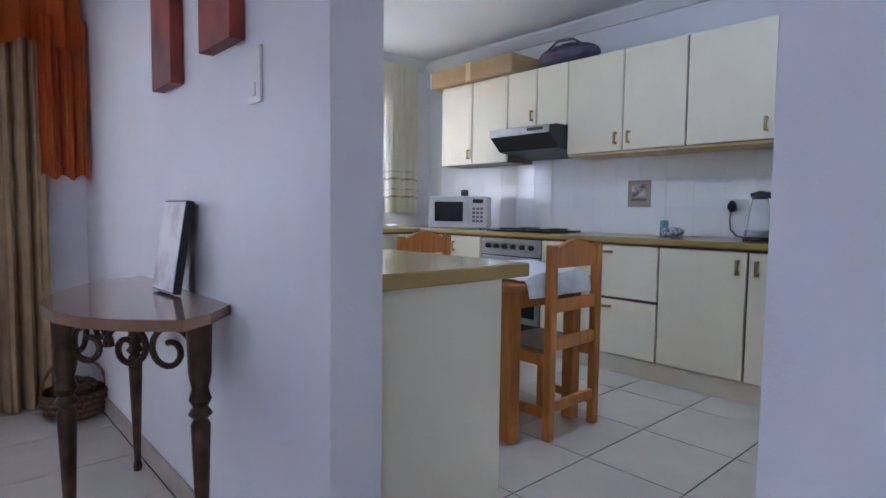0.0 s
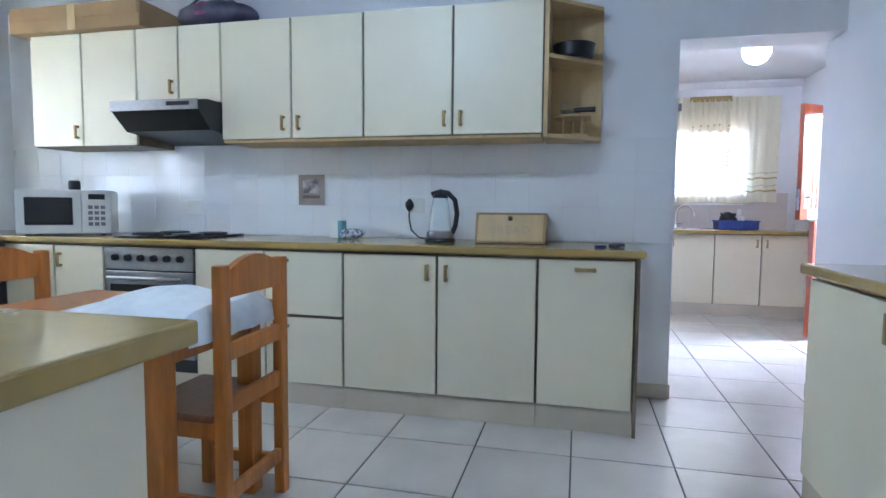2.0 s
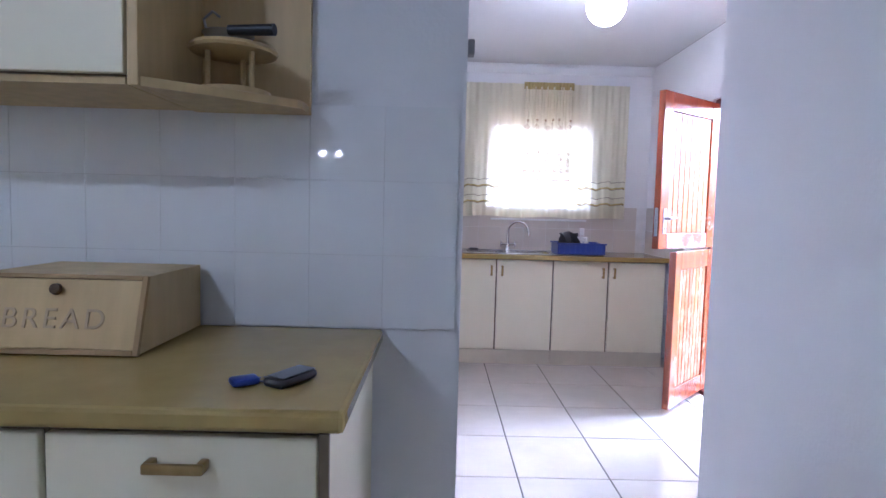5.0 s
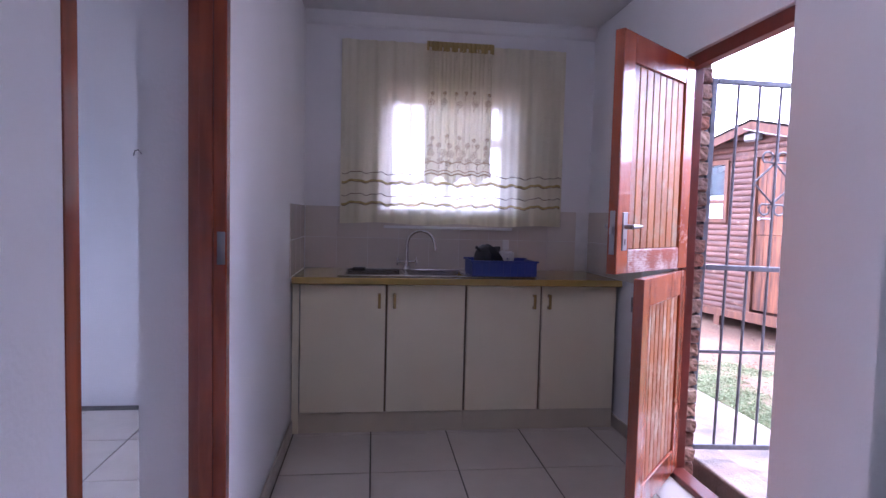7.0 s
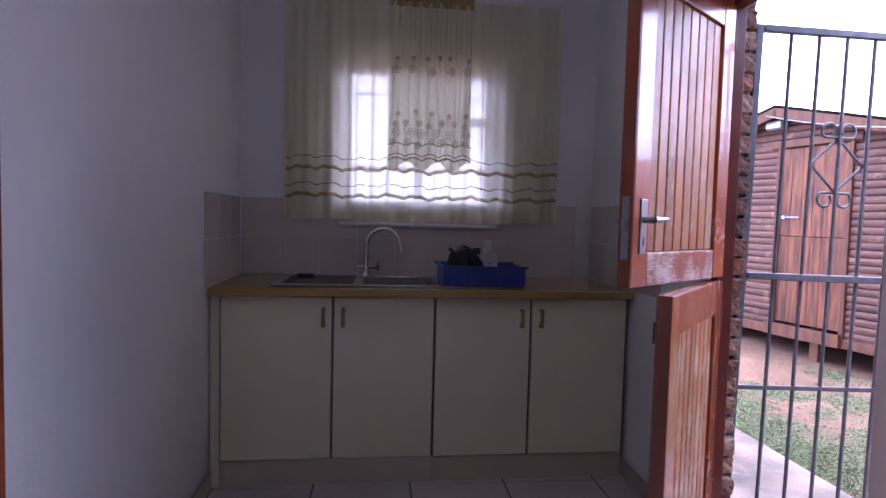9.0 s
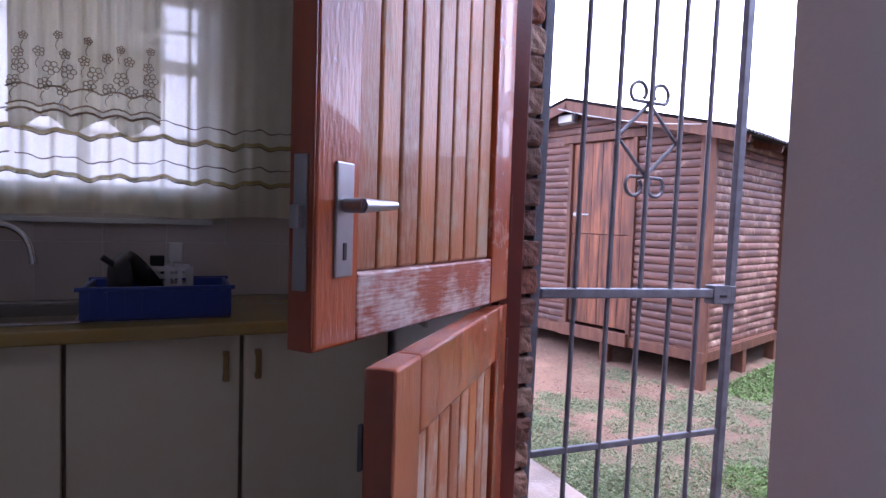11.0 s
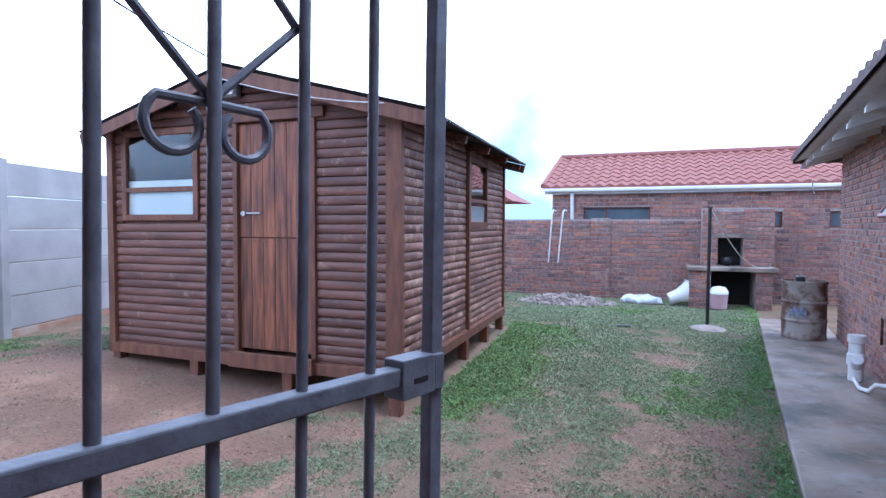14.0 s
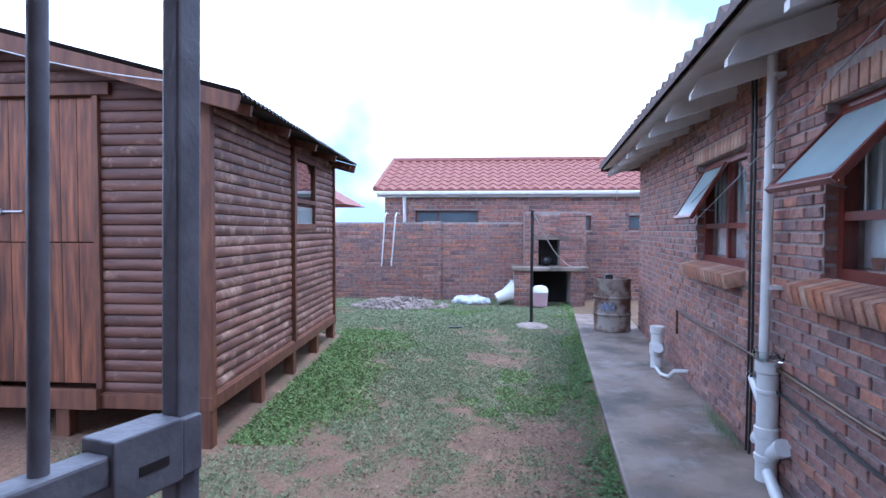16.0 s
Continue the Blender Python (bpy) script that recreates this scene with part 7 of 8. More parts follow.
part("soil", bm, M_RUBBLE, rb)
bm = B()
for i in range(260):
    a, r = rnd.uniform(0, math.tau), math.sqrt(rnd.random())
    x, y = 0.85 * r * math.cos(a), 0.42 * r * math.sin(a)
    s = rnd.uniform(0.018, 0.055)
    z = 0.13 * math.sqrt(max(0, 1 - (x / 0.62) ** 2 - (y / 0.3) ** 2)) if (x / 0.62) ** 2 + (y / 0.3) ** 2 < 1 else 0.01
    bmesh.ops.create_icosphere(bm, subdivisions=1, radius=s, matrix=pose(x, y, z + s * 0.3, rnd.uniform(0, 90), rnd.uniform(0, 90)) @ Matrix.Diagonal((1.3, 0.9, 0.7, 1)))
tagged(part("rubble", bm, M_RUBBLE, rb), kind="stuff")
# washing line pole
wp = thing("washing_line_pole", (7.98, -9.8, GROUND), "thin dark steel washing line pole", "pole")
bm = B()
rod(bm, (0, 0, -0.05), (-0.005, 0, 1.55), 0.022, 10)
part("pole", bm, M_CABLE, wp, smooth=True)
part("soil_mound", lathe(B(), [(0.28, -0.02), (0.16, 0.02), (0.05, 0.045), (0, 0.05)], sides=14), M_RUBBLE, wp, smooth=True)
part("cross_bar", box(B(), -0.02, 0.02, -0.12, 0.12, 1.55, 1.565), M_CABLE, wp)
pc = thing("hanging_cord", (7.98, -9.8, 1.4), "white cord from the pole to the braai", "cord")
bm = B()
e0, e1 = Vector((7.97, -9.8, 1.46)), BK @ Vector((0.95, -0.7, 0.68))
tube(bm, [e0.lerp(e1, k / 12) - Vector((0, 0, 0.28 * math.sin(math.pi * k / 12))) for k in range(13)], 0.007, 6)
wpart("cord", bm, M_WCABLE, pc)
dsc = thing("old_shoe_sole", (8.9, -9.3, GROUND - 0.01), "dark scrap lying on the lawn", "scrap", rz=25)
part("scrap", box(B(), -0.09, 0.09, -0.04, 0.04, 0, 0.025, 0.01), M_BLACK, dsc)
# oil drum
dm = thing("oil_drum", (6.92, -9.62, GROUND + 0.035), "rusty grey steel oil drum with peeling paint", "drum")
R = 0.225
prof = [(R - 0.01, 0), (R + 0.006, 0.005), (R + 0.006, 0.02), (R, 0.03)]
for zz in (0.21, 0.42):
    prof += [(R, zz - 0.02), (R + 0.012, zz - 0.006), (R + 0.012, zz + 0.006), (R, zz + 0.02)]
prof += [(R, 0.63), (R + 0.006, 0.64), (R + 0.006, 0.66), (R - 0.01, 0.66), (R - 0.012, 0.63), (0, 0.63)]
part("barrel", lathe(B(), prof, sides=32), M_RUST, dm, smooth=True)
part("bung", lathe(B(), [(0.05, 0.631), (0.05, 0.70), (0.03, 0.715), (0, 0.715)], (0.04, 0.02, 0)), M_BLACK, dm, smooth=True)
bm = B()
for k in range(5):
    a = math.radians(60 + k * 9)
    bmesh.ops.create_cube(bm, size=1, matrix=Matrix.Translation(((R + 0.001) * math.cos(a), (R + 0.001) * math.sin(a), 0.30 + 0.03 * (k % 2))) @ pose(0, 0, 0, 0, 0, math.degrees(a)) @ Matrix.Diagonal((0.003, 0.03, 0.09, 1)))
part("paint_patch", bm, mat("faded_blue_paint", (0.25, 0.30, 0.42), 0.6, vary=0.3, scale=30), dm)

# ---- pipes and cables on the house wall ----
def hpart(name, bm, material, label, category, sm=True):
    t = thing(name, (0, 0, 0), label, category)
    t.matrix_world = HOUSE_M
    part("pipe", bm, material, t, smooth=sm)
    return t


bm = B()
rod(bm, (4.52, -0.075, 0.50), (4.52, -0.06, 2.06), 0.024, 12)
vent = hpart("vent_pipe", bm, M_PVC, "white vent pipe rising up the brick wall", "pipe")
for z in (0.9, 1.5, 1.95):
    part("bracket", box(B(), 4.475, 4.565, -0.062, 0.0, z, z + 0.02), M_PVC, vent)
tp = thing("soil_pipe", (0, 0, 0), "thick white soil pipe with a branch and a hopper", "pipe")
tp.matrix_world = HOUSE_M @ Matrix.Translation((0.02, 0.03, 0))
part("pipe_body", lathe(B(), [(0.050, 0.0), (0.050, 0.10), (0.058, 0.105), (0.058, 0.13), (0.051, 0.135), (0.051, 0.22), (0.059, 0.225), (0.059, 0.27), (0.050, 0.275), (0.050, 0.44), (0.055, 0.445), (0.055, 0.46), (0.050, 0.465), (0.050, 0.54), (0.060, 0.55), (0.060, 0.61), (0.053, 0.61), (0.048, 0.56), (0, 0.56)], (4.52, -0.09, GROUND + 0.035), 20), M_PVC, tp, smooth=True)
bm = B()
tube(bm, [(4.53, -0.085, 0.06), (4.58, -0.075, 0.10), (4.635, -0.068, 0.135)], 0.036, 12)
part("branch", bm, M_PVC, tp, smooth=True)
bm = B()
rod(bm, (4.632, -0.068, 0.133), (4.665, -0.064, 0.155), 0.044, 16)
part("cap", bm, M_PVC, tp, smooth=True)
bm = B()
rod(bm, (4.49, -0.10, 0.13), (4.455, -0.125, 0.13), 0.034, 14)
part("inspection_cap", bm, M_PVC, tp, smooth=True)
part("grating", lathe(B(), [(0.062, 0.612), (0.075, 0.64), (0.078, 0.66), (0.073, 0.66), (0.058, 0.62), (0, 0.615)], (4.535, -0.09, GROUND + 0.035), 18), M_CLEAR, tp, "clear plastic gully grating", True)
bm = B()
tube(bm, [(4.45, -0.09, 0.30), (4.20, -0.05, 0.36), (4.02, -0.01, 0.37)], 0.025, 10)
part("waste_branch", bm, M_PVC, tp, smooth=True)
bm = B()
tube(bm, [(4.60, -0.11, 0.0), (4.9, -0.16, -0.035), (5.4, -0.2, -0.04), (6.0, -0.2, -0.04)], 0.027, 10)
part("ground_pipe", bm, M_PVC, tp, smooth=True)
t2 = thing("soil_pipe", (0, 0, 0), "short white gully pipe with a tee", "pipe")
t2.matrix_world = HOUSE_M
part("pipe_body", lathe(B(), [(0.055, 0), (0.055, 0.12), (0.066, 0.13), (0.066, 0.22), (0.055, 0.23), (0.055, 0.31), (0.064, 0.32), (0.064, 0.38), (0.05, 0.38), (0, 0.37)], (2.15, -0.16, GROUND + 0.035), 18), M_PVC, t2, smooth=True)
bm = B()
tube(bm, [(2.17, -0.16, 0.06), (2.26, -0.17, 0.13)], 0.045, 12)
part("branch", bm, M_PVC, t2, smooth=True)
bm = B()
tube(bm, [(2.2, -0.18, -0.045), (2.50, -0.19, -0.045), (2.62, -0.15, -0.035), (2.68, -0.12, 0.03), (2.72, -0.02, 0.04)], 0.016, 10)
part("waste_pipe", bm, M_PVC, t2, smooth=True)
for off in (0.0, 0.055):
    bm = B()
    tube(bm, [(4.14 + off, -0.03, 2.15), (4.17 + off, -0.035, 1.8), (4.15 + off, -0.03, 1.2), (4.18 + off, -0.035, 0.7), (4.16 + off, -0.03, 0.25), (4.15 + off, -0.03, -0.06)], 0.0075, 8)
    hpart("wall_cable", bm, M_CABLE, "black conduit running down the brick wall", "cable")
bm = B()
tube(bm, [(2.34, -0.03, 0.28), (2.34, -0.03, 0.50), (2.9, -0.03, 0.49), (3.8, -0.03, 0.50), (4.6, -0.035, 0.51), (5.4, -0.04, 0.50), (6.4, -0.04, 0.50)], 0.010, 8)
hpart("water_pipe", bm, M_BRONZE, "thin copper water pipe along the brick wall", "pipe")
bm = B()
tube(bm, [(4.15, -0.03, 0.40), (4.9, -0.035, 0.39), (5.3, -0.04, 0.37), (6.4, -0.04, 0.35)], 0.0075, 8)
hpart("water_pipe", bm, M_CABLE, "dark water pipe along the brick wall", "pipe")
# overhead wires
def wire(name, a, b, sag, r, material, label):
    t = thing(name, a, label, "cable")
    a, b = Vector(a), Vector(b)
    bm = B()
    tube(bm, [a.lerp(b, k / 16) - Vector((0, 0, sag * 4 * (k / 16) * (1 - k / 16))) for k in range(17)], r, 5)
    wpart("strand", bm, material, t)


SM = shed.matrix_world
wire("overhead_wire", (9.3, -2.2, 2.66), tuple(SM @ Vector((-1.42, -0.14, 2.50))), 0.05, 0.006, M_CABLE, "black wire from the house to the shed")
wire("white_wire", tuple(SM @ Vector((-1.46, -0.15, 2.40))), tuple(SM @ Vector((-0.05, -0.15, 2.10))), 0.04, 0.0035, M_WCABLE, "white wire strung along the shed gable")
HV = lambda x, y, z: tuple(HOUSE_M @ Vector((x, y, z)))
wire("overhead_wire", HV(2.6, -0.12, 1.10), HV(7.6, -0.30, 2.2), 0.04, 0.0025, M_GREY, "thin grey wire strung along the house wall")
wire("overhead_wire", HV(2.9, -0.10, 1.36), HV(7.4, -0.34, 2.25), 0.06, 0.0025, M_CABLE, "black wire hanging along the house eave")
wire("overhead_wire", HV(0.1, -0.3, 1.75), tuple(BK @ Vector((1.6, -0.1, 1.85))), 0.05, 0.006, M_WCABLE, "white wire from the house to the neighbour's gutter")
cup = thing("plastic_cup", (0, 0, 0), "small orange cup on the window sill", "cup")
cup.matrix_world = HOUSE_M @ pose(5.10, 0.14, W2[2] + 0.046)
part("cup", lathe(B(), [(0.02, 0), (0.026, 0.05), (0, 0.05)]), M_ORBRICK, cup, smooth=True)

# ---- precast concrete fence on the far side ----
pf_ = thing("precast_fence", (12.87, -3.2, GROUND), "pale precast concrete panel fence", "fence", rz=-58, kind="structure")
for i in range(-1, 7):
    x = i * 1.32 + 0.77
    part("post", box(B(), x - 0.05, x + 0.05, -0.07, 0.05, -0.1, 1.96, 0.01), M_PRECAST, pf_)
    for k in range(6):
        part("panel", box(B(), x + 0.052, x + 1.268, -0.03, 0.02, -0.08 + k * 0.335, 0.25 + k * 0.335, 0.008), M_PRECAST if k else M_SPLASHED, pf_, "" if k else "soil-stained panel")

# glass jar on the side cabinet
jr = thing("glass_jar", (3.26, -0.56, 0.90), "clear glass storage jar on the side cabinet", "jar")
part("jar", lathe(B(), [(0.054, 0), (0.06, 0.01), (0.06, 0.18), (0.05, 0.205), (0.047, 0.205), (0.056, 0.18), (0.056, 0.012), (0, 0.01)]), M_CLEAR, jr, smooth=True)
part("lid", lathe(B(), [(0.053, 0.206), (0.053, 0.235), (0.03, 0.24), (0, 0.24)]), M_STEEL, jr, smooth=True)
# lounge pendant
lp = thing("pendant_lamp", (-1.9, 1.7, 1.95), "two-bulb pendant lamp in the living room, lit", "lamp")
bm = B()
rod(bm, (0, 0, 0.12), (0, 0, CEIL - 1.952), 0.008, 8)
part("stem", bm, M_BRONZE, lp)
for k in (-1, 1):
    bm = B()
    tube(bm, [(0, 0, 0.13), (0, k * 0.06, 0.16), (0, k * 0.11, 0.10), (0, k * 0.12, 0.055)], 0.007, 8)
    arm = part("arm", bm, M_BRONZE, lp, smooth=True)
    bm = B()
    bmesh.ops.create_uvsphere(bm, u_segments=16, v_segments=10, radius=0.042, matrix=Matrix.Translation((0, k * 0.12, 0.02)))
    part("bulb", bm, M_BULB, arm, "lit white bulb", True)
# kitchen ceiling lamp
kl = thing("ceiling_lamp", (2.75, 1.6, 2.50), "flat white ceiling lamp in the kitchen", "lamp")
part("base", lathe(B(), [(0.14, 0.05), (0.14, 0.08), (0, 0.08)]), M_WPLAST, kl, smooth=True)


# ---- floor tiles ----
TX, TY, J = 0.48, 0.43, 0.007
tile_me = mesh("floor_tile", box(B(), -TX / 2 + J / 2, TX / 2 - J / 2, -TY / 2 + J / 2, TY / 2 - J / 2, -0.0055, 0.0, 0.0015), M_FTILE)
sill_me = mesh("floor_tile", box(B(), -TX / 2 + J / 2, TX / 2 - J / 2, -0.052, TY / 2 - J / 2, -0.0055, 0.0, 0.0015), M_FTILE)
for i in range(-10, 10):
    for k in range(-8, 12):
        x, y = 3.68 + (i + 0.5) * TX, 0.20 + (k + 0.5) * TY
        kitchen = -0.3 < x < 4.9 and -0.95 < y < 4.8
        scull = 4.6 < x < 8.1 and -1.95 < y < 0.25
        store = 4.6 < x < 8.1 and 0.25 < y < 4.0
        lounge = -1.2 < x < 1.4 and -1.0 < y < 3.9
        if kitchen or scull or store or lounge:
            piece("floor_tile", sill_me if scull and y < -1.6 else tile_me, subfloor, (x, y, 0))

# ---- wall tiles ----
for z0, rows in ((0.90, 3),):
    full = mesh("wall_tile", box(B(), -0.008, 0.0, -0.0994, 0.0994, -0.0994, 0.0994, 0.0008), M_WTILE)
    beige = mesh("wall_tile", box(B(), -0.008, 0.0, -0.0988, 0.0988, -0.0988, 0.0988, 0.0012), M_STILE)
    for r in range(rows):
        for c in range(23):
            y = 0.215 + c * 0.2
            if abs(y - 2.315) < 0.1 and r == 1:
                continue
            piece("wall_tile", full, kitchen_back, (4.598, y, z0 + 0.1 + r * 0.2))
    strip = wpart("grout", box(B(), 4.5925, 4.5985, 0.115, 4.74, 0.90, 1.495), M_WGROUT, kitchen_back)
    for r in range(2):
        for c in range(9):
            piece("wall_tile", beige, window_wall, (8.097, 0.11 - c * 0.2, 0.985 + r * 0.2))
    wpart("grout", box(B(), 8.0915, 8.0975, -1.675, 0.21, 0.886, 1.284), M_WGROUT, window_wall)
side_tile = mesh("wall_tile", box(B(), -0.0985, 0.0985, 0.0, 0.007, -0.0985, 0.0985, 0.0015), M_STILE)
for r in range(2):
    for c in range(4):
        piece("wall_tile", side_tile, door_wall, (7.98 - c * 0.2, -1.679, 0.985 + r * 0.2))
        if c < 3:
            piece("wall_tile", side_tile, scullery_left, (7.98 - c * 0.2, 0.2125, 0.985 + r * 0.2))

# ---- bricks ----
def lay(parent, places, near, m=None, bh=0.060, depth=0.014):
    """The near bricks as parts of their wall, the others as one joined part."""
    close, rest = [], []
    for b in places:
        (close if near(b) and len(close) < 300 else rest).append(b)
    cache = {}
    for p, q, z, o in close:
        key = round(q - p, 2)
        if key not in cache:
            cache[key] = brick_mesh("brick", [(-key / 2, key / 2, 0, 0)], bh, depth, 0.005)
        ob = piece("brick", cache[key], parent, ((p + q) / 2, o, z))
        if m is not None:
            ob.matrix_basis = m @ ob.matrix_basis
    if rest:
        ob = new("bricks", brick_mesh("bricks", rest, bh, depth, 0.005))
        ob.parent = parent
        if m is not None:
            ob.matrix_basis = m
        tagged(ob, kind="stuff")


def grow(h, s=0.0):
    return (h[0] - s, h[1] + s, h[2] - 0.07, h[3] + 0.105)


places = bricks(HL, -0.062, HTOP + 0.25, [grow(W1), grow(W2)], bl=0.152, bh=0.0465, j=0.0105, seed=3)
lay(hw, places, lambda b: 4.2 < b[0] < 5.6 and b[2] < 1.2, bh=0.0465, depth=0.011)
# reveals of the two windows
for a, b, c, d in (W1, W2):
    for side in (0, 1):
        pl = bricks(0.10, c - 0.01, d, seed=5)
        ob = new("bricks", brick_mesh("bricks", pl, depth=0.004))
        ob.parent = hw
        ob.matrix_basis = pose(a, 0.0, 0, 0, 0, 90) if side == 0 else pose(b, 0.1, 0, 0, 0, -90)
        tagged(ob, kind="stuff")
places = bricks(8.32 - 5.1, -0.2, 2.6, [(DOOR_L - 0.03, 7.045, -0.3, 2.03)], seed=11, start=5.1)
lay(skin, places, lambda b: 7.0 < b[0] < 7.6, Matrix.Translation((0, -1.865, 0)))
# the bricks of the door's outer reveal, seen end on
rrnd = random.Random(31)
for r in range(29):
    bm = box(B(), -0.020, 0.03, -0.034, 0.043, 0.0, 0.066, 0.008)
    bmesh.ops.subdivide_edges(bm, edges=[e for e in bm.edges if e.calc_length() > 0.03], cuts=2, use_grid_fill=True)
    for v in bm.verts:
        v.co += 0.0065 * noise.noise_vector(v.co * 38 + Vector((r * 3.1, 0, 0)))
    piece("brick", mesh("brick", bm, M_ROUGHBRICK), skin, (7.02 + (0.006 if r % 2 else -0.004) + rrnd.uniform(-0.010, 0.006), -1.817 - (0.006 if r % 2 else 0), -0.12 + r * 0.0755 + rrnd.uniform(-0.003, 0.002)), rx=rrnd.uniform(-3, 3), rz=rrnd.uniform(-7, 7))
places = bricks(9.3, -0.02, 1.43, seed=21, start=-9.0)
lay(bw, [b for b in places], lambda b: False)
pl = bricks(0.34, -0.02, 1.46, seed=22, start=-1.90)
lay(bw, pl, lambda b: False, Matrix.Translation((0, -0.06, 0)))
lay(nwall, bricks(9.0, -0.02, 1.96, [(-2.12, -0.89, 1.42, 1.68), (0.92, 1.26, 1.30, 1.58), (1.95, 2.4, 1.30, 1.58)], seed=23, start=-2.72), lambda b: False, Matrix.Translation((0, N0, 0)))
bp = [b for a in ((-0.24, 0.32, 0.59), (0.72, 0.23, 0.59)) for b in bricks(a[1], -0.05, a[2], seed=24, start=a[0])]
lay(ba, bp, lambda b: False, Matrix.Translation((0, -0.72, 0)))
bp = [b for a in ((-0.05, 0.24, 1.6), (0.56, 0.44, 1.6)) for b in bricks(a[1], 0.67, a[2], seed=25, start=a[0])] + bricks(0.37, 1.21, 1.6, seed=26, start=0.19)
lay(ba, bp, lambda b: False, Matrix.Translation((0, -0.45, 0)))

# ---- grass ----
gen = np.random.default_rng(14)


def field(x, y, scale, seed):
    """Smooth random field from -1 to 1 over the plan, with cells of 1 / scale metres."""
    def corner(i, k):
        q = np.sin(i * 127.1 + k * 311.7 + seed * 74.7) * 43758.5453
        return q - np.floor(q)
    u, v = x * scale, y * scale
    i, k = np.floor(u), np.floor(v)
    fu, fv = u - i, v - k
    fu, fv = fu * fu * (3 - 2 * fu), fv * fv * (3 - 2 * fv)
    low = corner(i, k) * (1 - fu) + corner(i + 1, k) * fu
    high = corner(i, k + 1) * (1 - fu) + corner(i + 1, k + 1) * fu
    return 2 * (low * (1 - fv) + high * fv) - 1


def spread(count):
    """Random places on the lawn, denser towards the house, with their place by the shed and by the house wall."""
    d = gen.random(count) ** 1.45
    x, y = gen.uniform(5.8, 13.2, count), -2.8 - 9.6 * d
    qa, ha = np.array(shed.matrix_world.inverted()), np.array(HOUSE_M.inverted())
    qx, qy = qa[0, 0] * x + qa[0, 1] * y + qa[0, 3], qa[1, 0] * x + qa[1, 1] * y + qa[1, 3]
    hy = ha[1, 0] * x + ha[1, 1] * y + ha[1, 3]
    free = ~((qx > -2.95) & (qx < 0.04 - LEAN * qy) & (qy > -0.05) & (qy < 3.4)) & (hy < -0.77)
    return [v[free] for v in (d, x, y, qx, qy, hy)]


def heights(x, y):
    return np.array([lie(a, b) for a, b in zip(x.tolist(), y.tolist())])


def blades(name, x, y, hgt, wid, lean, colours, label, sink=0.004):
    """One mesh of bent blades, two triangles each."""
    n = len(x)
    a, turn = gen.uniform(0, math.tau, n), gen.uniform(0, math.tau, n)
    z = heights(x, y) - sink
    co = np.zeros((n, 4, 3))
    dx, dy = wid * np.cos(a), wid * np.sin(a)
    lx, ly = lean * np.cos(turn), lean * np.sin(turn)
    co[:, 0] = np.stack([x - dx, y - dy, z], 1)
    co[:, 1] = np.stack([x + dx, y + dy, z], 1)
    co[:, 2] = np.stack([x + 0.4 * lx + 0.7 * dx, y + 0.4 * ly + 0.7 * dy, z + 0.7 * hgt], 1)
    co[:, 3] = np.stack([x + lx, y + ly, z + hgt], 1)
    me = bpy.data.meshes.new(name)
    me.vertices.add(4 * n)
    me.vertices.foreach_set("co", co.reshape(-1))
    tri = (np.array([0, 1, 2, 0, 2, 3])[None, :] + 4 * np.arange(n)[:, None]).reshape(-1)
    me.loops.add(6 * n)
    me.loops.foreach_set("vertex_index", tri)
    me.polygons.add(2 * n)
    me.polygons.foreach_set("loop_start", np.arange(2 * n) * 3)
    me.update()
    me.materials.append(island_mat(name + "_blade", colours, 0.75, 0.0))
    return tagged(new(name, me), label, "grass", kind="stuff")


d, x, y, qx, qy, hy = spread(1000000)
strip = (qx > -0.2) & (qx < 0.36 + 0.3 * field(x, y, 1.9, 9) + 0.16 * gen.normal(size=len(x))) & (qy > 0.1) & (qy < 3.9)
verge = hy > -0.90 - 0.22 * field(x, y, 1.6, 5)
cover = 0.55 * field(x, y, 0.75, 1) + 0.65 * field(x, y, 2.3, 2) + 0.60 * field(x, y, 5.0, 3) + 0.30 * field(x, y, 14.0, 4)
cover -= 1.7 * np.clip(1 - np.hypot(x - 10.4, y + 4.0) / 2.0, 0, 1) + 0.75 * np.clip(1 - np.hypot(x - 7.95, y + 4.9) / 1.5, 0, 1)
cover += np.where(strip, 0.9, 0) + np.where(verge, 0.35, 0) + 0.4 * np.clip(d - 0.35, 0, 1) + 0.46
keep = cover > gen.uniform(-0.12, 0.36, len(x))
d, x, y, strip, verge, cover = [v[keep] for v in (d, x, y, strip, verge, cover)]
lush = strip | (verge & (gen.random(len(x)) < 0.6)) | ((field(x, y, 1.3, 7) + 0.5 * field(x, y, 5.0, 8) > 0.75) & (gen.random(len(x)) < 0.55))
tall = np.where(lush, 1.5, 1.0) * (0.7 + 0.5 * np.clip(cover, 0, 1))
size = gen.uniform(0.007, 0.019, len(x)) * tall
wide = gen.uniform(0.0016, 0.0034, len(x)) * (1 + 2.6 * d)
bend = size * gen.uniform(0.3, 1.9, len(x))
greens = [(0.125, 0.185, 0.09), (0.215, 0.29, 0.15), (0.17, 0.24, 0.12), (0.29, 0.315, 0.19), (0.145, 0.22, 0.105), (0.38, 0.33, 0.21)]
brights = [(0.11, 0.195, 0.05), (0.175, 0.30, 0.085), (0.135, 0.24, 0.065), (0.25, 0.36, 0.125), (0.095, 0.15, 0.045), (0.29, 0.28, 0.15)]
p = ~lush
blades("grass", x[p], y[p], size[p], wide[p], bend[p], greens, "short patchy green lawn grass")
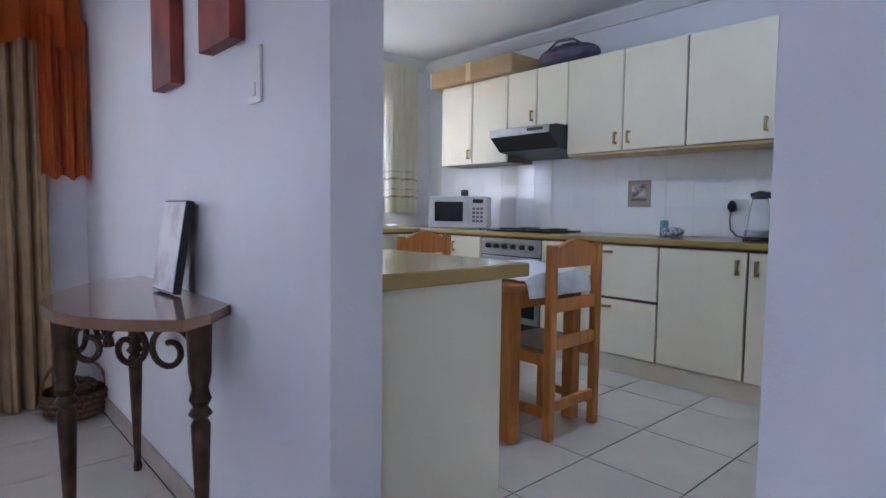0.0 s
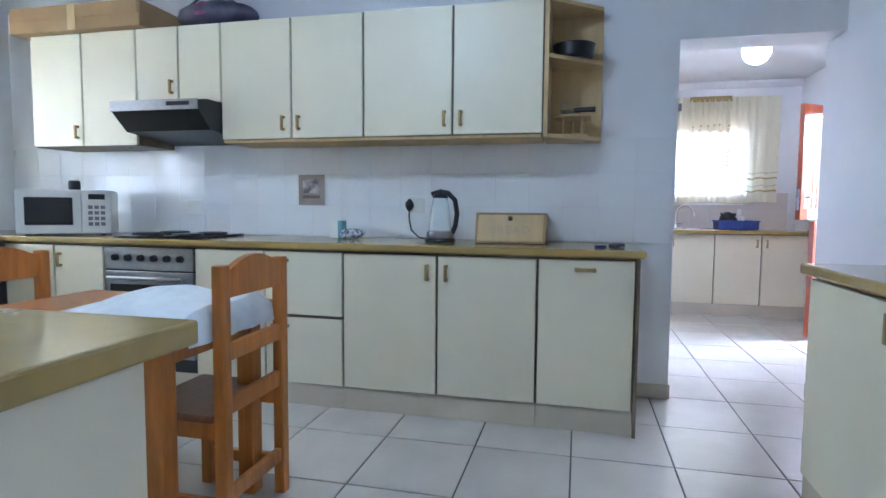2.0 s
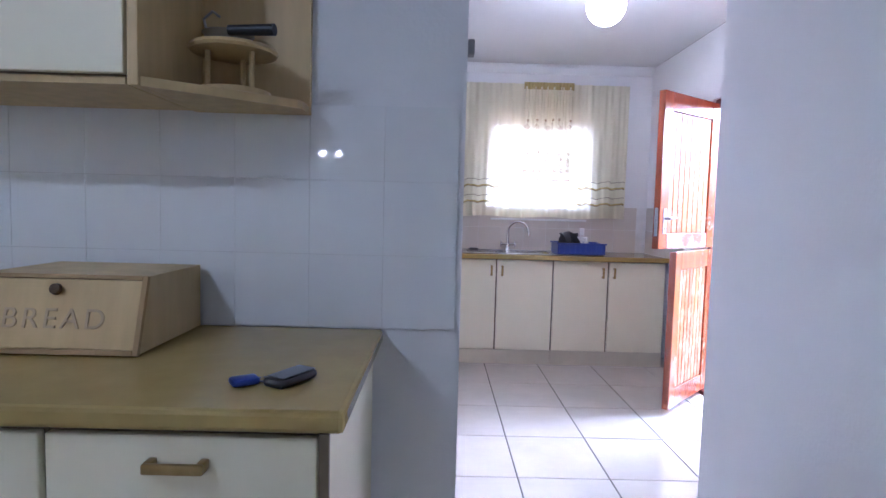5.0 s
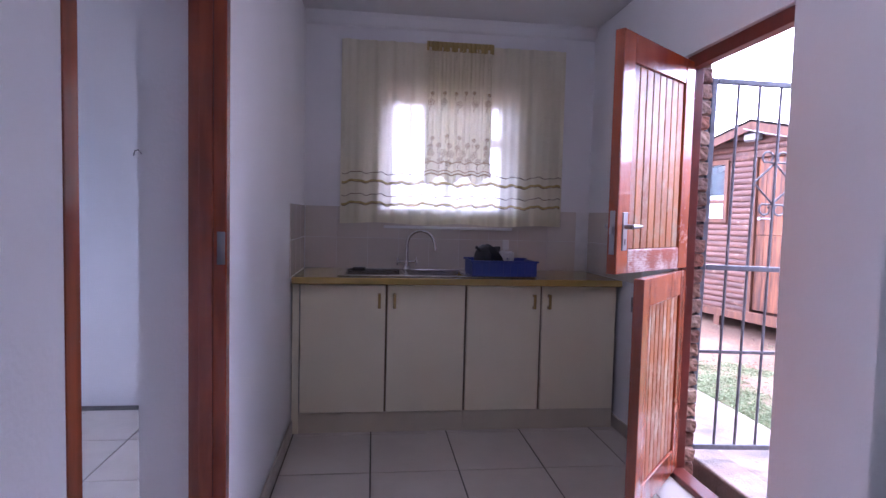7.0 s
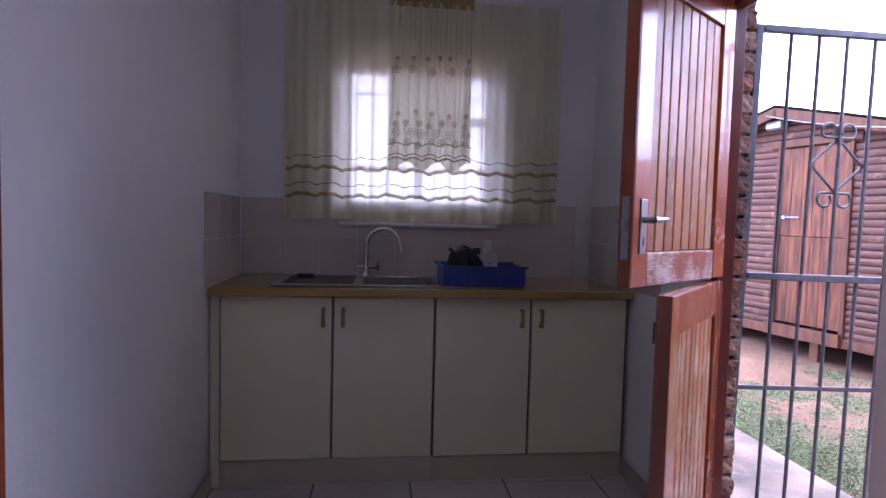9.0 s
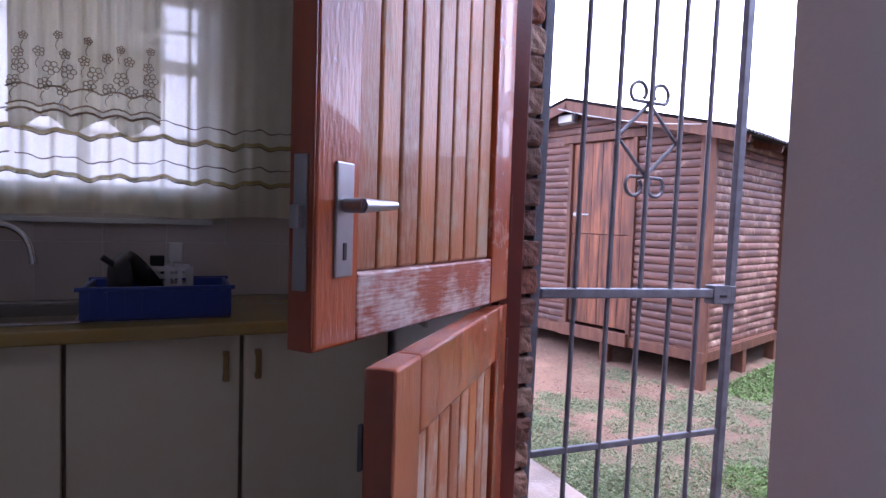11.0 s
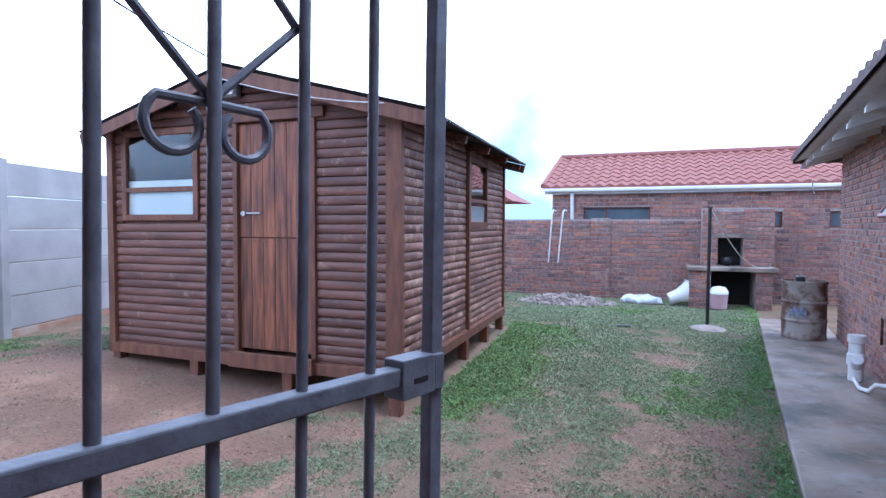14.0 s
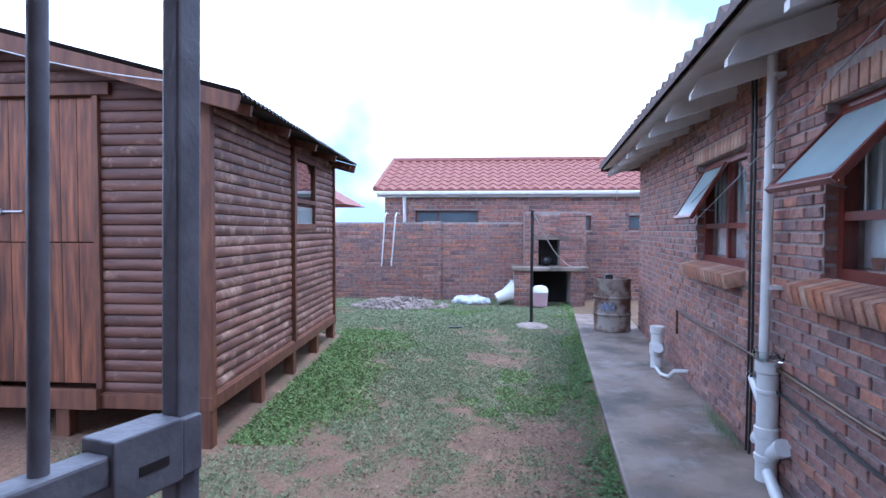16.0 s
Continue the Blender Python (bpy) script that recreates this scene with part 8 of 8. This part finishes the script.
blades("lush_grass", x[lush], y[lush], size[lush], wide[lush] * 1.25, bend[lush], brights, "bright green longer grass beside the shed and path")
d, x, y, qx, qy, hy = spread(220000)
keep = 0.7 * field(x, y, 1.1, 21) + 0.5 * field(x, y, 5.0, 22) + 0.25 - 0.9 * np.clip(1 - np.hypot(x - 10.4, y + 4.0) / 2.0, 0, 1) > gen.uniform(-0.5, 0.5, len(x))
d, x, y = d[keep], x[keep], y[keep]
blades("dry_litter", x, y, gen.uniform(0.002, 0.010, len(x)), gen.uniform(0.0015, 0.0045, len(x)) * (1 + 1.5 * d), gen.uniform(0.008, 0.028, len(x)), [(0.12, 0.075, 0.045), (0.24, 0.145, 0.09), (0.40, 0.30, 0.20), (0.085, 0.052, 0.034), (0.17, 0.10, 0.06), (0.29, 0.18, 0.115)], "brown dry grass bits and clods on bare soil", 0.001)
rnd = random.Random(14)
# low leafy clover where the lawn meets the path
cv, cf = [], []
for i in range(2600):
    u, off = rnd.uniform(-0.8, 6.6), abs(rnd.gauss(0, 0.12))
    if field(np.array([u]), np.array([0.0]), 1.4, 33)[0] < rnd.uniform(-0.7, 0.6):
        continue
    g = HOUSE_M @ Vector((u, -0.79 - off, 0))
    if g.y > -3.0:
        continue
    z0, r = lie(g.x, g.y) + rnd.uniform(0.008, 0.035), rnd.uniform(0.007, 0.016)
    for k in range(3):
        a = rnd.random() + k * math.tau / 3
        n = len(cv)
        cv += [(g.x, g.y, z0), (g.x + r * math.cos(a - 0.5), g.y + r * math.sin(a - 0.5), z0 + 0.004), (g.x + 1.5 * r * math.cos(a), g.y + 1.5 * r * math.sin(a), z0 - 0.002), (g.x + r * math.cos(a + 0.5), g.y + r * math.sin(a + 0.5), z0 + 0.004)]
        cf.append((n, n + 1, n + 2, n + 3))
me = bpy.data.meshes.new("clover")
me.from_pydata(cv, [], cf)
me.materials.append(island_mat("clover_leaf", [(0.07, 0.14, 0.035), (0.12, 0.22, 0.06), (0.09, 0.17, 0.045), (0.15, 0.24, 0.08)], 0.65, 0.0))
tagged(new("clover", me), "low leafy clover along the path's edge", "clover", kind="stuff")
# weeds by the wall
wv, wf = [], []
for i in range(160):
    x, y = rnd.gauss(3.75, 0.16), -0.04 - abs(rnd.gauss(0, 0.03))
    z0, hgt, a = GROUND + 0.03, rnd.uniform(0.03, 0.13), rnd.uniform(0, math.tau)
    n = len(wv)
    wv += [(x - 0.008, y, z0), (x + 0.008, y, z0), (x + 0.05 * math.cos(a), y - 0.03 * abs(math.sin(a)), z0 + hgt)]
    wf.append((n, n + 1, n + 2))
me = bpy.data.meshes.new("weeds")
me.from_pydata(wv, [], wf)
me.materials.append(bpy.data.materials["grass_blade"])
wd = tagged(new("weeds", me), "small green weeds at the foot of the wall", "weeds", kind="stuff")
wd.matrix_world = HOUSE_M

for ob in bpy.data.objects:
    if ob.type == "MESH" and ob.data.materials and ob.data.materials[0] == M_PANE:
        ob.visible_shadow = False
